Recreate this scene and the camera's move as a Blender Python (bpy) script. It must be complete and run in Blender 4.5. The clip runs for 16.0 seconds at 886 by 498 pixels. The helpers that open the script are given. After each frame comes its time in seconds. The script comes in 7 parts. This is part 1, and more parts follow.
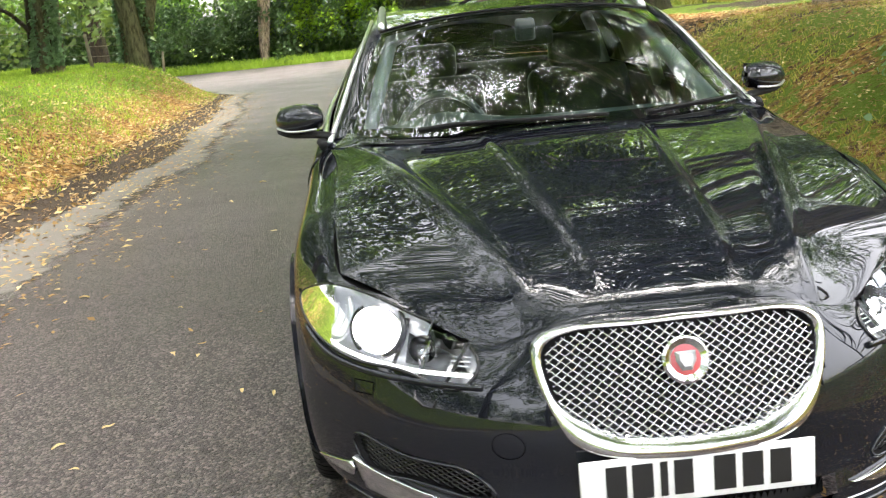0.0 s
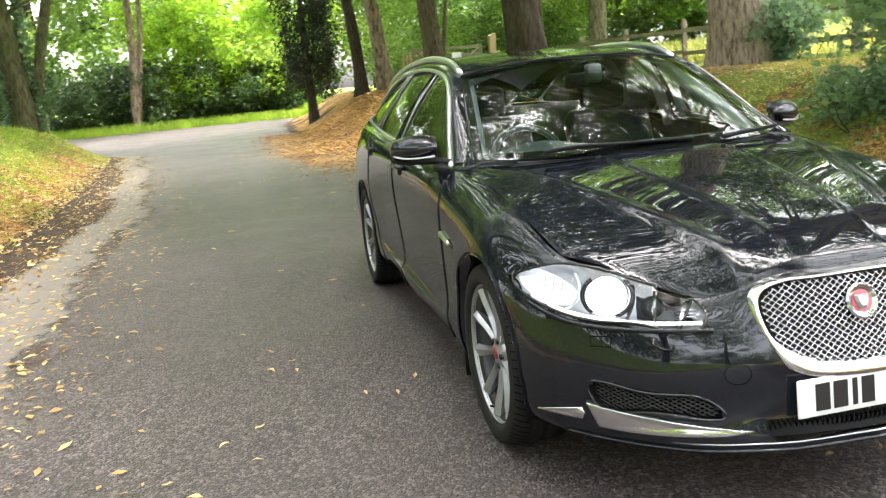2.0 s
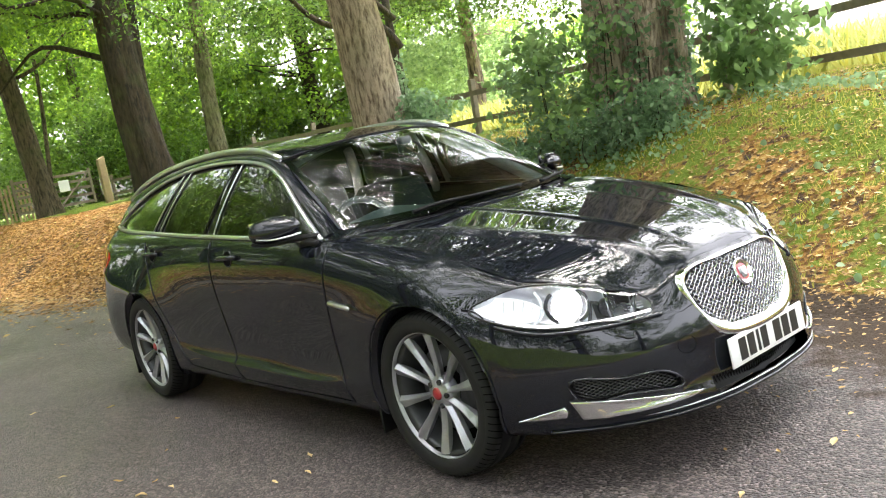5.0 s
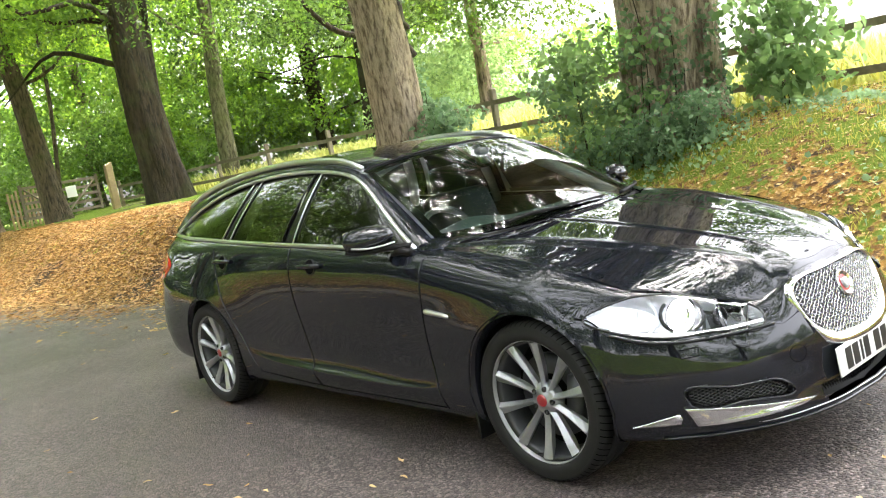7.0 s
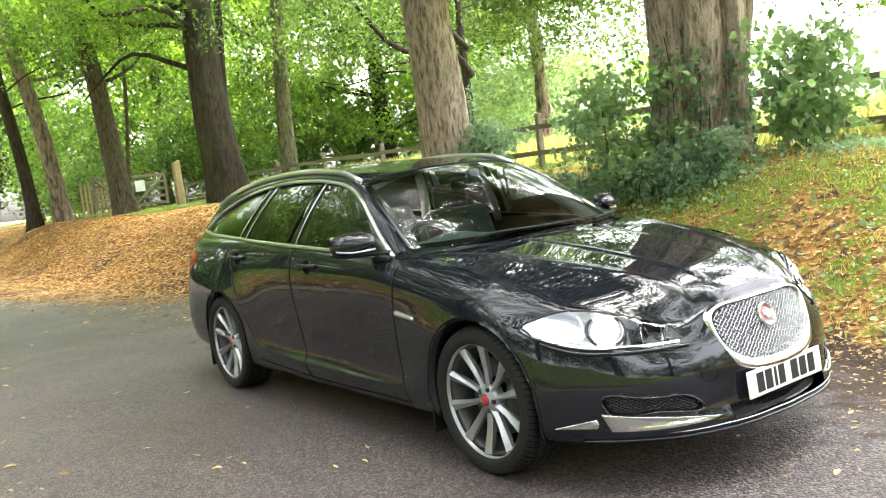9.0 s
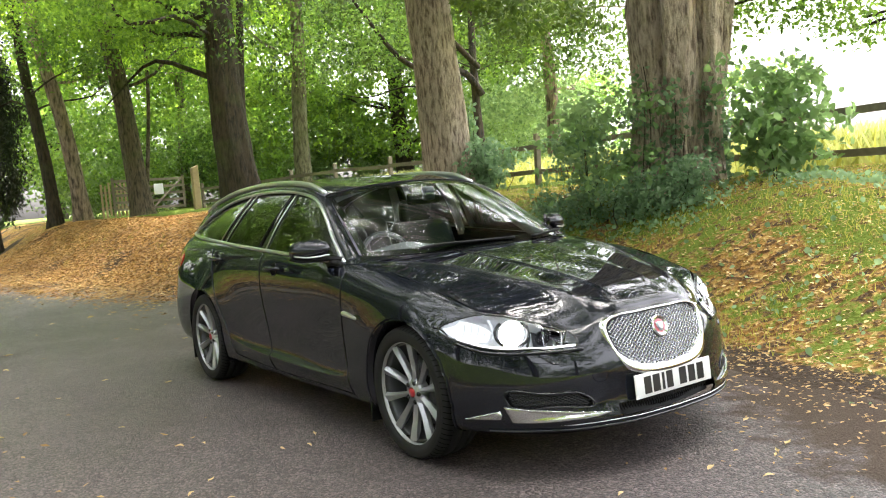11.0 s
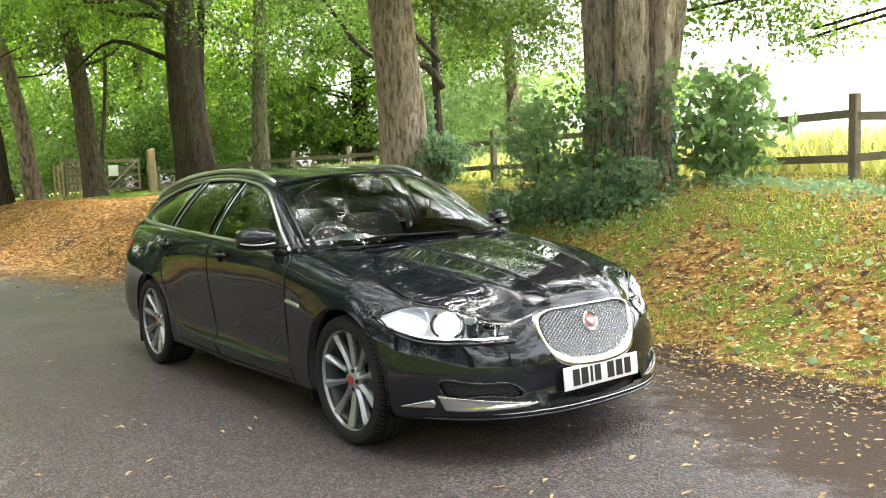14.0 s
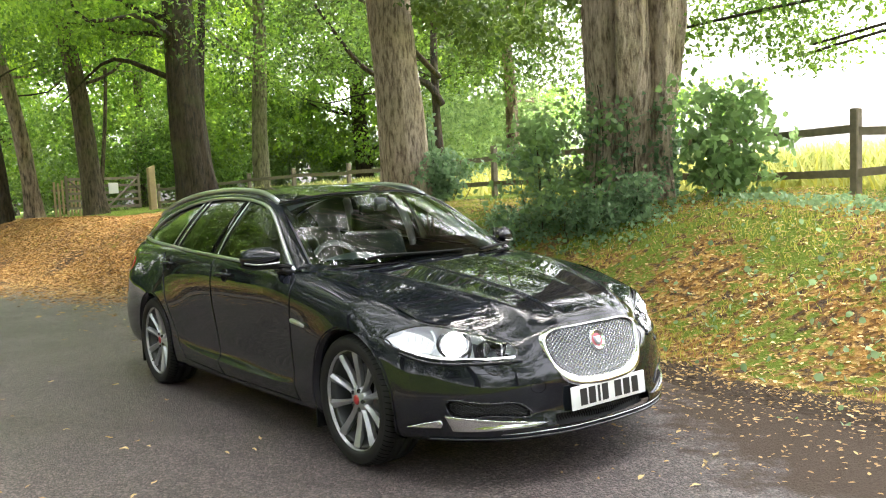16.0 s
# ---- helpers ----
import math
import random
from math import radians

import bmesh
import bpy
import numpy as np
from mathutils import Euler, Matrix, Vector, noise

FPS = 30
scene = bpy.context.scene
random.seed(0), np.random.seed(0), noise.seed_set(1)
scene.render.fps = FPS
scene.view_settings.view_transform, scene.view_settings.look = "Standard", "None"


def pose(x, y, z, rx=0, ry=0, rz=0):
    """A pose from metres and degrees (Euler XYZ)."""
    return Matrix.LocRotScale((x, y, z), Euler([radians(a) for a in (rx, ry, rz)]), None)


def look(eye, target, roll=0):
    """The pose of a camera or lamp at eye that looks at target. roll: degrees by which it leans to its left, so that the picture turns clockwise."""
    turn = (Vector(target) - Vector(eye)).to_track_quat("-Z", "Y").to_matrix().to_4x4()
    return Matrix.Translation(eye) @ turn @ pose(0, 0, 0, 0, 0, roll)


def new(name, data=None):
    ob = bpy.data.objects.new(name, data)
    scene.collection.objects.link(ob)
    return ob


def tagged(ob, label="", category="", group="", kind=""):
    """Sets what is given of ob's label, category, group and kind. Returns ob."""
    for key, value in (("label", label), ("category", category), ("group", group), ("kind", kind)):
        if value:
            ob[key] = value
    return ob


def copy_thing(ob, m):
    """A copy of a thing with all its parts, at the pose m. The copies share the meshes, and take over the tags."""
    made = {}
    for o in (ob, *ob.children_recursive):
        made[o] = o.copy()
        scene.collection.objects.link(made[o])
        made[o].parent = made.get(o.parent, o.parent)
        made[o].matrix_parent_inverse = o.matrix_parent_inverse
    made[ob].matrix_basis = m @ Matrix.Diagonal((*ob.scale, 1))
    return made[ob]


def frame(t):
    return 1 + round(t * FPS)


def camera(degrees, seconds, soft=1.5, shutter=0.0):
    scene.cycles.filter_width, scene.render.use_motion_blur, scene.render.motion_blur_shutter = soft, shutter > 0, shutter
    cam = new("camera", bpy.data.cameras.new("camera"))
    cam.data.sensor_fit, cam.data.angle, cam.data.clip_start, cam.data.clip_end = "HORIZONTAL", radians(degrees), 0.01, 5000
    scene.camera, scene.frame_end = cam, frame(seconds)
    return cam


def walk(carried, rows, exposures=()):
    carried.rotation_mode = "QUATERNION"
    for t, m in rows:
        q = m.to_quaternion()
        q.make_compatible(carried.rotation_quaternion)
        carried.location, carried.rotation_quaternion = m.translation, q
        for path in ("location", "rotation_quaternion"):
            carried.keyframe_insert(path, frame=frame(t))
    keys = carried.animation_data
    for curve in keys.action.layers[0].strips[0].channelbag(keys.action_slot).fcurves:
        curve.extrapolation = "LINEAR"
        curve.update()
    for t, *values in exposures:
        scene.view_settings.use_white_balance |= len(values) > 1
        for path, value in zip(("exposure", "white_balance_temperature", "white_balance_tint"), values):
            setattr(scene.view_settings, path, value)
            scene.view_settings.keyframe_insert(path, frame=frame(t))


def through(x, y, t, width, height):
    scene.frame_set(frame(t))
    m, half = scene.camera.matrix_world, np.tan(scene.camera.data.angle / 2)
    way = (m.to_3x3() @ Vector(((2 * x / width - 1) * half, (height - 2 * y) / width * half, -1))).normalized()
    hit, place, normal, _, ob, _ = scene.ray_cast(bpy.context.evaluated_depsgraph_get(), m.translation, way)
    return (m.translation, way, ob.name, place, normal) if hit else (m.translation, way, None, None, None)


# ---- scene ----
cam = camera(54.4, 16.0, 1.1, 0.3)
PATH = [
    (0, (-0.587, -2.575, 1.361), (-0.494, -0.641, 0.86), -5.2),
    (0.5, (-0.913, -2.627, 1.334), (-0.729, -0.682, 0.906), -4.7),
    (1, (-1.252, -2.735, 1.334), (-1.052, -0.787, 0.929), -4.3),
    (1.5, (-1.5, -2.941, 1.347), (-1.24, -0.995, 0.964), -3.8),
    (2, (-1.687, -2.954, 1.34), (-1.266, -1.036, 0.958), -4.9),
    (2.5, (-1.93, -2.906, 1.33), (-1.379, -1.022, 0.947), -7.6),
    (3, (-2.187, -2.937, 1.329), (-1.529, -1.077, 1.001), -7.8),
    (3.5, (-2.395, -2.96, 1.333), (-1.491, -1.205, 1.012), -7.4),
    (4, (-2.578, -2.852, 1.305), (-1.512, -1.177, 1.062), -8.4),
    (4.2, (-2.619, -2.8, 1.314), (-1.493, -1.167, 1.06), -9.9),
    (6.3, (-3.14, -2.403, 1.328), (-1.818, -0.922, 1.082), -9.9),
    (6.5, (-3.154, -2.371, 1.376), (-1.856, -0.871, 1.116), -10.2),
    (7, (-3.219, -2.42, 1.426), (-1.959, -0.886, 1.184), -10.7),
    (7.5, (-3.245, -2.521, 1.397), (-1.991, -0.98, 1.171), -9.6),
    (8, (-3.196, -2.67, 1.369), (-1.929, -1.137, 1.164), -7.7),
    (8.5, (-3.117, -2.841, 1.346), (-1.898, -1.266, 1.162), -6.6),
    (9, (-3.141, -2.998, 1.371), (-1.985, -1.377, 1.191), -6.9),
    (9.2, (-3.163, -3.102, 1.339), (-2.02, -1.469, 1.175), -6.2),
    (11.3, (-3.084, -3.681, 1.356), (-1.965, -2.03, 1.211), -4.6),
    (11.5, (-3.099, -3.711, 1.362), (-1.983, -2.058, 1.208), -4.4),
    (12, (-3.126, -3.773, 1.365), (-2.007, -2.123, 1.2), -3.5),
    (12.5, (-3.126, -3.808, 1.358), (-1.994, -2.168, 1.189), -2.9),
    (13, (-3.106, -3.824, 1.364), (-1.952, -2.2, 1.193), -2.7),
    (13.5, (-3.092, -3.813, 1.358), (-1.915, -2.206, 1.185), -2.6),
    (14, (-3.088, -3.79, 1.357), (-1.891, -2.197, 1.189), -2.7),
    (14.5, (-3.085, -3.795, 1.363), (-1.881, -2.207, 1.199), -2.9),
    (15, (-3.098, -3.787, 1.367), (-1.888, -2.202, 1.211), -2.9),
    (15.5, (-3.094, -3.778, 1.366), (-1.885, -2.191, 1.22), -2.8),
    (16, (-3.105, -3.762, 1.377), (-1.904, -2.169, 1.244), -3.0),
]
SKY = 0.15
walk(cam, [(t, look(eye, target, roll)) for t, eye, target, roll in PATH], [(0, 3.48, 6500, 13), (0.5, 3.58, 6500, 13), (1.5, 3.53, 6500, 13), (2.5, 3.70, 6500, 13), (3.0, 3.76, 6500, 13), (3.5, 3.66, 6500, 13), (4.0, 3.25, 6500, 13), (6.5, 3.98, 6500, 13), (7.0, 3.78, 6500, 13), (7.5, 3.34, 6500, 13), (8.0, 3.42, 6500, 13), (8.5, 3.63, 6500, 13), (9.0, 3.83, 6500, 13), (11.5, 3.18, 6500, 13), (12.0, 3.12, 6500, 13), (12.5, 3.24, 6500, 13), (13.5, 3.40, 6500, 13), (15.0, 3.39, 6500, 13), (16.0, 3.33, 6500, 13)])

# ---- world, sun and exposure ----
world = bpy.data.worlds.new("world")
scene.world = world
world.use_nodes = True
_wn, _wl = world.node_tree.nodes, world.node_tree.links
_sky = _wn.new("ShaderNodeTexSky")
_sky.sky_type = 'NISHITA'
_sky.sun_disc = False
_sky.sun_elevation = radians(74)
_sky.sun_rotation = radians(70)
_sky.dust_density = 6.0
_sky.air_density = 1.2
_hs = _wn.new("ShaderNodeHueSaturation")
_hs.inputs["Saturation"].default_value = 0.25
_wl.new(_sky.outputs[0], _hs.inputs["Color"])
_wl.new(_hs.outputs[0], _wn["Background"].inputs["Color"])
_wn["Background"].inputs["Strength"].default_value = SKY
_sun = bpy.data.lights.new("sun", 'SUN')
_sun.energy = 1.1
_sun.angle = radians(30)
_sun.color = (1.0, 0.96, 0.9)
sun = new("sun", _sun)
sun.matrix_world = look((9, -4, 40), (0, 2, 0))


# ---- material kit ----
class Kit:
    """A node material under construction."""

    def __init__(self, name):
        self.mat = bpy.data.materials.new(name)
        self.mat.use_nodes = True
        self.nodes, self.links = self.mat.node_tree.nodes, self.mat.node_tree.links
        self.bsdf = self.nodes["Principled BSDF"]
        self.out = self.nodes["Material Output"]

    def node(self, kind, **sets):
        n = self.nodes.new(kind)
        for key, value in sets.items():
            n.inputs[key].default_value = value
        return n

    def link(self, a, b):
        self.links.new(a, b)

    def coord(self, which="Object"):
        return self.nodes.new("ShaderNodeTexCoord").outputs[which]

    def position(self):
        return self.nodes.new("ShaderNodeNewGeometry").outputs["Position"]

    def island(self):
        return self.nodes.new("ShaderNodeNewGeometry").outputs["Random Per Island"]

    def noise(self, where, scale, detail=4.0, rough=0.55):
        n = self.node("ShaderNodeTexNoise", Scale=scale, Detail=detail, Roughness=rough)
        self.link(where, n.inputs["Vector"])
        return n.outputs["Fac"]

    def ramp(self, fac, stops):
        n = self.nodes.new("ShaderNodeValToRGB")
        while len(n.color_ramp.elements) < len(stops):
            n.color_ramp.elements.new(0.5)
        for e, (at, colour) in zip(n.color_ramp.elements, stops):
            e.position, e.color = at, colour
        self.link(fac, n.inputs["Fac"])
        return n.outputs["Color"]

    def mix(self, fac, a, b):
        n = self.nodes.new("ShaderNodeMix")
        n.data_type = 'RGBA'
        if isinstance(fac, float):
            n.inputs[0].default_value = fac
        else:
            self.link(fac, n.inputs[0])
        for sock, v in ((n.inputs[6], a), (n.inputs[7], b)):
            if isinstance(v, tuple):
                sock.default_value = v
            else:
                self.link(v, sock)
        return n.outputs[2]

    def math(self, op, a, b=0.0):
        n = self.nodes.new("ShaderNodeMath")
        n.operation = op
        for sock, v in ((n.inputs[0], a), (n.inputs[1], b)):
            if isinstance(v, (int, float)):
                sock.default_value = v
            else:
                self.link(v, sock)
        return n.outputs[0]

    def bump(self, height, strength=0.3, distance=0.01, to=("Normal",)):
        n = self.node("ShaderNodeBump", Strength=strength, Distance=distance)
        self.link(height, n.inputs["Height"])
        for name in to:
            self.link(n.outputs[0], self.bsdf.inputs[name])
        return n.outputs[0]

    def set(self, **sets):
        for key, value in sets.items():
            sock = self.bsdf.inputs[key.replace("_", " ")]
            if isinstance(value, (int, float, tuple)):
                sock.default_value = value
            else:
                self.link(value, sock)
        return self


def plain(name, colour, rough=0.5, metal=0.0, vary=0.12, scale=40.0, bump=0.0, coat=0.0, shine=0.5):
    k = Kit(name)
    c = k.coord()
    n = k.noise(c, scale)
    dark = tuple(v * (1 - vary) for v in colour[:3]) + (1,)
    light = tuple(min(1, v * (1 + vary)) for v in colour[:3]) + (1,)
    k.set(Base_Color=k.mix(n, dark, light), Roughness=rough, Metallic=metal, Coat_Weight=coat, Specular_IOR_Level=shine)
    if bump:
        k.bump(n, bump, 0.004)
    return k.mat


def make_paint():
    k = Kit("dark grey metallic paint")
    c = k.coord()
    flake = k.noise(c, 900.0, 2.0)
    dust = k.noise(c, 5.0, 5.0)
    k.set(Base_Color=k.mix(flake, (0.0034, 0.0041, 0.0062, 1), (0.0104, 0.0122, 0.0178, 1)), Metallic=0.0, Roughness=0.5, Specular_IOR_Level=0.0,
          Coat_Weight=1.0, Coat_IOR=1.52)
    k.set(Coat_Roughness=k.ramp(dust, [(0.35, (0.0, 0.0, 0.0, 1)), (0.75, (0.016, 0.016, 0.016, 1))]))
    v = k.node("ShaderNodeTexVoronoi", Scale=95.0, Randomness=1.0)
    k.link(c, v.inputs["Vector"])
    gate = k.noise(c, 24.0, 2.0)
    drop = k.math('MULTIPLY', k.math('SUBTRACT', 0.3, v.outputs["Distance"]), k.math('GREATER_THAN', gate, 0.66))
    k.bump(k.math('MAXIMUM', drop, 0.0), 0.25, 0.002, to=("Coat Normal",))
    return k.mat


def make_glass(name, tint, gloss=0.0, ior=1.5):
    k = Kit(name)
    k.nodes.remove(k.bsdf)
    tr = k.node("ShaderNodeBsdfTransparent", Color=tint)
    gl = k.node("ShaderNodeBsdfGlossy", Color=(1, 1, 1, 1), Roughness=gloss)
    fr = k.node("ShaderNodeFresnel", IOR=ior)
    m = k.nodes.new("ShaderNodeMixShader")
    k.link(fr.outputs[0], m.inputs[0])
    k.link(tr.outputs[0], m.inputs[1])
    k.link(gl.outputs[0], m.inputs[2])
    k.link(m.outputs[0], k.out.inputs["Surface"])
    return k.mat


def make_glow(name, colour, strength):
    k = Kit(name)
    k.set(Base_Color=colour, Emission_Color=colour, Emission_Strength=strength, Roughness=0.3)
    return k.mat


def make_asphalt():
    k = Kit("worn asphalt")
    p = k.position()
    grain = k.noise(p, 160.0, 3.0, 0.7)
    mid = k.noise(p, 38.0, 3.0, 0.6)
    broad = k.noise(p, 0.7, 5.0, 0.6)
    v = k.node("ShaderNodeTexVoronoi", Scale=90.0)
    k.link(p, v.inputs["Vector"])
    base = k.mix(broad, (0.0405, 0.0333, 0.0328, 1), (0.0650, 0.0545, 0.0536, 1))
    stone = k.ramp(v.outputs["Color"], [(0.0, (0.25, 0.25, 0.25, 1)), (0.4, (0.7, 0.68, 0.67, 1)), (0.62, (1.3, 1.25, 1.22, 1)), (0.8, (3.0, 2.9, 2.8, 1))])
    m = k.nodes.new("ShaderNodeMix")
    m.data_type, m.blend_type = 'RGBA', 'MULTIPLY'
    m.inputs[0].default_value = 1.0
    k.link(base, m.inputs[6])
    k.link(stone, m.inputs[7])
    dirt = k.node("ShaderNodeAttribute")
    dirt.attribute_name = "dirt"
    d = k.math('ADD', dirt.outputs["Fac"], k.math('MULTIPLY', k.math('SUBTRACT', k.math('ADD', k.noise(p, 5.0, 5.0, 0.7), broad), 1.0), 1.5))
    cover = k.ramp(d, [(0.35, (0, 0, 0, 1)), (0.75, (1, 1, 1, 1))])
    soil = k.mix(k.noise(p, 55.0, 4.0, 0.7), (0.033, 0.0245, 0.018, 1), (0.095, 0.071, 0.054, 1))
    k.set(Base_Color=k.mix(cover, m.outputs[2], soil), Roughness=k.mix(cover, k.ramp(broad, [(0.3, (0.36, 0.36, 0.36, 1)), (0.7, (0.56, 0.56, 0.56, 1))]), (0.95, 0.95, 0.95, 1)))
    k.set(Specular_IOR_Level=k.mix(cover, (0.5, 0.5, 0.5, 1), (0.15, 0.15, 0.15, 1)))
    h = k.math('ADD', k.math('MULTIPLY', v.outputs["Distance"], -1.0), k.math('MULTIPLY', grain, 0.6))
    k.bump(k.math('ADD', h, k.math('MULTIPLY', mid, 0.4)), 0.9, 0.008)
    return k.mat


def make_silt():
    """Pale silt and grit, worn thin towards the edges of its bed."""
    k = Kit("washed gravel and silt")
    p = k.position()
    grit = k.noise(p, 60.0, 4.0, 0.7)
    patch = k.noise(p, 3.5, 5.0, 0.65)
    k.set(Base_Color=k.mix(patch, k.mix(grit, (0.060, 0.050, 0.042, 1), (0.13, 0.115, 0.10, 1)), k.mix(grit, (0.12, 0.105, 0.092, 1), (0.24, 0.22, 0.20, 1))), Roughness=0.6)
    k.bump(grit, 0.5, 0.006)
    fade = k.node("ShaderNodeAttribute")
    fade.attribute_name = "fade"
    f = k.math('ADD', fade.outputs["Fac"], k.math('MULTIPLY', k.math('SUBTRACT', k.math('ADD', patch, k.math('MULTIPLY', grit, 0.5)), 0.75), 1.3))
    k.set(Alpha=k.ramp(f, [(0.25, (0, 0, 0, 1)), (0.7, (1, 1, 1, 1))]))
    return k.mat


def make_ground():
    """Soil, fallen leaves and grass, mixed by the ground's own cover."""
    k = Kit("leaf littered ground")
    p = k.position()
    fine = k.noise(p, 55.0, 4.0, 0.7)
    mid = k.noise(p, 9.0, 4.0, 0.65)
    broad = k.noise(p, 1.3, 4.0, 0.6)
    v = k.node("ShaderNodeTexVoronoi", Scale=26.0)
    k.link(p, v.inputs["Vector"])
    leaf = k.ramp(v.outputs["Color"], [(0.0, (0.05, 0.022, 0.01, 1)), (0.35, (0.23, 0.12, 0.034, 1)), (0.6, (0.36, 0.20, 0.055, 1)), (0.85, (0.49, 0.32, 0.115, 1)), (1.0, (0.56, 0.44, 0.20, 1))])
    soil = k.mix(fine, (0.033, 0.0245, 0.018, 1), (0.095, 0.071, 0.054, 1))
    litter = k.mix(k.ramp(mid, [(0.34, (1, 1, 1, 1)), (0.5, (0, 0, 0, 1))]), leaf, soil)
    grass = k.mix(fine, (0.06, 0.10, 0.014, 1), (0.21, 0.28, 0.04, 1))
    cover = k.node("ShaderNodeAttribute")
    cover.attribute_name = "green"
    bare = k.node("ShaderNodeAttribute")
    bare.attribute_name = "bare"
    g = k.math('ADD', cover.outputs["Fac"], k.math('MULTIPLY', k.math('SUBTRACT', k.math('ADD', mid, broad), 1.0), 1.6))
    gm = k.ramp(g, [(0.42, (0, 0, 0, 1)), (0.62, (1, 1, 1, 1))])
    b = k.math('ADD', bare.outputs["Fac"], k.math('MULTIPLY', k.math('SUBTRACT', mid, 0.5), 1.2))
    bm_ = k.ramp(b, [(0.4, (0, 0, 0, 1)), (0.65, (1, 1, 1, 1))])
    k.set(Base_Color=k.mix(bm_, k.mix(gm, litter, grass), soil), Roughness=0.95, Specular_IOR_Level=0.15)
    k.bump(k.math('ADD', k.math('MULTIPLY', v.outputs["Distance"], 1.0), fine), 0.9, 0.03)
    return k.mat


def make_bark(name, dark, light, scale=1.0, moss=0.0):
    k = Kit(name)
    c = k.coord()
    m = k.node("ShaderNodeMapping")
    m.inputs["Scale"].default_value = (9 * scale, 9 * scale, 2.2 * scale)
    k.link(c, m.inputs["Vector"])
    ridge = k.noise(m.outputs[0], 1.6, 6.0, 0.65)
    patch = k.noise(c, 1.1, 4.0)
    fine = k.noise(c, 45.0, 3.0)
    col = k.mix(k.ramp(ridge, [(0.37, (0, 0, 0, 1)), (0.57, (1, 1, 1, 1))]), dark, light)
    col = k.mix(k.math('MULTIPLY', fine, 0.3), col, tuple(v * 0.45 for v in dark[:3]) + (1,))
    green = k.ramp(patch, [(0.5, (0, 0, 0, 1)), (0.72, (moss, moss, moss, 1))])
    k.set(Base_Color=k.mix(green, col, (0.07, 0.10, 0.02, 1)), Roughness=0.9)
    k.bump(k.math('ADD', ridge, k.math('MULTIPLY', fine, 0.25)), 1.0, 0.09)
    return k.mat


def make_leaf(name, low, high, through=0.45, gloss=0.35):
    k = Kit(name)
    mass = k.math('MULTIPLY', k.math('SUBTRACT', k.noise(k.position(), 0.55, 3.0, 0.5), 0.38), 1.9)
    fac = k.math('ADD', k.math('MULTIPLY', k.island(), 0.5), mass)
    col = k.mix(k.math('MINIMUM', k.math('MAXIMUM', fac, 0.0), 1.0), low, high)
    k.set(Base_Color=col, Roughness=gloss + 0.2)
    tl = k.node("ShaderNodeBsdfTranslucent")
    bright = k.nodes.new("ShaderNodeHueSaturation")
    bright.inputs["Value"].default_value = 2.3
    bright.inputs["Hue"].default_value = 0.485
    k.link(col, bright.inputs["Color"])
    k.link(bright.outputs[0], tl.inputs["Color"])
    mx = k.nodes.new("ShaderNodeMixShader")
    mx.inputs[0].default_value = through
    k.link(k.bsdf.outputs[0], mx.inputs[1])
    k.link(tl.outputs[0], mx.inputs[2])
    k.link(mx.outputs[0], k.out.inputs["Surface"])
    return k.mat


PAINT = make_paint()
GLASS = make_glass("tinted side glass", (0.09, 0.112, 0.105, 1), ior=1.65)
SCREEN = make_glass("windscreen glass", (0.68, 0.83, 0.80, 1), ior=1.72)
LENS = make_glass("clear lamp lens", (0.93, 0.95, 0.97, 1), ior=1.22)
CHROME = plain("bright chrome", (0.66, 0.67, 0.68, 1), 0.1, 1.0, 0.04, 120.0)
SATIN = plain("satin silver trim", (0.66, 0.67, 0.67, 1), 0.28, 1.0, 0.05, 90.0)
ALLOY = plain("grey painted alloy", (0.36, 0.365, 0.375, 1), 0.3, 0.6, 0.1, 60.0, coat=0.5)
DARKALLOY = plain("shadow grey alloy", (0.06, 0.062, 0.065, 1), 0.45, 0.5, 0.15)
RUBBER = plain("tyre rubber", (0.011, 0.0108, 0.0105, 1), 0.72, 0.0, 0.3, 35.0, bump=0.15, shine=0.3)
BLACK = plain("black plastic", (0.006, 0.006, 0.0065, 1), 0.6, 0.0, 0.25, 80.0, bump=0.05, shine=0.2)
GLOSSBLACK = plain("gloss black trim", (0.008, 0.008, 0.009, 1), 0.12, 0.0, 0.1)
GAP = plain("matt black gap and shade fill", (0.003, 0.003, 0.003, 1), 0.9, 0.0, 0.1, shine=0.05)
TRIM = plain("pale grey cabin trim", (0.42, 0.44, 0.44, 1), 0.7, 0.0, 0.06)
LEATHER = plain("charcoal seat leather", (0.009, 0.009, 0.010, 1), 0.5, 0.0, 0.2, 30.0, bump=0.1)
# Wheel leather far lighter than the seats', cabin light put into its colour.
WHEELGRIP = plain("lightened grey wheel leather", (0.085, 0.092, 0.092, 1), 0.4, 0.0, 0.2, 60.0, bump=0.1)
DASH = plain("dark dashboard", (0.050, 0.062, 0.060, 1), 0.65, 0.0, 0.2, 60.0, bump=0.1)
RED = plain("red enamel", (0.33, 0.015, 0.02, 1), 0.3, 0.0, 0.1, coat=0.6)
REDLENS = plain("red lamp plastic", (0.45, 0.015, 0.012, 1), 0.2, 0.0, 0.1, coat=1.0)
WHITE = plain("white reflective plate", (0.74, 0.74, 0.72, 1), 0.4, 0.0, 0.03)
INK = plain("black plate ink", (0.012, 0.012, 0.012, 1), 0.45, 0.0, 0.1)
LAMPCHROME = plain("bright lamp chrome", (0.60, 0.61, 0.63, 1), 0.3, 0.75, 0.15, 30.0)
MESH = plain("dulled chrome wire", (0.50, 0.51, 0.52, 1), 0.2, 1.0, 0.08, 90.0)
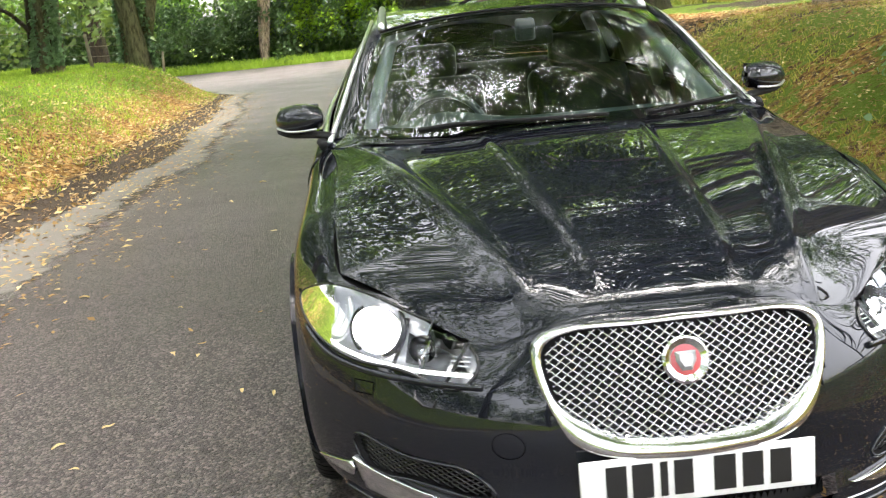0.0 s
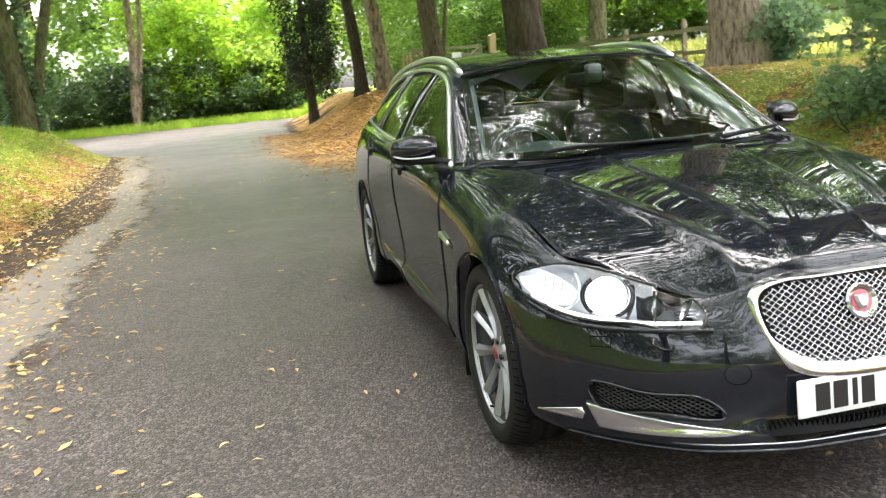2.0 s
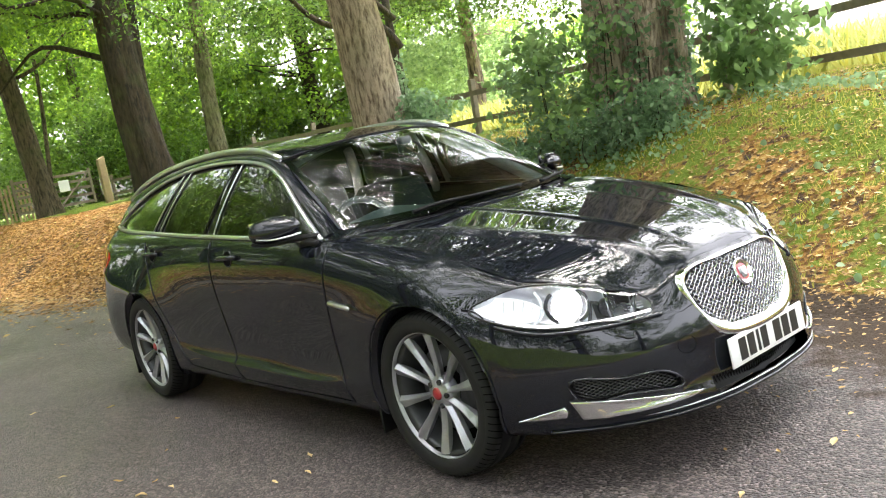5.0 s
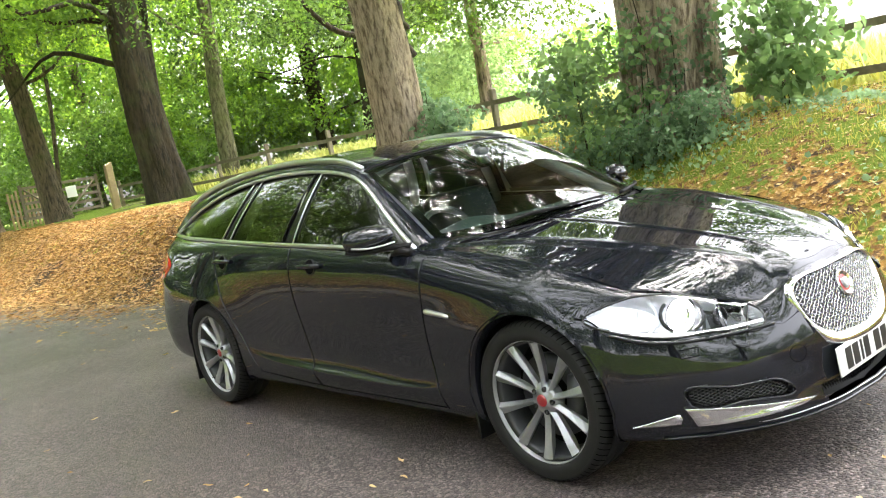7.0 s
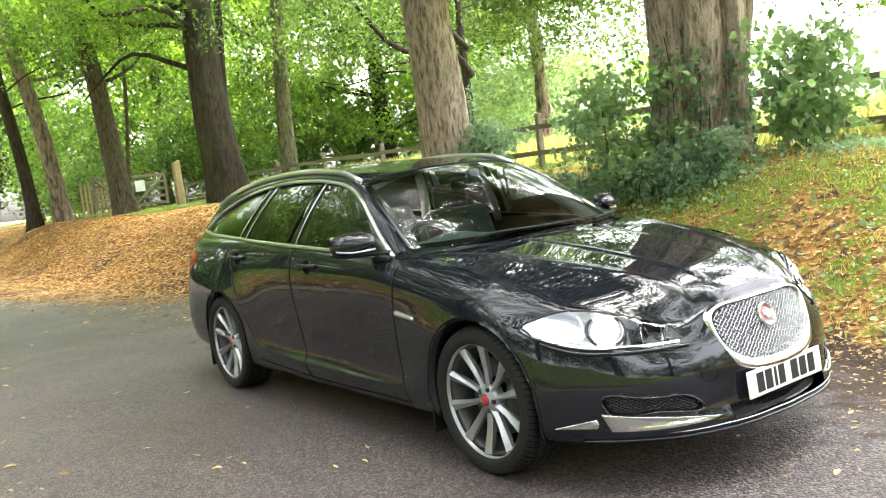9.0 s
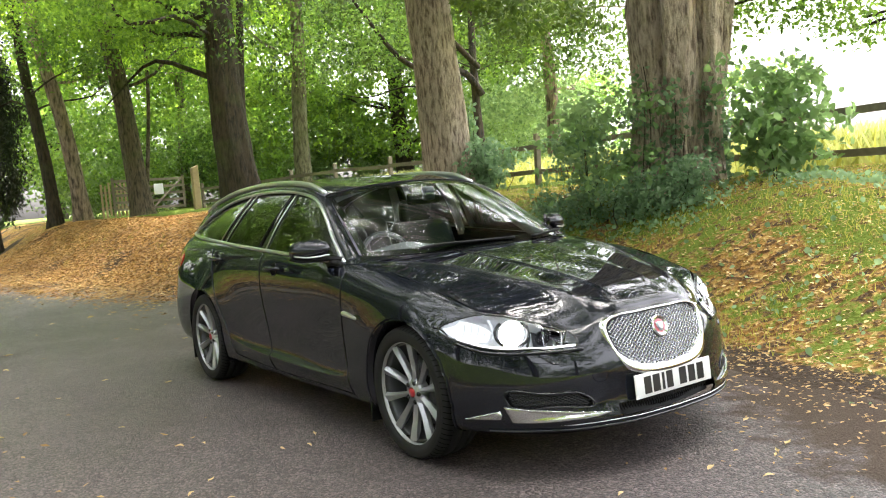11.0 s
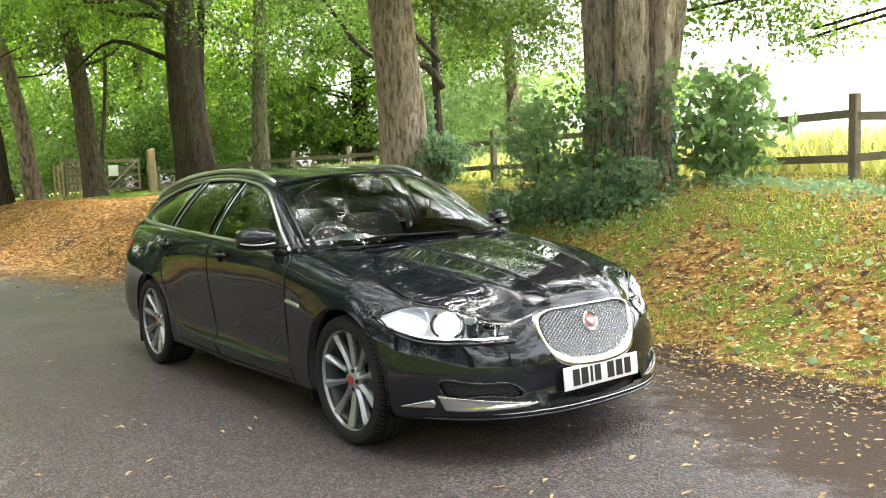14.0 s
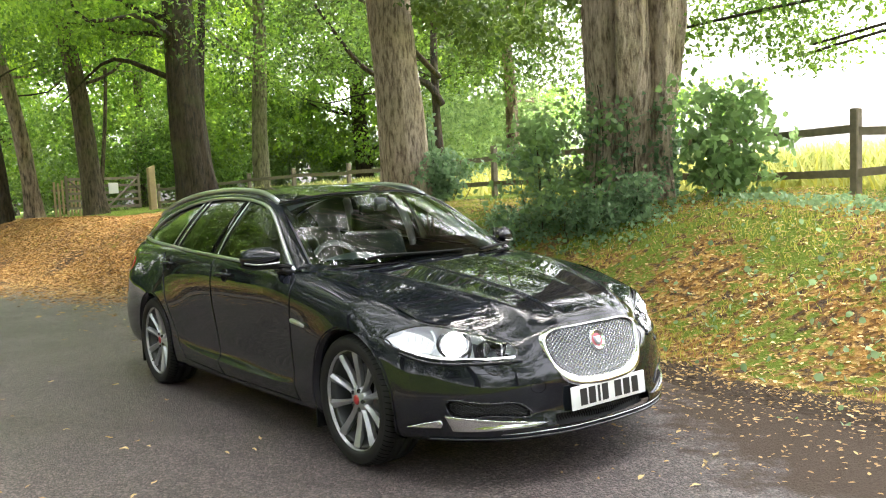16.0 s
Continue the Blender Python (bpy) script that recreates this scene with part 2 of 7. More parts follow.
LIT = make_glow("lit headlight bulb", (1.0, 0.98, 0.95, 1), 2.5)
DAYLIT = make_glow("daylight running strip", (1.0, 0.99, 0.97, 1), 0.3)
# Reflector given a glow of its own in place of bulb light thrown back.
REFLECTOR = make_glow("glowing lamp reflector", (0.9, 0.92, 0.95, 1), 0.05)
ASPHALT = make_asphalt()
GROUND = make_ground()
BARK_GREY = make_bark("pale grey ridged bark", (0.165, 0.118, 0.087, 1), (0.62, 0.50, 0.39, 1), 1.35, 0.25)
BARK_DARK = make_bark("dark brown bark", (0.010, 0.0066, 0.0036, 1), (0.054, 0.0365, 0.020, 1), 1.0, 0.35)
BARK_BROWN = make_bark("brown mossy bark", (0.035, 0.026, 0.015, 1), (0.15, 0.115, 0.07, 1), 1.1, 0.6)
BARK_PEEL = make_bark("peeling pale brown bark", (0.06, 0.042, 0.03, 1), (0.36, 0.27, 0.20, 1), 0.8, 0.3)
BARK_MOSS = make_bark("mossy bark", (0.05, 0.045, 0.02, 1), (0.2, 0.19, 0.1, 1), 1.2, 0.9)
# Same broad leaves in sunlit, backlit and shaded tones; light put into colour.
LEAF_SUNLIT = make_leaf("sunlit green leaves", (0.030, 0.078, 0.009, 1), (0.175, 0.295, 0.030, 1), 0.57)
LEAF_SHADED = make_leaf("shaded canopy leaves", (0.018, 0.045, 0.007, 1), (0.070, 0.115, 0.014, 1), 0.38)
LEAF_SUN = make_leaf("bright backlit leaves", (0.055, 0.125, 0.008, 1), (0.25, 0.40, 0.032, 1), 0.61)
# Distant haze mixed into the leaf colour as a paler, greyer green.
LEAF_PALE = make_leaf("leaves paled with haze", (0.055, 0.105, 0.032, 1), (0.19, 0.28, 0.095, 1), 0.5)
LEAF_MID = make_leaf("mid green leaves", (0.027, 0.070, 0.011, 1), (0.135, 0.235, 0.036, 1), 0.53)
LEAF_DARK = make_leaf("dark evergreen leaves", (0.018, 0.045, 0.012, 1), (0.055, 0.10, 0.024, 1), 0.35, 0.25)
LEAF_IVY = make_leaf("ivy leaves", (0.060, 0.120, 0.055, 1), (0.20, 0.31, 0.16, 1), 0.4, 0.15)
LEAF_SAPLING = make_leaf("broad sapling leaves", (0.070, 0.140, 0.045, 1), (0.21, 0.32, 0.125, 1), 0.5, 0.25)
LUSH = make_leaf("lush verge grass", (0.105, 0.190, 0.018, 1), (0.30, 0.42, 0.045, 1), 0.45)
LEAF_YEW = make_leaf("yew needles", (0.010, 0.018, 0.006, 1), (0.03, 0.04, 0.012, 1), 0.15)
LEAF_DEAD = make_leaf("fallen brown leaves", (0.18, 0.095, 0.028, 1), (0.52, 0.36, 0.13, 1), 0.15)
LEAF_RUST = make_leaf("rusty fallen leaves", (0.15, 0.075, 0.020, 1), (0.43, 0.245, 0.070, 1), 0.15)
LEAF_YELLOW = make_leaf("fallen yellow leaves", (0.38, 0.26, 0.09, 1), (0.66, 0.54, 0.26, 1), 0.15)
GRASS = make_leaf("grass blades", (0.115, 0.138, 0.016, 1), (0.42, 0.41, 0.075, 1), 0.4)
STRAW = make_leaf("pale field grass", (0.20, 0.245, 0.055, 1), (0.46, 0.46, 0.16, 1), 0.4)
TIMBER = plain("weathered fence timber", (0.19, 0.16, 0.115, 1), 0.85, 0.0, 0.45, 14.0, bump=0.5)
TIMBER_PALE = plain("pale oak post", (0.42, 0.31, 0.18, 1), 0.8, 0.0, 0.3, 12.0, bump=0.4)
SILT = make_silt()


# ---- mesh kit ----
def mesh_of(name, verts, faces, mat, smooth=True):
    me = bpy.data.meshes.new(name)
    me.from_pydata([tuple(v) for v in verts], [], [tuple(f) for f in faces])
    me.materials.append(mat)
    if smooth:
        me.polygons.foreach_set("use_smooth", [True] * len(me.polygons))
    me.update()
    return me


def mk(name, verts, faces, mat, parent=None, label="", smooth=True):
    """One mesh object, a part of parent where there is one."""
    ob = new(name, mesh_of(name, verts, faces, mat, smooth))
    if parent is not None:
        ob.parent = parent
    return tagged(ob, label)


def part(name, bm, mat, parent, label="", smooth=True):
    me = bpy.data.meshes.new(name)
    bm.to_mesh(me)
    bm.free()
    me.materials.append(mat)
    if smooth:
        me.polygons.foreach_set("use_smooth", [True] * len(me.polygons))
    ob = new(name, me)
    ob.parent = parent
    return tagged(ob, label)


def grid_faces(rows, cols, wrap=False):
    out = []
    for i in range(rows - 1):
        for j in range(cols if wrap else cols - 1):
            k = (j + 1) % cols
            out.append((i * cols + j, i * cols + k, (i + 1) * cols + k, (i + 1) * cols + j))
    return out


def spline(knots, pts, at):
    """Natural cubic through pts at the knots."""
    t, p = np.asarray(knots, float), np.asarray(pts, float)
    n = len(t)
    h = np.diff(t)
    a, rhs = np.eye(n), np.zeros_like(p)
    for i in range(1, n - 1):
        a[i, i - 1], a[i, i], a[i, i + 1] = h[i - 1], 2 * (h[i - 1] + h[i]), h[i]
        rhs[i] = 6 * ((p[i + 1] - p[i]) / h[i] - (p[i] - p[i - 1]) / h[i - 1])
    m = np.linalg.solve(a, rhs)
    at = np.asarray(at, float)
    i = np.clip(np.searchsorted(t, at, side="right") - 1, 0, n - 2)
    hh = h[i]
    u, w = (t[i + 1] - at) / hh, (at - t[i]) / hh
    if p.ndim > 1:
        hh, u, w = hh[:, None], u[:, None], w[:, None]
    return u * p[i] + w * p[i + 1] + ((u**3 - u) * m[i] + (w**3 - w) * m[i + 1]) * hh**2 / 6


def curve3(pts, n):
    """n points along a smooth line through pts."""
    p = np.asarray(pts, float)
    t = np.r_[0, np.cumsum(np.linalg.norm(np.diff(p, axis=0), axis=1))]
    return spline(t, p, np.linspace(0, t[-1], n))


def tube(path, radius, sides=8, closed=False, flat=1.0, up=(0, 0, 1)):
    """Verts and faces of a tube along a path; radius may vary along it; flat squeezes it across up."""
    p = np.asarray(path, float)
    n = len(p)
    r = np.broadcast_to(np.asarray(radius, float), (n,))
    tan = np.roll(p, -1, 0) - np.roll(p, 1, 0) if closed else np.gradient(p, axis=0)
    tan /= np.linalg.norm(tan, axis=1)[:, None] + 1e-9
    verts, ref = [], np.array(up, float)
    for q, d, rad in zip(p, tan, r):
        side = np.cross(d, ref)
        if np.linalg.norm(side) < 1e-4:
            side = np.cross(d, (1, 0, 0.2))
        side /= np.linalg.norm(side)
        top = np.cross(side, d)
        for k in range(sides):
            a = 2 * math.pi * k / sides
            verts.append(q + rad * (math.cos(a) * side + flat * math.sin(a) * top))
    faces = grid_faces(n, sides, True)
    if closed:
        faces += [((n - 1) * sides + k, (n - 1) * sides + (k + 1) % sides, (k + 1) % sides, k) for k in range(sides)]
    else:
        faces += [tuple(range(sides))[::-1], tuple((n - 1) * sides + k for k in range(sides))]
    return verts, faces


def join(*shapes):
    verts, faces = [], []
    for v, f in shapes:
        k = len(verts)
        verts += [tuple(q) for q in v]
        faces += [tuple(i + k for i in g) for g in f]
    return verts, faces


def box(cx, cy, cz, sx, sy, sz, turn=0.0):
    c, s = math.cos(turn), math.sin(turn)
    v = []
    for dz in (-1, 1):
        for dx, dy in ((-1, -1), (1, -1), (1, 1), (-1, 1)):
            x, y = dx * sx / 2, dy * sy / 2
            v.append((cx + c * x - s * y, cy + s * x + c * y, cz + dz * sz / 2))
    return v, [(3, 2, 1, 0), (4, 5, 6, 7), (0, 1, 5, 4), (1, 2, 6, 5), (2, 3, 7, 6), (3, 0, 4, 7)]


def soft_box(sx, sy, sz, bevel=0.01, segments=2):
    bm = bmesh.new()
    bmesh.ops.create_cube(bm, size=1.0)
    bmesh.ops.scale(bm, vec=(sx, sy, sz), verts=bm.verts)
    bmesh.ops.bevel(bm, geom=bm.edges[:], offset=bevel, segments=segments, affect='EDGES', profile=0.5)
    return bm


def lathe(profile, sides=48, axis_x=True):
    """Profile of (along axis, radius), turned about the x axis."""
    verts = []
    for a, r in profile:
        for k in range(sides):
            w = 2 * math.pi * k / sides
            verts.append((a, r * math.cos(w), r * math.sin(w)))
    return verts, grid_faces(len(profile), sides, True)


def thing(name, label, category, at=(0, 0, 0), group="", kind=""):
    ob = new(name)
    ob.location = at
    ob.empty_display_size = 0.2
    return tagged(ob, label, category, group, kind)


# ---- the lane and its banks ----
rng = np.random.default_rng(7)


def smooth(t):
    t = np.clip(t, 0, 1)
    return t * t * (3 - 2 * t)


def foot_right(y):
    return np.interp(y, (-14, -4, -1.5, 0, 3, 6, 10, 13, 17, 25, 38, 60), (1.4, 1.5, 1.65, 1.85, 2.1, 1.9, 1.3, 0.6, 0.15, 0.1, 0.4, 3.0))


def foot_left(y):
    return np.interp(y, (-14, 2, 7, 13, 18, 22, 24, 27, 32), (-3.75, -3.8, -3.9, -4.2, -4.6, -5.0, -6.0, -10, -60))


def edge_right(y):
    return np.interp(y, (-14, -4, -1.84, -1.09, -0.54, 0.12, 3, 6, 10, 13, 17, 25, 38, 60), (-0.5, -0.35, 0.08, 0.58, 1.0, 1.5, 1.75, 1.55, 0.95, 0.4, -0.05, -0.05, 0.3, 3.0))


def road_right(y):
    """Where the tarmac ends under the soil at the bank's foot."""
    return np.maximum(edge_right(y), foot_right(y) - 0.25)


def edge_left(y):
    return np.interp(y, (-14, 2, 7, 10, 14, 22, 24, 27, 32), (-3.3, -3.3, -3.35, -3.4, -3.75, -4.7, -5.6, -9.5, -58))


def far_verge(x):
    return 47.0 + 0.25 * x


def wave(x, y, f, seed):
    r = np.random.default_rng(seed)
    out = np.zeros_like(x)
    for k in range(7):
        a, ph, s = r.uniform(0, 6.28), r.uniform(0, 6.28), f * r.uniform(0.5, 2.2)
        out += np.sin((x * math.cos(a) + y * math.sin(a)) * s + ph) / 7
    return out


def height(x, y):
    """The ground's height; the lane is level."""
    x, y = np.asarray(x, float), np.asarray(y, float)
    dr = x - foot_right(y)
    right = (1.12 - 0.14 * smooth((1.8 - y) / 2.5)) * smooth(dr / 2.7) + 0.035 * np.clip(dr - 2.4, 0, 12)
    dl = foot_left(y) - x
    left = 1.05 * smooth(dl / 2.4) + 0.03 * np.clip(dl - 2.2, 0, 20)
    df = y - far_verge(x)
    far = 0.5 * smooth(df / 5) + 0.02 * np.clip(df, 0, 40)
    h = np.maximum(np.maximum(right, left), far)
    rough = np.clip(h * 3, 0, 1)
    h = h + rough * (0.06 * wave(x, y, 1.6, 3) + 0.03 * wave(x, y, 6.0, 4))
    on = (x > edge_left(y) - 0.1) & (x < road_right(y) + 0.1)
    return np.where(on, -0.03, h)


def ground_sheet():
    near_x, near_y = np.arange(-13, 15, 0.2), np.arange(-11, 52, 0.25)
    xs = np.r_[-900, -400, -150, -70, -40, -26, -18, near_x, 18, 26, 40, 70, 150, 400, 900]
    ys = np.r_[-900, -400, -150, -60, -30, -18, near_y, 56, 64, 80, 120, 200, 400, 900]
    gx, gy = np.meshgrid(xs, ys)
    gz = height(gx, gy)
    ob = mk("ground", np.c_[gx.ravel(), gy.ravel(), gz.ravel()], grid_faces(len(ys), len(xs)), GROUND, None, "uneven verges covered with brown fallen leaves, soil and grass")
    dl, dr = foot_left(gy) - gx, gx - foot_right(gy)
    green = np.where(dl > -0.2, 0.15 + 0.75 * smooth((dl - 0.6) / 1.3), 0.38 + 0.22 * smooth((dr - 0.3) / 1.5) - 0.35 * smooth((gy - 6) / 6) * (dr > -3))
    green = np.where((dl > -0.2) & (gy < 2), 0.95, green)
    green = np.where(dr > 4.2, 0.95, green)
    green = np.where((gy > far_verge(gx) - 0.3), 1.0, green)
    bare = np.where((dr > -2.2) & (dr < 0.15), 0.85, 0.02) + np.where((gy > 7) & (dr > 0), 0.75 * np.clip(wave(gx, gy, 1.4, 31) * 2 + 0.1, 0, 1), 0) + np.where((dl > -0.6) & (dl < 0.45), 0.7, 0)
    for name, data in (("green", green), ("bare", bare)):
        a = ob.data.attributes.new(name, 'FLOAT', 'POINT')
        a.data.foreach_set("value", np.ascontiguousarray(data.ravel(), dtype=np.float32))
    return tagged(ob, category="ground", kind="structure")


ground = ground_sheet()


def lane():
    """The tarmac, with a ragged edge and a slight camber."""
    ys = np.r_[-60, -30, np.arange(-14, 47.5, 0.25)]
    verts, cols = [], 61
    for y in ys:
        jag = 0.05 * math.sin(y * 3.1) + 0.04 * math.sin(y * 7.7 + 1) + 0.03 * math.sin(y * 17.0)
        l = float(edge_left(y)) + jag * 0.6
        r = float(road_right(y)) + jag
        for k in range(cols):
            t = k / (cols - 1)
            x = max(l, -70) + (r - max(l, -70)) * t
            yy = min(y, float(far_verge(x)))
            verts.append((x, yy, 0.0 - 0.02 * (t in (0.0, 1.0))))
    ob = mk("road", verts, grid_faces(len(ys), cols), ASPHALT, None, "narrow worn grey tarmac lane, damp, with scattered leaves")
    p = np.array(verts)
    dirt = 0.62 + 0.75 * np.clip((p[:, 0] - edge_right(p[:, 1]) - 0.1) / 0.8, -1.2, 0.8)
    dirt = np.maximum(dirt, 1.0 - 1.1 * np.clip((p[:, 0] - edge_left(p[:, 1])) / 0.6, 0, 2))
    a = ob.data.attributes.new("dirt", 'FLOAT', 'POINT')
    a.data.foreach_set("value", np.ascontiguousarray(dirt, dtype=np.float32))
    return tagged(ob, category="road", kind="structure")


lane()


def gutter():
    """Washed silt lying along the foot of the bank, thinning out to its edges."""
    ys = np.arange(-8, 24, 0.12)
    verts, fade = [], []
    for y in ys:
        c = float(edge_left(y)) - 0.02 + 0.09 * math.sin(y * 0.9) + 0.05 * math.sin(y * 2.3 + 1)
        w = 0.50 + 0.10 * math.sin(y * 1.7 + 0.5) + 0.05 * math.sin(y * 5.1)
        for k in range(13):
            t = k / 6 - 1
            verts.append((c + t * w * (0.8 if t < 0 else 1.0), y, 0.009 - 0.004 * t * t))
            fade.append(1 - abs(t) ** 1.3)
    ob = mk("gutter", verts, grid_faces(len(ys), 13), SILT, None, "pale washed silt channel along the tarmac edge")
    at = ob.data.attributes.new("fade", 'FLOAT', 'POINT')
    at.data.foreach_set("value", np.array(fade, dtype=np.float32))
    return tagged(ob, category="gutter", kind="structure")


gutter()


# ---- leaves and trees ----
def blades(c, d, s, nrm, ln, w, fine, cup=0.10, tip=-0.12):
    """Leaf outlines from a base, a way, a side and a normal: one quad, or two folded along the midrib."""
    n = len(c)
    if not fine:
        v = np.empty((n, 4, 3))
        v[:, 0] = c
        v[:, 1] = c + d * ln * 0.45 + s * w + nrm * ln * cup
        v[:, 2] = c + d * ln + nrm * ln * tip
        v[:, 3] = c + d * ln * 0.45 - s * w + nrm * ln * cup
        return v.reshape(-1, 3), None
    v = np.empty((n, 6, 3))
    v[:, 0] = c
    v[:, 1] = c + d * ln * 0.24 + s * w * 0.92 + nrm * ln * cup
    v[:, 2] = c + d * ln * 0.62 + s * w * 0.86 + nrm * ln * cup * 0.8
    v[:, 3] = c + d * ln + nrm * ln * tip
    v[:, 4] = c + d * ln * 0.62 - s * w * 0.86 + nrm * ln * cup * 0.8
    v[:, 5] = c + d * ln * 0.24 - s * w * 0.92 + nrm * ln * cup
    k = np.arange(n)[:, None] * 6
    return v.reshape(-1, 3), np.concatenate([k + (0, 1, 2, 3), k + (0, 3, 4, 5)], axis=1).ravel()


def leaf_mesh(name, centres, size, mat, droop=0.35, seed=0, shape=0.55, fine=False):
    """Many small folded leaves, one island each."""
    r = np.random.default_rng(seed)
    c = np.asarray(centres, float)
    n = len(c)
    nrm = r.normal(size=(n, 3)) * (1, 1, 0.8) + (0, 0, 0.75)
    nrm /= np.linalg.norm(nrm, axis=1)[:, None]
    d = r.normal(size=(n, 3)) + (0, 0, -droop)
    d -= (d * nrm).sum(1)[:, None] * nrm
    d /= np.linalg.norm(d, axis=1)[:, None] + 1e-9
    s = np.cross(nrm, d)
    ln = (size * r.uniform(0.6, 1.35, n))[:, None]
    w = ln * shape * 0.5 * r.uniform(0.8, 1.2, (n, 1))
    v, loops = blades(c, d, s, nrm, ln, w, fine)
    return raw_quads(name, v, mat, loops)


def raw_quads(name, verts, mat, loops=None):
    if loops is None:
        loops = np.arange(len(verts))
    n = len(loops) // 4
    me = bpy.data.meshes.new(name)
    me.vertices.add(len(verts))
    me.vertices.foreach_set("co", np.ascontiguousarray(verts, dtype=np.float32).ravel())
    me.loops.add(4 * n)
    me.loops.foreach_set("vertex_index", np.ascontiguousarray(loops, dtype=np.int32))
    me.polygons.add(n)
    me.polygons.foreach_set("loop_start", np.arange(0, 4 * n, 4, dtype=np.int32))
    me.materials.append(mat)
    me.update(calc_edges=True)
    me.validate()
    return me


def clumps(r, centres, spread, per):
    """Leaf places round clump centres, denser on their shells."""
    c = np.repeat(np.asarray(centres, float), per, axis=0)
    d = r.normal(size=c.shape)
    d /= np.linalg.norm(d, axis=1)[:, None]
    rad = spread * r.uniform(0.15, 1.0, (len(c), 1)) ** 0.5
    return c + d * rad * (1, 1, 0.55)


def trunk_shape(path, radius, sides, seed, ridge=0.07, flare=0.5, clefts=()):
    """A tapered trunk with buttresses and uneven bark ridges."""
    p = np.asarray(path, float)
    n = len(p)
    r = np.random.default_rng(seed)
    ph = r.uniform(0, 6.28, 8)
    verts = []
    for i in range(n):
        f = i / (n - 1)
        up = p[i, 2] - p[0, 2]
        rad = radius[i]
        for k in range(sides):
            a = 2 * math.pi * k / sides
            butt = 1 + flare * math.exp(-up / 0.55) * (0.6 + 0.5 * math.sin(5 * a + ph[0]))
            lump = 1 + ridge * (math.sin(7 * a + ph[1] + up * 0.5) + 0.7 * math.sin(13 * a + ph[2] - up * 0.9) + 0.5 * math.sin(3 * a + ph[3] + up * 1.4)) + 0.03 * math.sin(up * 3.3 + ph[4] + 2 * a)
            if clefts:
                warp = 1.6 * math.sin(up * 2.3 + 2 * a + ph[5]) + 0.9 * math.sin(up * 6.1 - 3 * a + ph[6])
                lump += 0.024 * (abs(math.sin(15 * a + warp)) ** 0.7 - 0.6) + 0.012 * math.sin(37 * a + 2.5 * warp + up * 4.0)
            for a0 in clefts:
                lump -= 0.24 * math.exp(-(((a - a0 - 0.05 * math.sin(up * 1.3) + math.pi) % (2 * math.pi) - math.pi) / 0.11) ** 2)
            verts.append((p[i, 0] + rad * butt * lump * math.cos(a), p[i, 1] + rad * butt * lump * math.sin(a), p[i, 2]))
    return verts, grid_faces(n, sides, True)


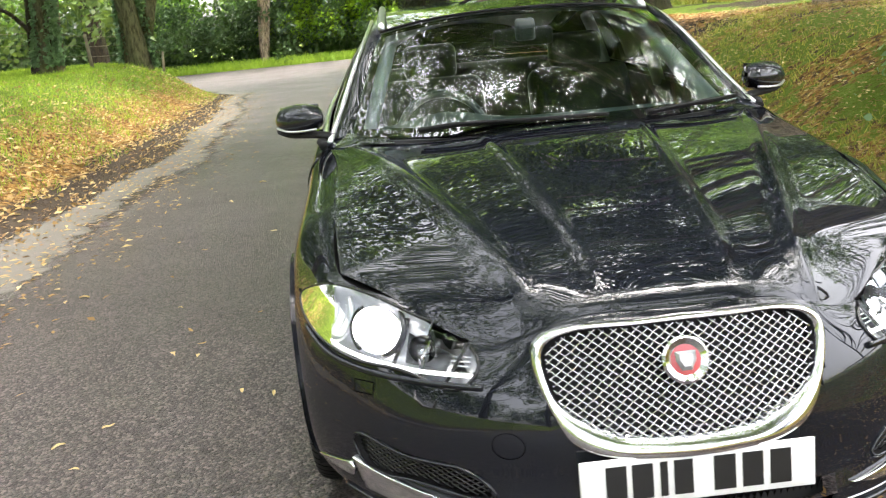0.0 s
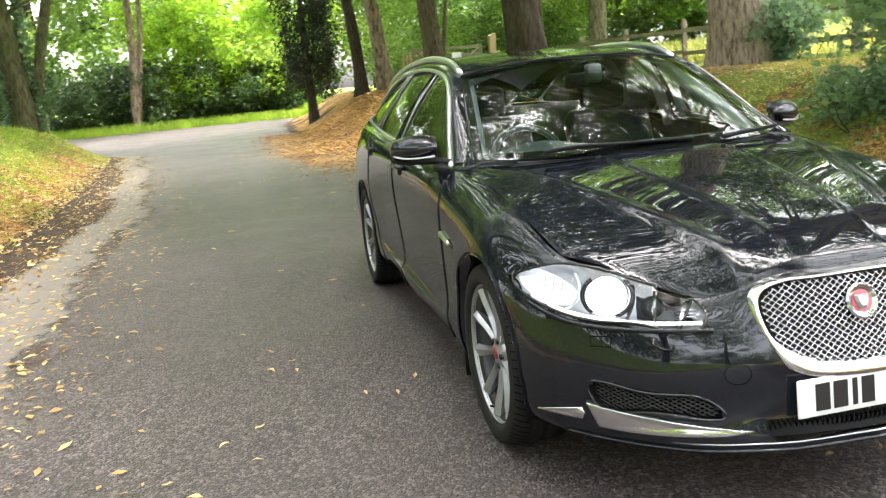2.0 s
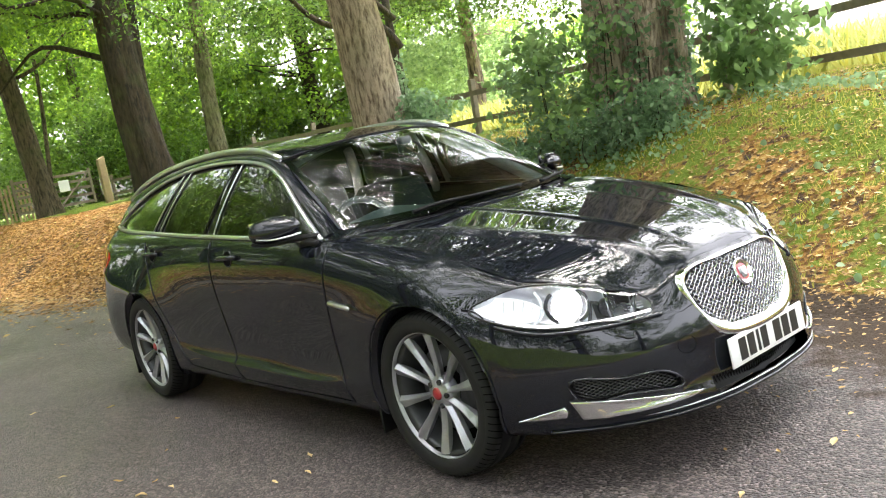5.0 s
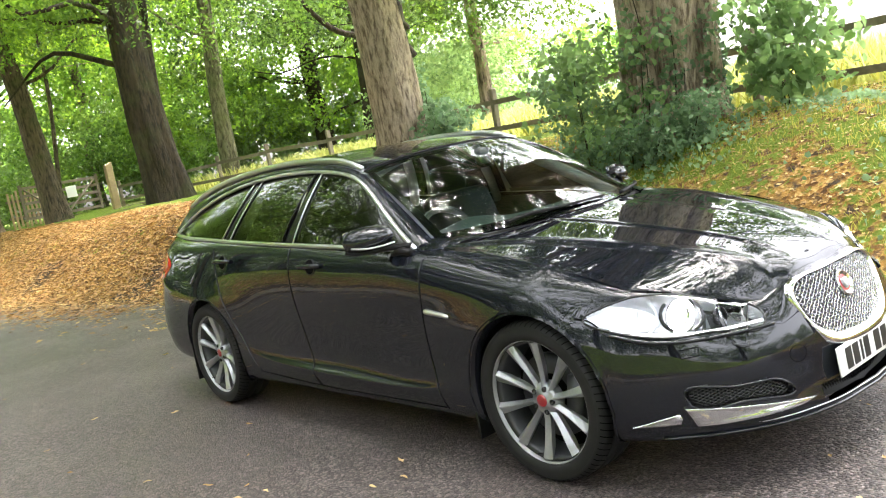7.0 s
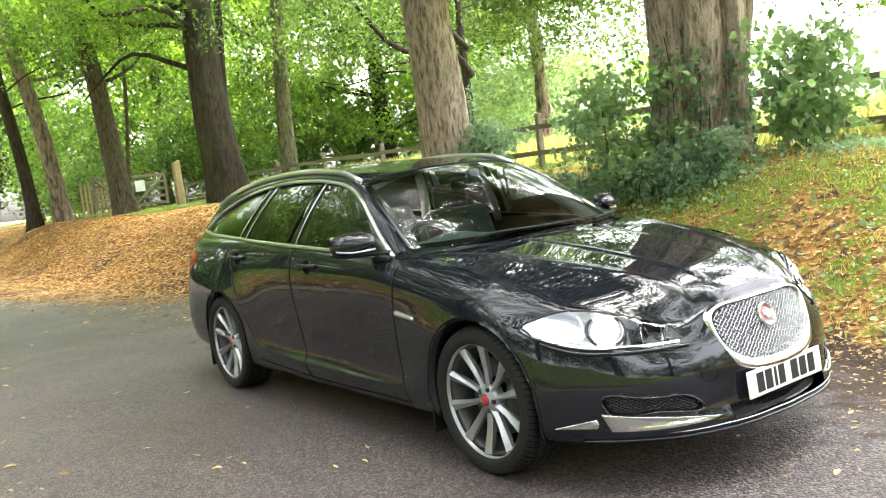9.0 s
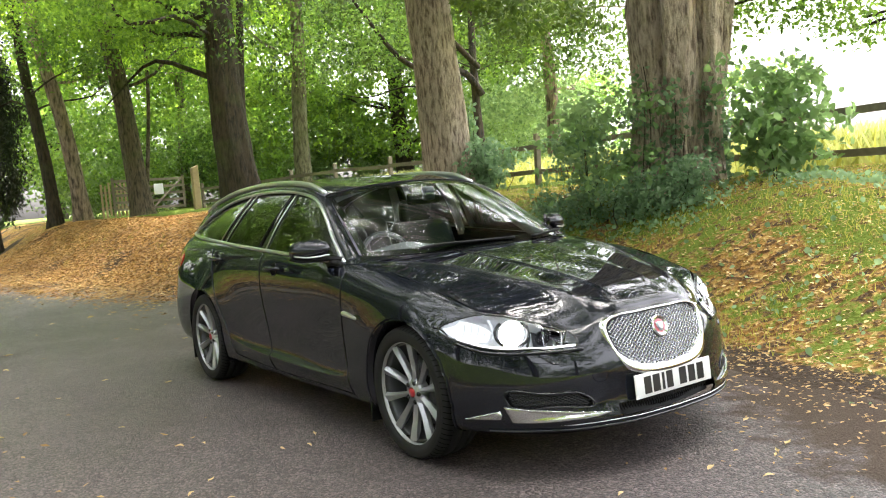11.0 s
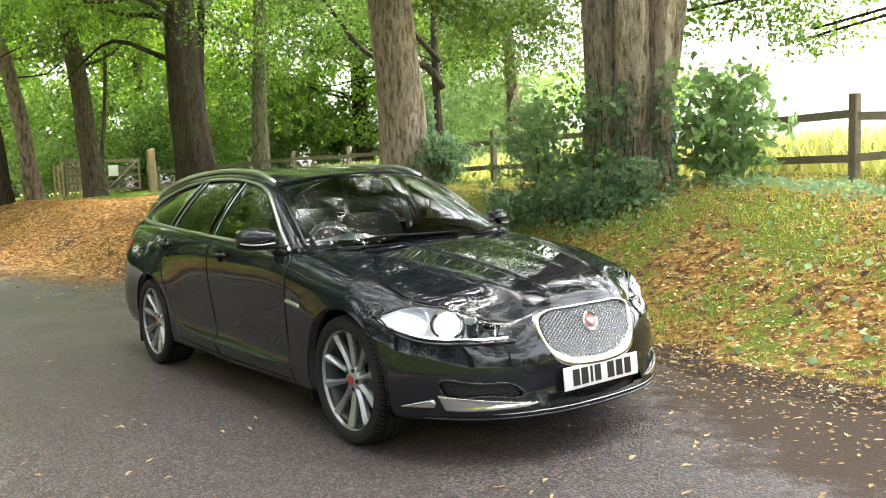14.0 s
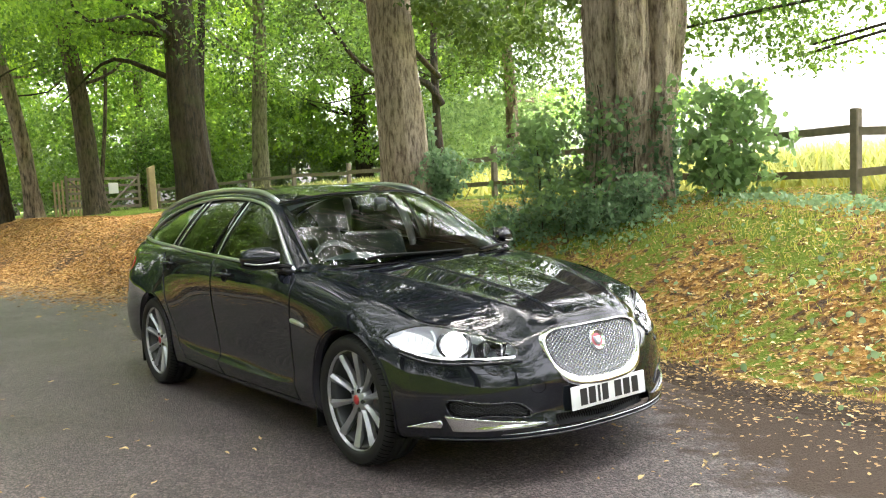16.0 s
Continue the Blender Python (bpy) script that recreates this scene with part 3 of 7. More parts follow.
def tree(name, label, x, y, r0, tall, lean=(0, 0), bark=None, leaf=None, crown=4.0, low=4.5, leaves=9000, size=0.16, limbs=7, seed=0,
         ridge=0.06, flare=0.5, fork=0.0, lift=0.0, group="lane trees", reach=None, over=None, per=70, fine=False, waist=0.0, clefts=(), tight=0.17, arms=(), slim=0.55):
    """A broadleaf tree: trunk, limbs and a crown of many leaves with gaps."""
    r = np.random.default_rng(seed + 100)
    z0 = float(height(x, y)) - 0.12 + lift
    root = thing(name, label, "tree", (x, y, z0), group)
    hs = np.r_[np.linspace(0, 5.2, 90), np.linspace(5.5, tall, 12)] if clefts else np.r_[np.linspace(0, 1.2, 9), np.linspace(1.5, tall, 22)]
    path = np.c_[lean[0] * hs + 0.10 * np.sin(hs * 0.7 + seed), lean[1] * hs + 0.10 * np.cos(hs * 0.6 + seed), hs]
    path -= (path[0, 0], path[0, 1], 0)
    rad = r0 * (1 - 0.55 * (hs / tall)) * np.where(hs < 0.01, 1.02, 1) * (1 - waist * np.exp(-((hs - 0.5) / 1.1) ** 2))
    v, f = trunk_shape(path, rad, 168 if clefts else 44 if r0 > 0.3 else 20, seed, ridge, flare, clefts)
    mk("trunk", v, f, bark, root)
    if fork:
        fp = np.c_[path[6:, 0] + fork * hs[6:] * 0.12 + 0.3 * r0, path[6:, 1] + 0.08 * fork * hs[6:], path[6:, 2]]
        v, f = tube(curve3(fp, 18), np.linspace(r0 * slim, r0 * slim * 0.5, 18), 16)
        mk("fork", v, f, bark, root)
    ends = []
    for pts, thick in arms:
        c = curve3(np.array(pts) - (x, y, z0), 20)
        mk("limb", *tube(c, np.linspace(thick, thick * 0.35, 20), 9), bark, root)
        ends += list(c[-6:])
    for k in range(limbs):
        h0 = r.uniform(min(low * 0.7, tall * 0.6), tall * 0.95)
        i = int(np.argmin(abs(hs - h0)))
        a = 2.4 * k + r.uniform(-0.4, 0.4)
        ln = crown * r.uniform(0.55, 1.0)
        d = np.array((math.cos(a), math.sin(a), 0))
        if reach is not None and k % 2 == 0:
            d = d * 0.5 + np.array(reach) * 0.9
            d /= np.linalg.norm(d)
        pts = [path[i] + d * ln * t + np.array((0, 0, ln * (0.45 * t - 0.28 * t * t))) + r.normal(size=3) * 0.10 * ln * t for t in (0, 0.25, 0.5, 0.75, 1.0)]
        c = curve3(pts, 9)
        v, f = tube(c, np.linspace(r0 * 0.18, r0 * 0.04, 9), 7)
        mk("limb", v, f, bark, root)
        ends += list(c[3:])
        for t in (4, 6, 8):
            q = c[t]
            tip = q + d * ln * 0.22 + r.normal(size=3) * ln * 0.22
            ends += [q + (tip - q) * 0.6, tip]
    n = max(12, leaves // 90)
    e = np.array(ends)
    top = path[-1]
    base = e[r.integers(0, len(e), n)] + r.normal(size=(n, 3)) * crown * 0.16
    extra = np.c_[r.normal(size=(n // 2, 2)) * crown * 0.5, r.normal(size=(n // 2, 1)) * crown * 0.28 + 0.5] + top
    cs = np.r_[base, extra]
    cs[:, 2] = np.where(cs[:, 2] < low, low + r.uniform(0, 1.5, len(cs)), cs[:, 2])
    for spread in ([over] if isinstance(over, tuple) else over or []):
        # a spreading part of the crown, held by limbs of its own
        o, ext = np.array(spread[:3]), np.array(spread[3:6])
        m = spread[6]
        d = r.normal(size=(m, 3))
        d /= np.linalg.norm(d, axis=1)[:, None]
        far = o + d * ext * r.uniform(0.2, 1, (m, 1)) ** 0.4
        for q in far[:8]:
            i = int(np.argmin(abs(hs - (spread[7] if len(spread) > 7 else min(q[2] * 0.75, tall * 0.8)))))
            c = curve3([path[i], path[i] * 0.6 + q * 0.4 + (0, 0, 0.5), q * 0.7 + path[i] * 0.3 + (0, 0, 0.4), q], 12)
            mk("limb", *tube(c, np.linspace(r0 * (0.1 if len(spread) > 7 else 0.22), 0.008 if len(spread) > 7 else 0.02, 12), 6), bark, root)
        cs = np.r_[cs, far]
    pts = clumps(r, cs, crown * tight, per)
    crown_ob = new("crown", leaf_mesh("crown", pts, size, leaf, seed=seed, fine=fine))
    crown_ob.parent = root
    return root


def bush(name, label, category, places, spread, per, size, mat, seed, squash=0.8, stems=6, group="", fine=False):
    """A shrub: a few stems and many leaves."""
    r = np.random.default_rng(seed + 500)
    places = np.asarray(places, float)
    b = places.mean(0)
    z0 = float(height(b[0], b[1])) - 0.05
    root = thing(name, label, category, (b[0], b[1], z0), group)
    c = np.repeat(places, per, axis=0)
    d = r.normal(size=c.shape)
    d /= np.linalg.norm(d, axis=1)[:, None]
    p = c + d * spread * r.uniform(0.2, 1, (len(c), 1)) ** 0.5 * (1, 1, squash)
    p[:, 2] = np.maximum(p[:, 2], height(p[:, 0], p[:, 1]) + 0.02)
    p -= (b[0], b[1], z0)
    ob = new("foliage", leaf_mesh("foliage", p, size, mat, seed=seed, shape=0.7, fine=fine))
    ob.parent = root
    for k in range(stems):
        q = places[r.integers(0, len(places))] - (b[0], b[1], z0)
        g = np.array((q[0] * 0.8, q[1] * 0.8, float(height(b[0] + q[0] * 0.8, b[1] + q[1] * 0.8)) - z0 - 0.05))
        mk("stem", *tube(curve3([g, (g + q) / 2 + r.normal(size=3) * 0.08, q], 6), np.linspace(0.007, 0.003, 6), 5), BARK_DARK, root)
    return root


tree("lime_tree", "massive lime tree with pale deeply ridged trunk on the bank", 4.83, 3.08, 0.62, 12, (0.03, -0.005), BARK_GREY, LEAF_SHADED, 5.0, 4.6, 24000, 0.13, 9, 1, 0.055, 0.26, reach=(-0.8, -0.5, 0), over=[(-3.4, 1.8, 7.5, 3.8, 4.2, 2.2, 215), (2.0, -3.5, 8.0, 3.5, 3.5, 1.8, 105), (1.3, 2.8, 8.6, 2.4, 2.6, 1.7, 75), (3.6, 0.6, 7.6, 2.8, 3.2, 1.9, 90), (2.4, 4.8, 4.6, 2.3, 2.8, 1.9, 85, 6.0), (0.2, 0.2, 8.3, 2.2, 2.2, 1.6, 30), (-3.7, -2.5, 7.8, 2.3, 2.1, 1.5, 60), (5.6, 1.5, 4.75, 1.1, 2.3, 1.5, 22, 7.0)], per=90, waist=0.24, clefts=(3.35, 4.35, 2.5, 5.2), tight=0.10)
tree("lime_tree", "tall pale grey lime tree with straight ridged trunk", 5.77, 8.97, 0.44, 13, (0.0, 0.0), BARK_GREY, LEAF_SHADED, 5.5, 5.4, 26000, 0.14, 10, 2, 0.035, 0.25, reach=(-0.9, 0.2, 0), over=(-4.5, 0.5, 7.2, 4.2, 5.0, 2.4, 270), per=90, tight=0.10)
tree("lime_tree", "dark forked lime tree leaning over the leafy mound", 6.28, 19.9, 0.53, 13, (-0.052, 0.0), BARK_DARK, LEAF_SUNLIT, 6.0, 5.0, 24000, 0.13, 10, 3, 0.05, 0.35, fork=1.05, slim=0.26, reach=(-0.9, 0.2, 0), over=(-5.0, -3.0, 9.3, 4.5, 4.5, 2.4, 220))
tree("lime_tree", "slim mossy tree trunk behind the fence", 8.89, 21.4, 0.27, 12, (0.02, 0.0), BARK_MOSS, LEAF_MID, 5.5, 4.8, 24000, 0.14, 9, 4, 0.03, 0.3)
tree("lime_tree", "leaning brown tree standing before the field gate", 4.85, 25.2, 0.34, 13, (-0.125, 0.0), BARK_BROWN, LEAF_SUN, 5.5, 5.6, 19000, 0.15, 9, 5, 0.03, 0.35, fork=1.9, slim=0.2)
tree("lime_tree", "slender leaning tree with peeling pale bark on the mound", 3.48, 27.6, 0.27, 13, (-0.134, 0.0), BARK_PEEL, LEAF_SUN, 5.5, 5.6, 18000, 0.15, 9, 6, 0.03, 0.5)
tree("lime_tree", "thin dark tree beside the bend of the lane", 2.7, 28.25, 0.22, 12, (-0.058, 0.0), BARK_DARK, LEAF_MID, 4.5, 4.5, 15000, 0.15, 7, 7, 0.03, 0.5)
tree("ash_tree", "ivy-clad twin stemmed tree on the grassy bank", -6.98, 21.1, 0.27, 11, (0.0, 0.0), BARK_MOSS, LEAF_MID, 6.0, 4.2, 18000, 0.19, 9, 8, 0.04, 0.4, fork=2.4, reach=(0.9, -0.2, 0))
tree("ash_tree", "ivy-covered slim tree by the old wooden fence", -7.6, 16.4, 0.15, 10, (0.12, 0.0), BARK_MOSS, LEAF_MID, 4.5, 4.0, 14000, 0.17, 8, 9, 0.03, 0.3)
tree("ash_tree", "slim pale tree beside the ivy-covered one", -7.42, 16.6, 0.085, 9, (0.14, 0.0), BARK_PEEL, LEAF_MID, 3.0, 4.6, 3500, 0.15, 6, 41, 0.03, 0.3)
tree("ash_tree", "thin dark leaning tree on the bank top", -8.05, 16.9, 0.075, 9, (0.05, 0.0), BARK_DARK, LEAF_MID, 3.0, 4.6, 3500, 0.15, 6, 42, 0.03, 0.3, arms=[([(-8.0, 16.9, 2.0), (-8.5, 16.8, 2.5), (-9.2, 16.6, 2.55), (-9.9, 16.4, 2.9)], 0.05)])
tree("ash_tree", "pale twin trunk tree before the dark hedge", -7.05, 46.8, 0.25, 13, (0.03, 0.0), BARK_PEEL, LEAF_MID, 6.0, 5.0, 14000, 0.3, 8, 10, 0.03, 0.4, fork=0.55, slim=0.7)
# Five trees added out of view to close the sky in the car's reflections.
tree("ash_tree", "unseen woodland tree added over the grassy bank", -8.6, 9.0, 0.3, 12, (0.03, 0.0), BARK_DARK, LEAF_SHADED, 6.5, 4.6, 20000, 0.16, 10, 11, 0.03, 0.3, reach=(0.9, 0.1, 0), over=(6.0, 0.5, 8.0, 4.0, 4.5, 2.4, 70), tight=0.13)
tree("ash_tree", "unseen woodland tree added over the grassy bank", -8.2, -0.5, 0.32, 12, (0.03, 0.0), BARK_DARK, LEAF_SHADED, 6.5, 4.2, 20000, 0.16, 10, 12, 0.03, 0.3, reach=(0.95, 0.1, 0), over=(5.5, 0.0, 8.2, 4.0, 4.5, 2.2, 60), tight=0.13)
tree("ash_tree", "unseen woodland tree added over the grassy bank", -8.5, -9.0, 0.35, 12, (0.02, 0.0), BARK_DARK, LEAF_SHADED, 7.0, 3.5, 13000, 0.2, 9, 13, 0.03, 0.3, reach=(0.9, 0.4, 0), per=55, over=(3.5, 1.0, 8.2, 3.0, 4.0, 2.2, 60), tight=0.13)
tree("ash_tree", "unseen woodland tree added by the lane", 5.4, -8.5, 0.4, 12, (-0.02, 0.0), BARK_DARK, LEAF_SHADED, 6.0, 4.6, 16000, 0.18, 9, 14, 0.03, 0.3, reach=(-0.9, 0.4, 0), over=[(-3.5, 4.5, 7.5, 3.0, 3.0, 2.0, 75)], tight=0.13)
tree("ash_tree", "unseen woodland tree added by the lane", -5.5, -19, 0.4, 12, (0, 0.0), BARK_DARK, LEAF_SHADED, 5.5, 3.6, 9000, 0.25, 9, 15, 0.03, 0.3)
tree("ash_tree", "slender woodland tree with a long dark limb behind the fence", 10.45, 14.0, 0.11, 12, (0.0, 0.0), BARK_DARK, LEAF_MID, 5.0, 3.2, 24000, 0.11, 10, 16, 0.03, 0.3,
     arms=[([(10.5, 14.0, 3.6), (10.0, 14.0, 4.15), (9.2, 14.0, 4.2), (8.35, 14.0, 4.35), (7.54, 14.0, 5.1), (6.9, 13.9, 5.8)], 0.10), ([(10.45, 14.0, 4.3), (9.0, 13.6, 5.2), (7.6, 13.4, 6.0), (6.4, 13.2, 6.2)], 0.08)])
tree("ash_tree", "woodland tree behind the field fence", 16.9, 25, 0.3, 13, (0, 0.0), BARK_DARK, LEAF_SHADED, 7.0, 4.6, 20000, 0.2, 10, 43, 0.03, 0.3)
tree("ash_tree", "woodland tree behind the field fence", 15.5, 17, 0.22, 12, (0, 0.0), BARK_PEEL, LEAF_SHADED, 6.0, 3.4, 24000, 0.17, 10, 26, 0.03, 0.3)
tree("ash_tree", "woodland tree behind the field gate", 9.5, 35, 0.25, 13, (0, 0.0), BARK_MOSS, LEAF_SUNLIT, 7.5, 2.2, 26000, 0.21, 10, 17, 0.03, 0.3)
tree("ash_tree", "woodland tree behind the field gate", 20, 33, 0.45, 14, (0, 0.0), BARK_DARK, LEAF_SUNLIT, 8.0, 2.0, 15000, 0.36, 9, 27, 0.03, 0.3)
tree("ash_tree", "woodland tree behind the hedge", -13, 37, 0.45, 13, (0, 0.0), BARK_DARK, LEAF_SHADED, 8.0, 2.4, 15000, 0.32, 9, 19, 0.03, 0.3)
tree("ash_tree", "woodland tree behind the old fence", -14, 25, 0.4, 12, (0, 0.0), BARK_DARK, LEAF_SHADED, 7.0, 2.5, 13000, 0.2, 9, 20, 0.03, 0.3)
tree("ash_tree", "woodland tree behind the old fence", -13.5, 12, 0.4, 12, (0, 0.0), BARK_DARK, LEAF_SHADED, 7.0, 2.0, 13000, 0.26, 9, 28, 0.03, 0.3)
tree("ash_tree", "woodland tree behind the hedge", -3, 68, 0.5, 17, (0, 0.0), BARK_DARK, LEAF_SUNLIT, 9.0, 3.0, 14000, 0.42, 9, 21, 0.03, 0.3)
tree("ash_tree", "woodland tree behind the hedge", 8, 56, 0.5, 17, (0, 0.0), BARK_DARK, LEAF_MID, 9.0, 2.5, 14000, 0.42, 9, 29, 0.03, 0.3)
tree("ash_tree", "woodland tree behind the hedge", 16, 46, 0.5, 16, (0, 0.0), BARK_DARK, LEAF_SUNLIT, 9.0, 2.0, 14000, 0.4, 9, 22, 0.03, 0.3)
tree("ash_tree", "woodland tree behind the hedge", -14, 58, 0.5, 16, (0, 0.0), BARK_DARK, LEAF_MID, 9.0, 2.5, 14000, 0.42, 9, 23, 0.03, 0.3)
tree("ash_tree", "woodland tree behind the hedge", -25, 46, 0.5, 15, (0, 0.0), BARK_DARK, LEAF_MID, 9.0, 2.0, 14000, 0.42, 9, 30, 0.03, 0.3)


tree("lime_tree", "lime tree inside the field fence with low hanging branches", 9.5, -3.5, 0.09, 11, (0.0, 0.0), BARK_DARK, LEAF_MID, 3.5, 5.4, 2500, 0.075, 9, 33, 0.03, 0.3, reach=(-0.7, 0.8, 0),
     over=[(-2.6, 5.3, 2.35, 2.2, 2.2, 0.75, 36), (-0.5, 6.5, 3.4, 3.0, 2.5, 1.0, 30)], per=130, fine=True)


def yew():
    """A narrow dark yew: short bare stem and drooping sprays."""
    r = np.random.default_rng(77)
    z0 = float(height(1.08, 30.0)) - 0.1
    root = thing("yew_tree", "dark narrow yew with drooping sprays at the lane's bend", "tree", (1.08, 30.0, z0), "lane trees")
    hs = np.linspace(0, 9, 20)
    path = np.c_[-0.10 * np.sin(hs * 0.4), 0 * hs, hs]
    mk("trunk", *trunk_shape(path, 0.17 * (1 - hs / 11), 18, 5, 0.05, 0.4), BARK_DARK, root)
    n = 260
    h = r.uniform(1.6, 9.5, n)
    wide = np.interp(h, (1.4, 2.5, 5, 9.5), (0.7, 1.0, 1.25, 0.4))
    a = r.uniform(0, 6.28, n)
    d = np.sqrt(r.uniform(0.15, 1, n)) * wide
    c = np.c_[d * np.cos(a), d * np.sin(a), h]
    pts = np.repeat(c, 80, axis=0) + r.normal(size=(n * 80, 3)) * (0.16, 0.16, 0.30)
    ob = new("crown", leaf_mesh("crown", pts, 0.15, LEAF_YEW, droop=2.5, seed=6, shape=0.35))
    ob.parent = root


yew()


def hedge_places(x0, y0, x1, y1, n, tall, deep, seed):
    r = np.random.default_rng(seed)
    t = r.uniform(0, 1, n)
    x, y = x0 + (x1 - x0) * t + r.normal(size=n) * deep, y0 + (y1 - y0) * t + r.normal(size=n) * deep
    return np.c_[x, y, height(x, y) + r.uniform(0.1, 1, n) ** 0.8 * tall]


bush("laurel_hedge", "dense dark laurel hedge behind the far grass verge", "hedge", np.r_[hedge_places(-22, 44, 2, 51, 330, 3.4, 1.0, 1), hedge_places(-22, 44.5, 2, 51.5, 130, 0.6, 0.5, 61)], 0.8, 66, 0.24, LEAF_DARK, 31, 0.8, 20)
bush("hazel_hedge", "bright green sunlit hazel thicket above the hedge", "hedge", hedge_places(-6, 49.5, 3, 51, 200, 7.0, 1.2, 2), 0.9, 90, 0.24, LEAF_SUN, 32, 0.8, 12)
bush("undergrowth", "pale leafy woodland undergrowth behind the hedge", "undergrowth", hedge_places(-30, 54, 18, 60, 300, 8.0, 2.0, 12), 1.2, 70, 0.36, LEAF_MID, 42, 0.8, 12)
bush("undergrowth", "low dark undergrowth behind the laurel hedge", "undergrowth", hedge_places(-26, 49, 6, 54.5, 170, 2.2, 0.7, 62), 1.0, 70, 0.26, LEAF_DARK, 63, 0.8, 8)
bush("undergrowth", "leafy woodland undergrowth behind the field gate", "undergrowth", hedge_places(1, 36, 26, 32, 320, 9.5, 1.6, 3), 1.0, 110, 0.17, LEAF_SUNLIT, 33, 0.8, 16)
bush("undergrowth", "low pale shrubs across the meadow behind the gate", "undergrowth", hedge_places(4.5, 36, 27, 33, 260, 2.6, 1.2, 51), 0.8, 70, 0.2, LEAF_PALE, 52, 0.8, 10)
bush("undergrowth", "dark evergreen thicket behind the field gate", "undergrowth", hedge_places(4, 32, 12, 31, 90, 3.6, 0.9, 13), 0.9, 130, 0.15, LEAF_MID, 43, 0.8, 10)
bush("undergrowth", "leafy hedge at the far side of the field", "undergrowth", hedge_places(12, 38, 40, 27, 240, 5.0, 1.4, 17), 1.1, 70, 0.3, LEAF_MID, 47, 0.8, 10)
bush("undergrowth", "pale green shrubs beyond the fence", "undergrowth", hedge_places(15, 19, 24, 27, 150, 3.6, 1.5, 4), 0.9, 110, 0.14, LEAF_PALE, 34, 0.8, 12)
bush("undergrowth", "shady woodland undergrowth behind the old fence", "undergrowth", hedge_places(-17, 30, -11, 8, 220, 4.2, 1.5, 5), 0.9, 70, 0.2, LEAF_SHADED, 35, 0.8, 16)
# Three thickets added out of view to darken the car's side and reflections.
bush("undergrowth", "unseen shady woodland undergrowth added along the bank top", "undergrowth", hedge_places(-11.5, 8, -10.5, -12, 240, 4.5, 1.0, 6), 0.9, 80, 0.2, LEAF_SHADED, 36, 0.8, 16)
bush("undergrowth", "unseen tall woodland thicket added above the grassy bank", "undergrowth", hedge_places(-15, 20, -14, -18, 230, 6.5, 1.5, 16), 1.2, 75, 0.26, LEAF_SHADED, 46, 0.9, 10)
bush("undergrowth", "unseen shady woodland undergrowth added behind the lane", "undergrowth", hedge_places(-14, -22, 12, -20, 220, 4.5, 1.4, 7), 1.2, 75, 0.25, LEAF_SHADED, 37, 0.8, 16)
bush("ivy_shrub", "spreading ivy and sapling leaves round the lime tree's foot", "shrub", np.r_[hedge_places(3.95, 4.1, 4.25, 3.45, 15, 1.2, 0.16, 8), hedge_places(3.75, 3.9, 4.2, 2.4, 26, 0.38, 0.20, 18)], 0.22, 105, 0.054, LEAF_IVY, 38, 0.8, 10, fine=True)
bush("lime_sapling", "young lime shoots with broad leaves beside the trunk", "shrub", np.r_[hedge_places(4.9, 2.15, 5.3, 1.85, 20, 1.3, 0.12, 9), hedge_places(4.8, 2.05, 5.4, 1.7, 18, 0.7, 0.12, 59)], 0.30, 34, 0.105, LEAF_SAPLING, 39, 0.9, 4, fine=True)
bush("lime_sapling", "broad leaved lime shoots among the ivy", "shrub", hedge_places(3.85, 4.1, 4.1, 2.9, 30, 1.35, 0.22, 19), 0.26, 32, 0.088, LEAF_SAPLING, 49, 0.8, 5, fine=True)
bush("ivy_shrub", "low ivy shrub at the second lime tree's foot", "shrub", hedge_places(5.9, 8.2, 6.5, 8.6, 20, 0.9, 0.16, 10), 0.26, 45, 0.1, LEAF_IVY, 40, 0.8, 8)


def trunk_ivy(label, x, y, r0, low, high, n, lean, seed, size=0.08, arc=(0, 6.28), flare=0.35, grow=0.0):
    """Ivy leaves clinging to a trunk in climbing strands."""
    r = np.random.default_rng(seed)
    z0 = float(height(x, y))
    root = thing("ivy", label, "ivy", (x, y, z0))
    strands = r.uniform(arc[0], arc[1], 9)
    top = r.uniform(0.4, 1.0, 9)
    k = r.integers(0, 9, n)
    h = low + (high - low) * top[k] * r.uniform(0, 1, n) ** 1.3
    a = strands[k] + r.normal(size=n) * 0.16 + 0.15 * np.sin(h * 2 + k)
    rad = r0 * (1 + flare * np.exp(-h / 0.5)) + grow * h + r.uniform(0.0, 0.08, n)
    p = np.c_[lean * h + rad * np.cos(a), rad * np.sin(a), h]
    ob = new("foliage", leaf_mesh("foliage", p, size, LEAF_IVY, seed=seed, shape=0.8))
    ob.parent = root
    for a0, t0 in zip(strands, top):
        hh = np.linspace(low, low + (high - low) * t0, 14)
        aa = a0 + 0.15 * np.sin(hh * 2)
        rr = r0 * (1 + flare * np.exp(-hh / 0.5)) + grow * hh
        mk("stem", *tube(np.c_[lean * hh + rr * np.cos(aa), rr * np.sin(aa), hh], 0.006, 5), BARK_DARK, root)


trunk_ivy("dark ivy climbing the massive lime trunk", 4.83, 3.08, 0.48, 0.0, 1.5, 900, 0.03, 61, 0.075, (2.6, 5.6), 0.06, 0.045)
trunk_ivy("dark ivy at the foot of the lime trunk", 5.77, 8.97, 0.46, 0.0, 1.8, 1200, 0.0, 62, 0.09, (4.6, 6.6))
trunk_ivy("thick ivy covering the twin stemmed tree", -6.98, 21.1, 0.30, 0.0, 6.0, 3500, 0.0, 63, 0.12)
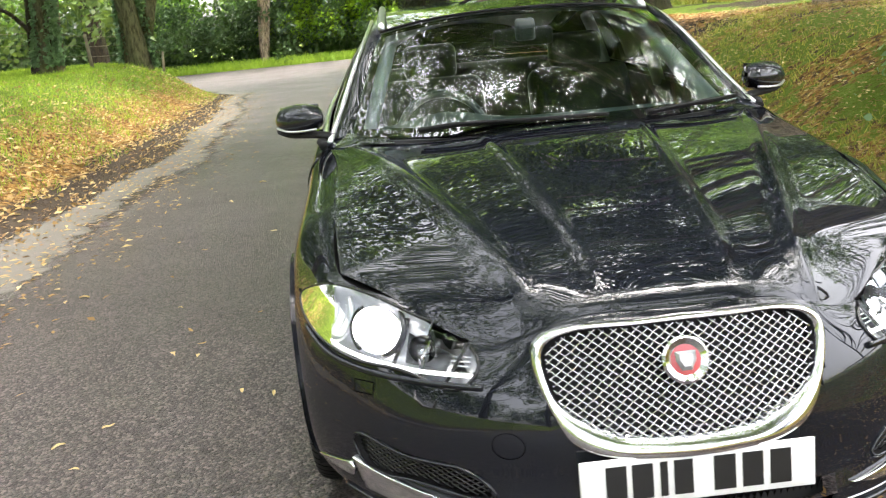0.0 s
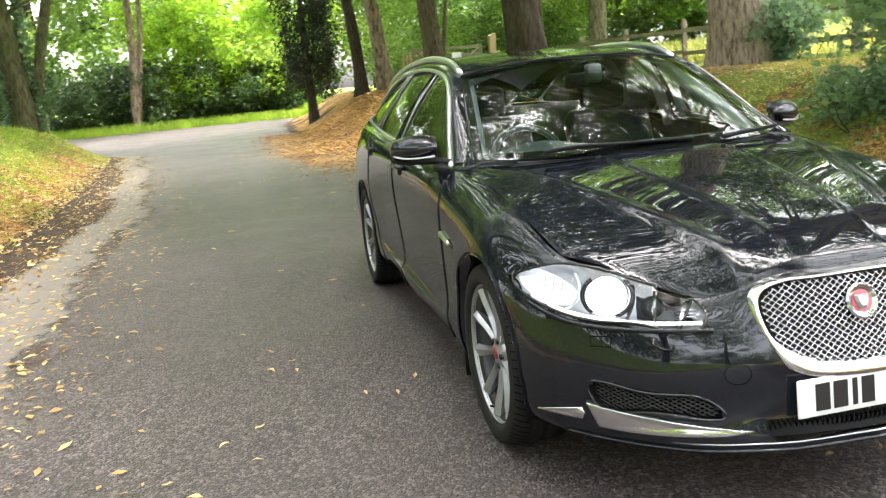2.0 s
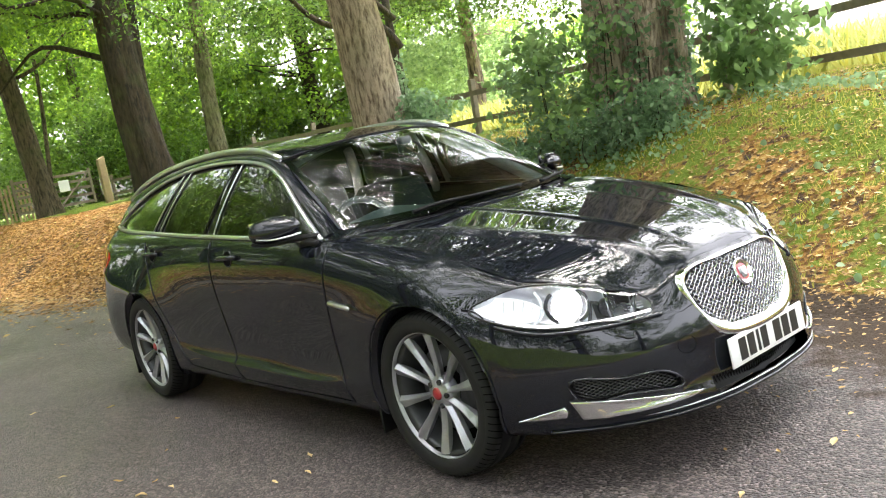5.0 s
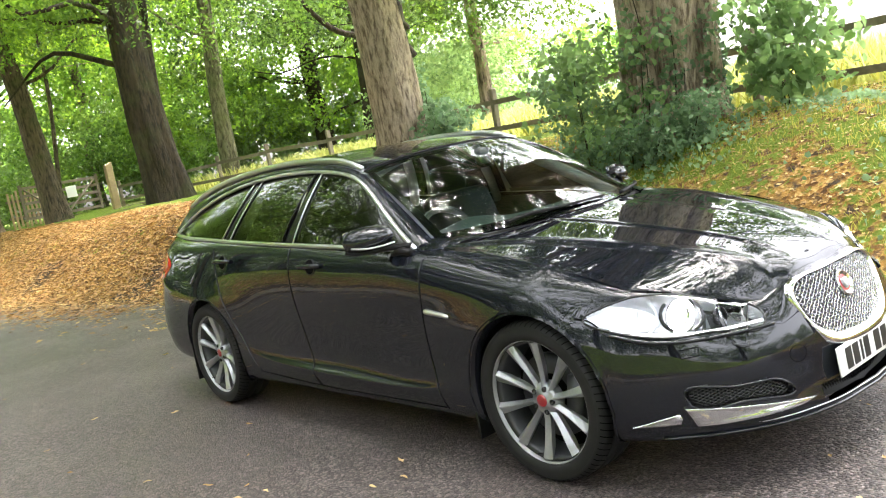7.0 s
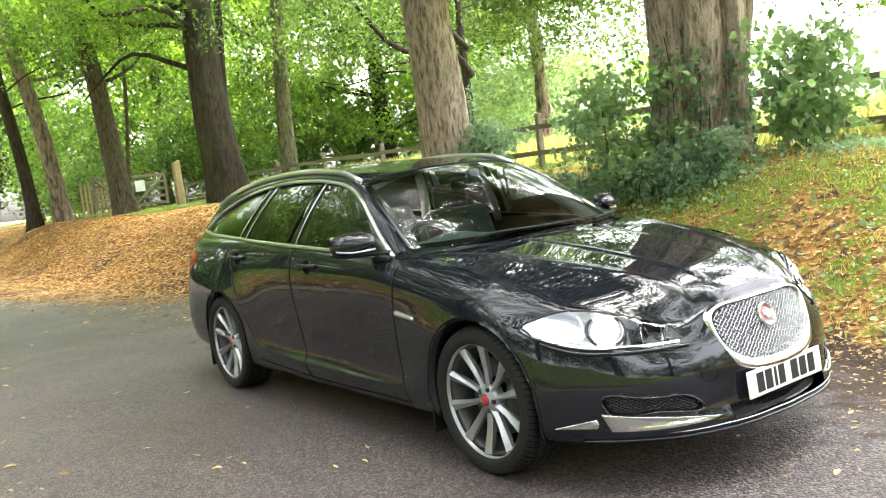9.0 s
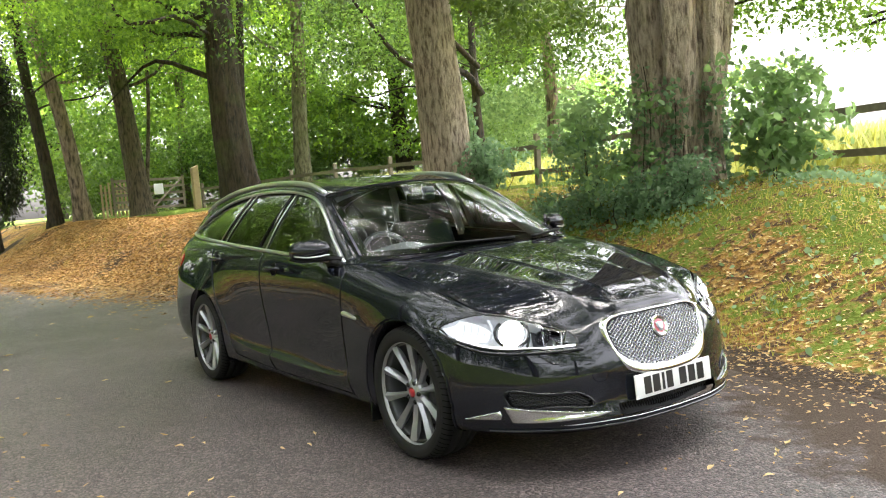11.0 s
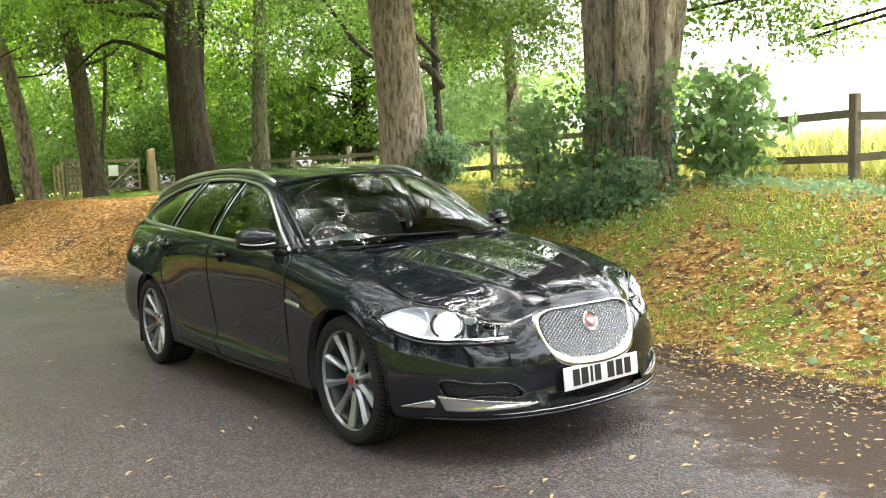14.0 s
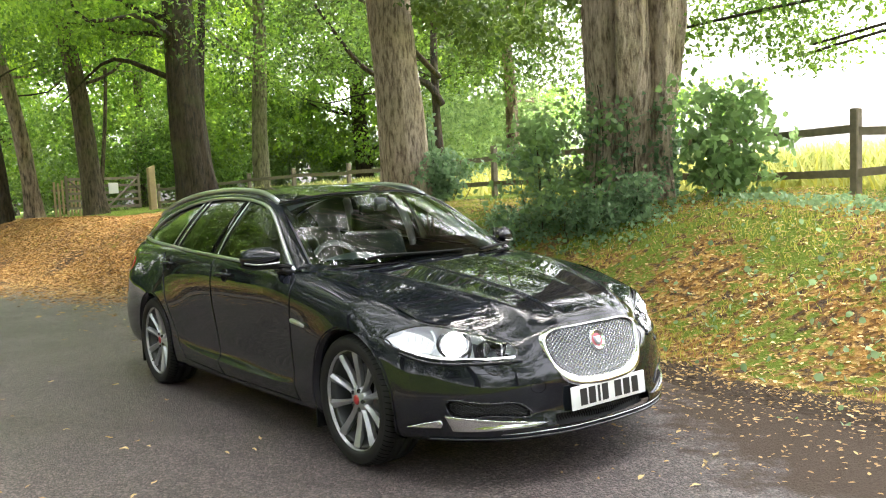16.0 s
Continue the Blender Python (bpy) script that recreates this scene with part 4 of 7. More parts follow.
trunk_ivy("thick ivy covering a slim trunk", -7.6, 16.4, 0.18, 0.2, 6.0, 3500, 0.12, 64, 0.09)


# ---- fences and gate ----
def post_and_rail(name, label, places, tall, rails, mat):
    """A fence through the posts' places: each post and each rail a part."""
    p = np.array([(x, y, 0) for x, y in places], float)
    posts = len(p)
    root = thing(name, label, "fence", (float(p[0, 0]), float(p[0, 1]), 0), kind="structure")
    o = np.array((p[0, 0], p[0, 1], 0))
    r = np.random.default_rng(posts)
    tops = []
    for q in p:
        z = float(height(q[0], q[1])) - 0.1
        bm = soft_box(0.10, 0.09, tall + 0.1, 0.012, 1)
        bmesh.ops.rotate(bm, verts=bm.verts, cent=(0, 0, 0), matrix=Euler((r.uniform(-0.03, 0.03), r.uniform(-0.03, 0.03), r.uniform(-0.2, 0.2))).to_matrix())
        bmesh.ops.translate(bm, verts=bm.verts, vec=(q[0] - o[0], q[1] - o[1], z + tall / 2))
        part("post", bm, mat, root, smooth=False)
        tops.append((q[0] - o[0], q[1] - o[1], z))
    for a, b in zip(tops[:-1], tops[1:]):
        a, b = np.array(a), np.array(b)
        for h in rails:
            d = b - a
            n = np.array((-d[1], d[0], 0)) / np.linalg.norm(d[:2])
            c0, c1 = a + (0, 0, h + r.uniform(-0.03, 0.03)) + n * 0.03, b + (0, 0, h + r.uniform(-0.03, 0.03)) + n * 0.03
            v = []
            for c in (c0, c1):
                for sn, sz in ((-1, -1), (1, -1), (1, 1), (-1, 1)):
                    v.append(c + n * sn * 0.018 + np.array((0, 0, sz * 0.042)))
            mk("rail", v, [(3, 2, 1, 0), (4, 5, 6, 7), (0, 1, 5, 4), (1, 2, 6, 5), (2, 3, 7, 6), (3, 0, 4, 7)], mat, root, smooth=False)
    return root


post_and_rail("field_fence", "weathered post and rail fence along the bank top",
              [(9.4, -7.0), (8.5, -5.0), (7.6, -3.0), (6.75, -1.25), (5.86, 0.46), (5.7, 0.77), (6.1, 2.8), (6.6, 5), (7.0, 8), (7.2, 11), (7.6, 14), (7.7, 17), (7.8, 20), (7.7, 23.5), (7.5, 27)], 0.95, (0.34, 0.78), TIMBER)


def wire_fence():
    """Thin leaning stakes with three wires."""
    places = [(-10.2, 9.0), (-9.9, 11.2), (-9.6, 13.2), (-9.35, 15.2), (-9.0, 17.2), (-8.5, 19.0), (-7.95, 20.4), (-7.5, 22.2), (-7.1, 24.0)]
    root = thing("wire_fence", "old thin stake and wire fence on the grassy bank", "fence", (places[0][0], places[0][1], 0), kind="structure")
    r = np.random.default_rng(71)
    tops = []
    for x, y in places:
        z = float(height(x, y))
        a = np.array((x - places[0][0], y - places[0][1], z - 0.1))
        b = a + (r.uniform(-0.08, 0.08), r.uniform(-0.08, 0.08), 1.0 + r.uniform(-0.1, 0.12))
        mk("post", *tube([a, (a + b) / 2, b], (0.045, 0.042, 0.036), 8), TIMBER, root)
        tops.append((a, b))
    for f in (0.42, 0.68, 0.92):
        mk("wire", *tube([a + (b - a) * f for a, b in tops], 0.005, 4), TIMBER, root)


wire_fence()


def field_gate():
    """A five-bar timber gate between a pale oak post and a short paling."""
    z = float(height(6.0, 27.5))
    root = thing("field_gate", "grey timber five-bar gate with a small white notice, shut", "gate", (7.3, 27.6, z))
    for k, h in enumerate((0.2, 0.45, 0.7, 0.95, 1.2)):
        v, f = box(-1.45, 0.25, h, 2.7, 0.035, 0.09, 0.17)
        mk("bar", v, f, TIMBER, root, smooth=False)
    for x in (-2.75, -0.15):
        v, f = box(x, 0.25 + 0.17 * (x + 1.45), 0.72, 0.09, 0.06, 1.2)
        mk("stile", v, f, TIMBER, root, smooth=False)
    for s in (-1, 1):
        v, f = tube([(-1.45 + s * 0.1, 0.22, 0.2), (-1.45 + s * 1.2, 0.22 + s * 0.2, 1.15)], 0.035, 4)
        mk("brace", v, f, TIMBER, root, smooth=False)
    v, f = box(-1.12, 0.235, 0.85, 0.36, 0.015, 0.38, 0.17)
    mk("notice", v, f, WHITE, root, "small white notice board", smooth=False)
    post = thing("gate_post", "stout pale oak gate post with sloped top", "post", (7.4, 27.4, z - 0.1))
    bm = soft_box(0.24, 0.24, 1.7, 0.02, 1)
    for w in bm.verts:
        if w.co.z > 0.5 and w.co.x < 0:
            w.co.z -= 0.08
    bmesh.ops.translate(bm, verts=bm.verts, vec=(0, 0, 0.85))
    part("post", bm, TIMBER_PALE, post, smooth=False)
    pal = thing("paling_fence", "short mossy paling fence beside the gate", "fence", (5.25, 28.3, z - 0.1), kind="structure")
    for k in range(8):
        v, f = box(-0.13 * k, 0.02 * k, 0.6 + 0.05 * (k % 3), 0.07, 0.03, 1.2)
        mk("pale", v, f, TIMBER_PALE, pal, smooth=False)
    for h in (0.4, 0.95):
        v, f = box(-0.45, 0.12, h, 1.1, 0.04, 0.08, -0.15)
        mk("rail", v, f, TIMBER, pal, smooth=False)


field_gate()


# ---- the parked estate car ----
from mathutils.bvhtree import BVHTree

car = thing("estate_car", "dark grey metallic estate car with lit headlights, parked beside the lane", "car")

# Feature lines of the half shell, bottom to top; each runs from the nose centre round the corner, along the side, to the tail centre.
LINE_TUCK = [(0, -0.80, 0.19), (0.27, -0.80, 0.19), (0.43, -0.765, 0.19), (0.58, -0.68, 0.19), (0.72, -0.53, 0.20), (0.80, -0.38, 0.20), (0.84, 0, 0.20), (0.82, 0.4, 0.19), (0.81, 0.65, 0.185),
             (0.81, 1.2, 0.185), (0.81, 1.7, 0.185), (0.81, 2.3, 0.19), (0.83, 2.909, 0.20), (0.80, 3.35, 0.24), (0.70, 3.80, 0.26), (0.45, 3.98, 0.27), (0, 4.0, 0.27)]
LINE_LIP = [(0, -0.935, 0.228), (0.27, -0.915, 0.226), (0.43, -0.862, 0.225), (0.60, -0.742, 0.225), (0.76, -0.565, 0.225), (0.855, -0.40, 0.23), (0.90, 0, 0.23), (0.885, 0.4, 0.22), (0.875, 0.65, 0.215),
            (0.872, 1.2, 0.215), (0.872, 1.7, 0.215), (0.877, 2.3, 0.22), (0.90, 2.909, 0.23), (0.87, 3.35, 0.27), (0.77, 3.84, 0.29), (0.5, 4.03, 0.30), (0, 4.06, 0.30)]
LINE_CREASE = [(0, -0.895, 0.33), (0.27, -0.89, 0.33), (0.43, -0.845, 0.33), (0.615, -0.735, 0.33), (0.785, -0.56, 0.33), (0.885, -0.40, 0.33), (0.925, 0, 0.34), (0.915, 0.4, 0.332), (0.913, 0.65, 0.325),
               (0.917, 1.2, 0.325), (0.917, 1.7, 0.335), (0.913, 2.3, 0.36), (0.925, 2.909, 0.43), (0.90, 3.35, 0.43), (0.80, 3.87, 0.42), (0.52, 4.06, 0.42), (0, 4.09, 0.42)]
LINE_HOLLOW = [(0, -0.90, 0.45), (0.27, -0.892, 0.45), (0.43, -0.845, 0.45), (0.62, -0.73, 0.45), (0.79, -0.555, 0.45), (0.887, -0.40, 0.46), (0.93, 0, 0.48), (0.91, 0.4, 0.46), (0.900, 0.65, 0.385),
               (0.884, 1.2, 0.368), (0.885, 1.7, 0.378), (0.902, 2.3, 0.42), (0.93, 2.909, 0.55), (0.905, 3.35, 0.55), (0.80, 3.88, 0.54), (0.52, 4.07, 0.54), (0, 4.10, 0.54)]
LINE_FLANK = [(0, -0.862, 0.58), (0.27, -0.855, 0.575), (0.43, -0.81, 0.565), (0.62, -0.69, 0.57), (0.79, -0.52, 0.59), (0.883, -0.36, 0.605), (0.935, 0, 0.62), (0.92, 0.4, 0.60), (0.902, 0.65, 0.60),
              (0.894, 1.2, 0.61), (0.896, 1.7, 0.62), (0.91, 2.3, 0.64), (0.935, 2.909, 0.67), (0.905, 3.35, 0.67), (0.79, 3.87, 0.66), (0.52, 4.06, 0.66), (0, 4.09, 0.66)]
LINE_WAIST = [(0, -0.818, 0.68), (0.27, -0.805, 0.672), (0.43, -0.765, 0.620), (0.62, -0.645, 0.645), (0.79, -0.475, 0.685), (0.868, -0.285, 0.70), (0.918, 0, 0.735), (0.914, 0.4, 0.72), (0.908, 0.65, 0.715),
              (0.904, 1.2, 0.725), (0.906, 1.7, 0.74), (0.912, 2.3, 0.755), (0.915, 2.909, 0.78), (0.89, 3.35, 0.79), (0.775, 3.85, 0.79), (0.5, 4.03, 0.79), (0, 4.07, 0.79)]
LINE_SHOULDER = [(0, -0.806, 0.697), (0.27, -0.796, 0.688), (0.43, -0.752, 0.634), (0.62, -0.612, 0.690), (0.778, -0.455, 0.738), (0.845, -0.235, 0.772), (0.882, 0, 0.815), (0.903, 0.4, 0.83), (0.91, 0.65, 0.83),
                 (0.908, 1.2, 0.84), (0.908, 1.7, 0.86), (0.905, 2.3, 0.88), (0.89, 2.909, 0.90), (0.86, 3.35, 0.91), (0.75, 3.80, 0.91), (0.48, 3.98, 0.91), (0, 4.02, 0.91)]
LINE_BELT = [(0, -0.799, 0.704), (0.27, -0.789, 0.695), (0.43, -0.740, 0.644), (0.615, -0.592, 0.706), (0.766, -0.44, 0.756), (0.806, -0.19, 0.825), (0.820, 0, 0.862), (0.848, 0.4, 0.905), (0.880, 0.65, 0.918),
             (0.888, 1.2, 0.945), (0.888, 1.7, 0.97), (0.878, 2.3, 0.998), (0.855, 2.909, 1.025), (0.815, 3.35, 1.04), (0.70, 3.74, 1.045), (0.45, 3.90, 1.045), (0, 3.95, 1.045)]
LINE_TOP = [(0, -0.793, 0.710), (0.27, -0.782, 0.701), (0.43, -0.728, 0.652), (0.605, -0.572, 0.720), (0.755, -0.425, 0.768), (0.772, -0.18, 0.840), (0.778, 0, 0.882), (0.785, 0.4, 0.940), (0.825, 0.65, 0.960),
            (0.848, 1.2, 0.995), (0.852, 1.7, 1.022), (0.838, 2.3, 1.052), (0.800, 2.909, 1.085), (0.745, 3.35, 1.105), (0.65, 3.66, 1.112), (0.42, 3.85, 1.115), (0, 3.9, 1.12)]
NET = np.array([LINE_TUCK, LINE_LIP, LINE_CREASE, LINE_HOLLOW, LINE_FLANK, LINE_WAIST, LINE_SHOULDER, LINE_BELT, LINE_TOP], float)
STATIONS = NET.shape[1]


def shell_grid(per_station=14, per_line=7):
    """The half shell, smooth through all the lines (positive x)."""
    mid = NET[4]
    t = np.r_[0, np.cumsum(np.linalg.norm(np.diff(mid, axis=0), axis=1))]
    ext = np.concatenate([NET[:, 2:0:-1] * (-1, 1, 1), NET, NET[:, -2:-4:-1] * (-1, 1, 1)], axis=1)
    te = np.r_[-t[2], -t[1], t, 2 * t[-1] - t[-2], 2 * t[-1] - t[-3]]
    at = np.concatenate([np.linspace(t[i], t[i + 1], per_station, endpoint=False) for i in range(STATIONS - 1)] + [[t[-1]]])
    rows = np.array([spline(te, line, at) for line in ext])
    rows[:, 0, 0] = rows[:, -1, 0] = 0
    k = np.arange(len(NET))
    up = np.linspace(0, len(NET) - 1, per_line * (len(NET) - 1) + 1)
    grid = spline(k, rows.reshape(len(NET), -1), up).reshape(len(up), len(at), 3)
    for _ in range(5):
        # fair the skin so that reflections run clean
        g = grid.copy()
        g[:, 1:-1] = 0.5 * grid[:, 1:-1] + 0.25 * (grid[:, :-2] + grid[:, 2:])
        grid[2:-1] = g[2:-1]
        g = grid.copy()
        g[1:-1] = 0.5 * grid[1:-1] + 0.25 * (grid[:-2] + grid[2:])
        grid[2:-2, 2:-2] = g[2:-2, 2:-2]
    grid[..., 0] = np.maximum(grid[..., 0], 0)
    st = np.interp(at, t, np.arange(STATIONS))
    return grid, st, up


GRID, ST, UP = shell_grid()
_v = GRID.reshape(-1, 3)
SHELL = BVHTree.FromPolygons([tuple(p) for p in _v], grid_faces(len(UP), len(ST)))


def on_shell(origin, way):
    """Where a ray from outside meets the half shell, with the normal facing the ray."""
    hit, n, _, _ = SHELL.ray_cast(Vector(origin), Vector(way).normalized(), 3.0)
    if hit is None:
        hit, n, _, _ = SHELL.find_nearest(Vector(origin) + Vector(way).normalized() * 0.6)
    if n.dot(Vector(way)) > 0:
        n = -n
    return np.array(hit), np.array(n)


def inside(poly, pts):
    """Which pts lie in the polygon, both in the plane."""
    x, y = pts[:, 0], pts[:, 1]
    out = np.zeros(len(pts), bool)
    for (x0, y0), (x1, y1) in zip(poly, np.roll(poly, -1, 0)):
        cross = ((y0 > y) != (y1 > y)) & (x < (x1 - x0) * (y - y0) / (y1 - y0 + 1e-12) + x0)
        out ^= cross
    return out


def round_loop(pts, n):
    """A closed smooth loop through pts, n points."""
    p = np.asarray(pts, float)
    q = np.concatenate([p[-3:], p, p[:3]])
    t = np.r_[0, np.cumsum(np.linalg.norm(np.diff(q, axis=0), axis=1))]
    return spline(t, q, np.linspace(t[3], t[3 + len(p)], n, endpoint=False))


def poly_loop(pts, n):
    """A closed loop with straight edges and corners, n points."""
    p = np.asarray(list(pts) + [pts[0]], float)
    t = np.r_[0, np.cumsum(np.linalg.norm(np.diff(p, axis=0), axis=1))]
    at = np.sort(np.r_[t[:-1], np.linspace(0, t[-1], n - len(pts), endpoint=False) + 1e-4])
    return np.c_[np.interp(at, t, p[:, 0]), np.interp(at, t, p[:, 1])]


class Face:
    """A plane to draw on the half shell from: origin, right, up and the way in."""

    def __init__(self, out):
        self.out = np.array((out[0], out[1], 0)) / math.hypot(*out)
        self.right = np.array((-self.out[1], self.out[0], 0))

    def plan(self, p):
        p = np.asarray(p, float)
        return np.stack([p @ self.right, p[..., 2]], -1)

    def drop(self, h, v, lift=0.0):
        o = self.right * h + self.out * 2.0
        hit, n = on_shell((o[0], o[1], v), -self.out)
        return hit + n * lift

    def patch(self, loop, lift, rings=(1.0, 0.92, 0.8, 0.6, 0.4, 0.2), sink=None):
        """Rings from the loop to its middle, laid on the shell at a lift (or sunk by depth per ring)."""
        loop = np.asarray(loop, float)
        c = loop.mean(0)
        verts = []
        for i, f in enumerate(rings):
            for q in c + (loop - c) * f:
                verts.append(self.drop(q[0], q[1], lift if sink is None else sink[i]))
        n = len(loop)
        verts.append(self.drop(c[0], c[1], lift if sink is None else sink[-1]))
        faces = grid_faces(len(rings), n, True)
        k = (len(rings) - 1) * n
        faces += [(k + i, k + (i + 1) % n, len(verts) - 1) for i in range(n)]
        return verts, faces

    def strip(self, line, width, lift):
        """A thin band along a line of (h, v), laid on the shell."""
        line = np.asarray(line, float)
        tan = np.gradient(line, axis=0)
        tan /= np.linalg.norm(tan, axis=1)[:, None] + 1e-9
        nrm = np.c_[-tan[:, 1], tan[:, 0]]
        w = np.broadcast_to(np.asarray(width, float), (len(line),))
        verts = []
        for q, m, ww in zip(line, nrm, w):
            for s in (-0.5, 0.5):
                z = q + m * ww * s
                verts.append(self.drop(z[0], z[1], lift))
        return verts, grid_faces(len(line), 2)


FRONT, CORNER, SIDE = Face((0, -1)), Face((0.62, -0.78)), Face((1, 0))


def both(name, shape, mat, parent=car, label="", smooth=True, parents=None):
    """A part for each side; the lines are drawn for positive x."""
    v, f = shape
    v = np.asarray(v, float)
    out = []
    for i, s in enumerate((-1, 1)):
        ff = [tuple(g) for g in f] if s > 0 else [tuple(g)[::-1] for g in f]
        out.append(mk(name, v * (s, 1, 1), ff, mat, parents[i] if parents else parent, label, smooth))
    return out


# Openings of the half shell
ARCHES = ((0.0, 0.338, 0.372), (2.909, 0.338, 0.375))
LAMP = round_loop([(0.505, 0.682), (0.43, 0.722), (0.315, 0.748), (0.17, 0.728), (0.02, 0.682), (-0.105, 0.638), (-0.130, 0.606), (-0.125, 0.588), (0.03, 0.583), (0.19, 0.590), (0.31, 0.607), (0.43, 0.640)], 72)
GRILLE = round_loop([(0.0, 0.700), (0.15, 0.698), (0.265, 0.690), (0.318, 0.660), (0.322, 0.60), (0.300, 0.530), (0.262, 0.470), (0.20, 0.437), (0.1, 0.425), (0.0, 0.422),
                     (-0.1, 0.425), (-0.20, 0.437), (-0.262, 0.470), (-0.300, 0.530), (-0.322, 0.60), (-0.318, 0.660), (-0.265, 0.690), (-0.15, 0.698)], 120)
FOG = round_loop([(0.218, 0.392), (0.08, 0.396), (-0.06, 0.390), (-0.150, 0.368), (-0.185, 0.325), (-0.12, 0.318), (0.05, 0.328), (0.20, 0.345)], 48)
INTAKE = np.array([(0.0, 0.318), (0.29, 0.318), (0.335, 0.31), (0.325, 0.262), (0.29, 0.250), (0.0, 0.248)])


def build_shell():
    g = GRID.copy()
    rows, cols = g.shape[:2]
    # Draw the arch edges onto clean circles.
    p = g.reshape(-1, 3)
    inside_arch = np.zeros(len(p), bool)
    for cy, cz, r in ARCHES:
        d = np.hypot(p[:, 1] - cy, p[:, 2] - cz)
        inside_arch |= (d < r) & (p[:, 0] > 0.5)
    faces = np.array(grid_faces(rows, cols))
    keep = ~inside_arch[faces].all(1)
    for cy, cz, r in ARCHES:
        d = np.hypot(p[:, 1] - cy, p[:, 2] - cz)
        m = (d < r) & (p[:, 0] > 0.5) & (d > 1e-3)
        p[m, 1] = cy + (p[m, 1] - cy) * r / d[m]
        p[m, 2] = cz + (p[m, 2] - cz) * r / d[m]
    c = p[faces].mean(1)
    front = c[:, 1] < -0.1
    keep &= ~(inside(LAMP * (1, 1) + (0, 0), CORNER.plan(c)) & front)
    keep &= ~(inside(GRILLE, FRONT.plan(c) * (1, 1)) & (c[:, 1] < -0.6))
    keep &= ~(inside(FOG, CORNER.plan(c)) & front)
    keep &= ~(inside(INTAKE, FRONT.plan(c)) & (c[:, 1] < -0.7))
    st = ST[np.array([f[0] % cols for f in faces])] + 0.5 / 14
    up = UP[np.array([f[0] // cols for f in faces])]
    panel = np.full(len(faces), 4)
    panel[st < 5.25] = 0
    panel[(st >= 5.25) & (st < 8)] = 1
    panel[(st >= 8) & (st < 10.06)] = 2
    panel[(st >= 10.06) & (c[:, 1] < 2.66)] = 3
    panel[(st >= 8) & (c[:, 1] < 2.66) & (up < 1.0)] = 5
    panel[(st > 13.4) & (c[:, 2] < 0.62)] = 6
    names = ("front_bumper", "front_wing", "front_door", "rear_door", "rear_quarter", "sill", "rear_bumper")
    made = {}
    for i, name in enumerate(names):
        fs = faces[keep & (panel == i)]
        if not len(fs):
            continue
        used = np.unique(fs)
        back = -np.ones(len(p), int)
        back[used] = np.arange(len(used))
        v, f = p[used], back[fs]
        if name in ("front_bumper", "rear_bumper"):
            w = np.concatenate([v, v * (-1, 1, 1)])
            ff = [tuple(q) for q in f] + [tuple(q + len(v))[::-1] for q in f]
            ob = mk(name, w, ff, PAINT, car)
            bm = bmesh.new()
            bm.from_mesh(ob.data)
            bmesh.ops.remove_doubles(bm, verts=bm.verts, dist=0.0004)
            bmesh.ops.recalc_face_normals(bm, faces=bm.faces)
            bm.to_mesh(ob.data)
            bm.free()
            made[name] = [ob]
        else:
            made[name] = both(name, (v, f), PAINT)
    return made


PANELS = build_shell()


def arch_parts():
    for cy, cz, r in ARCHES:
        a = np.linspace(math.radians(-22), math.radians(202), 60)
        edge, inner = [], []
        for w in a:
            y, z = cy + r * math.cos(w), cz + r * math.sin(w)
            z = max(z, 0.2)
            h, n = on_shell((1.6, y, z), (-1, 0, 0))
            edge.append((h[0] + 0.001, y, z))
        e = np.array(edge)
        band = [e]
        for dx, dr in ((0.004, 0.012), (-0.012, 0.004), (-0.03, -0.012), (-0.05, -0.016)):
            k = 1 + dr / r
            band.append(np.c_[e[:, 0] + dx, cy + (e[:, 1] - cy) * k, np.maximum(cz + (e[:, 2] - cz) * k, 0.19)])
        both("arch_lip", (np.concatenate(band[1:]), grid_faces(4, len(e))), PAINT, PANELS["front_wing"][0] if cy < 1 else PANELS["rear_quarter"][0],
             parents=PANELS["front_wing"] if cy < 1 else PANELS["rear_quarter"])
        liner = []
        for x in (0.90, 0.60):
            liner.append(np.c_[np.full(len(a), x - (0.02 if x > 0.7 else 0)), cy + (r + 0.0) * np.cos(a), np.maximum(cz + (r + 0.0) * np.sin(a), 0.19)])
        liner.append(np.c_[np.full(len(a), 0.59), np.full(len(a), cy), np.full(len(a), cz)])
        both("arch_liner", (np.concatenate(liner), grid_faces(3, len(a))), BLACK, label="black wheel arch liner")


arch_parts()


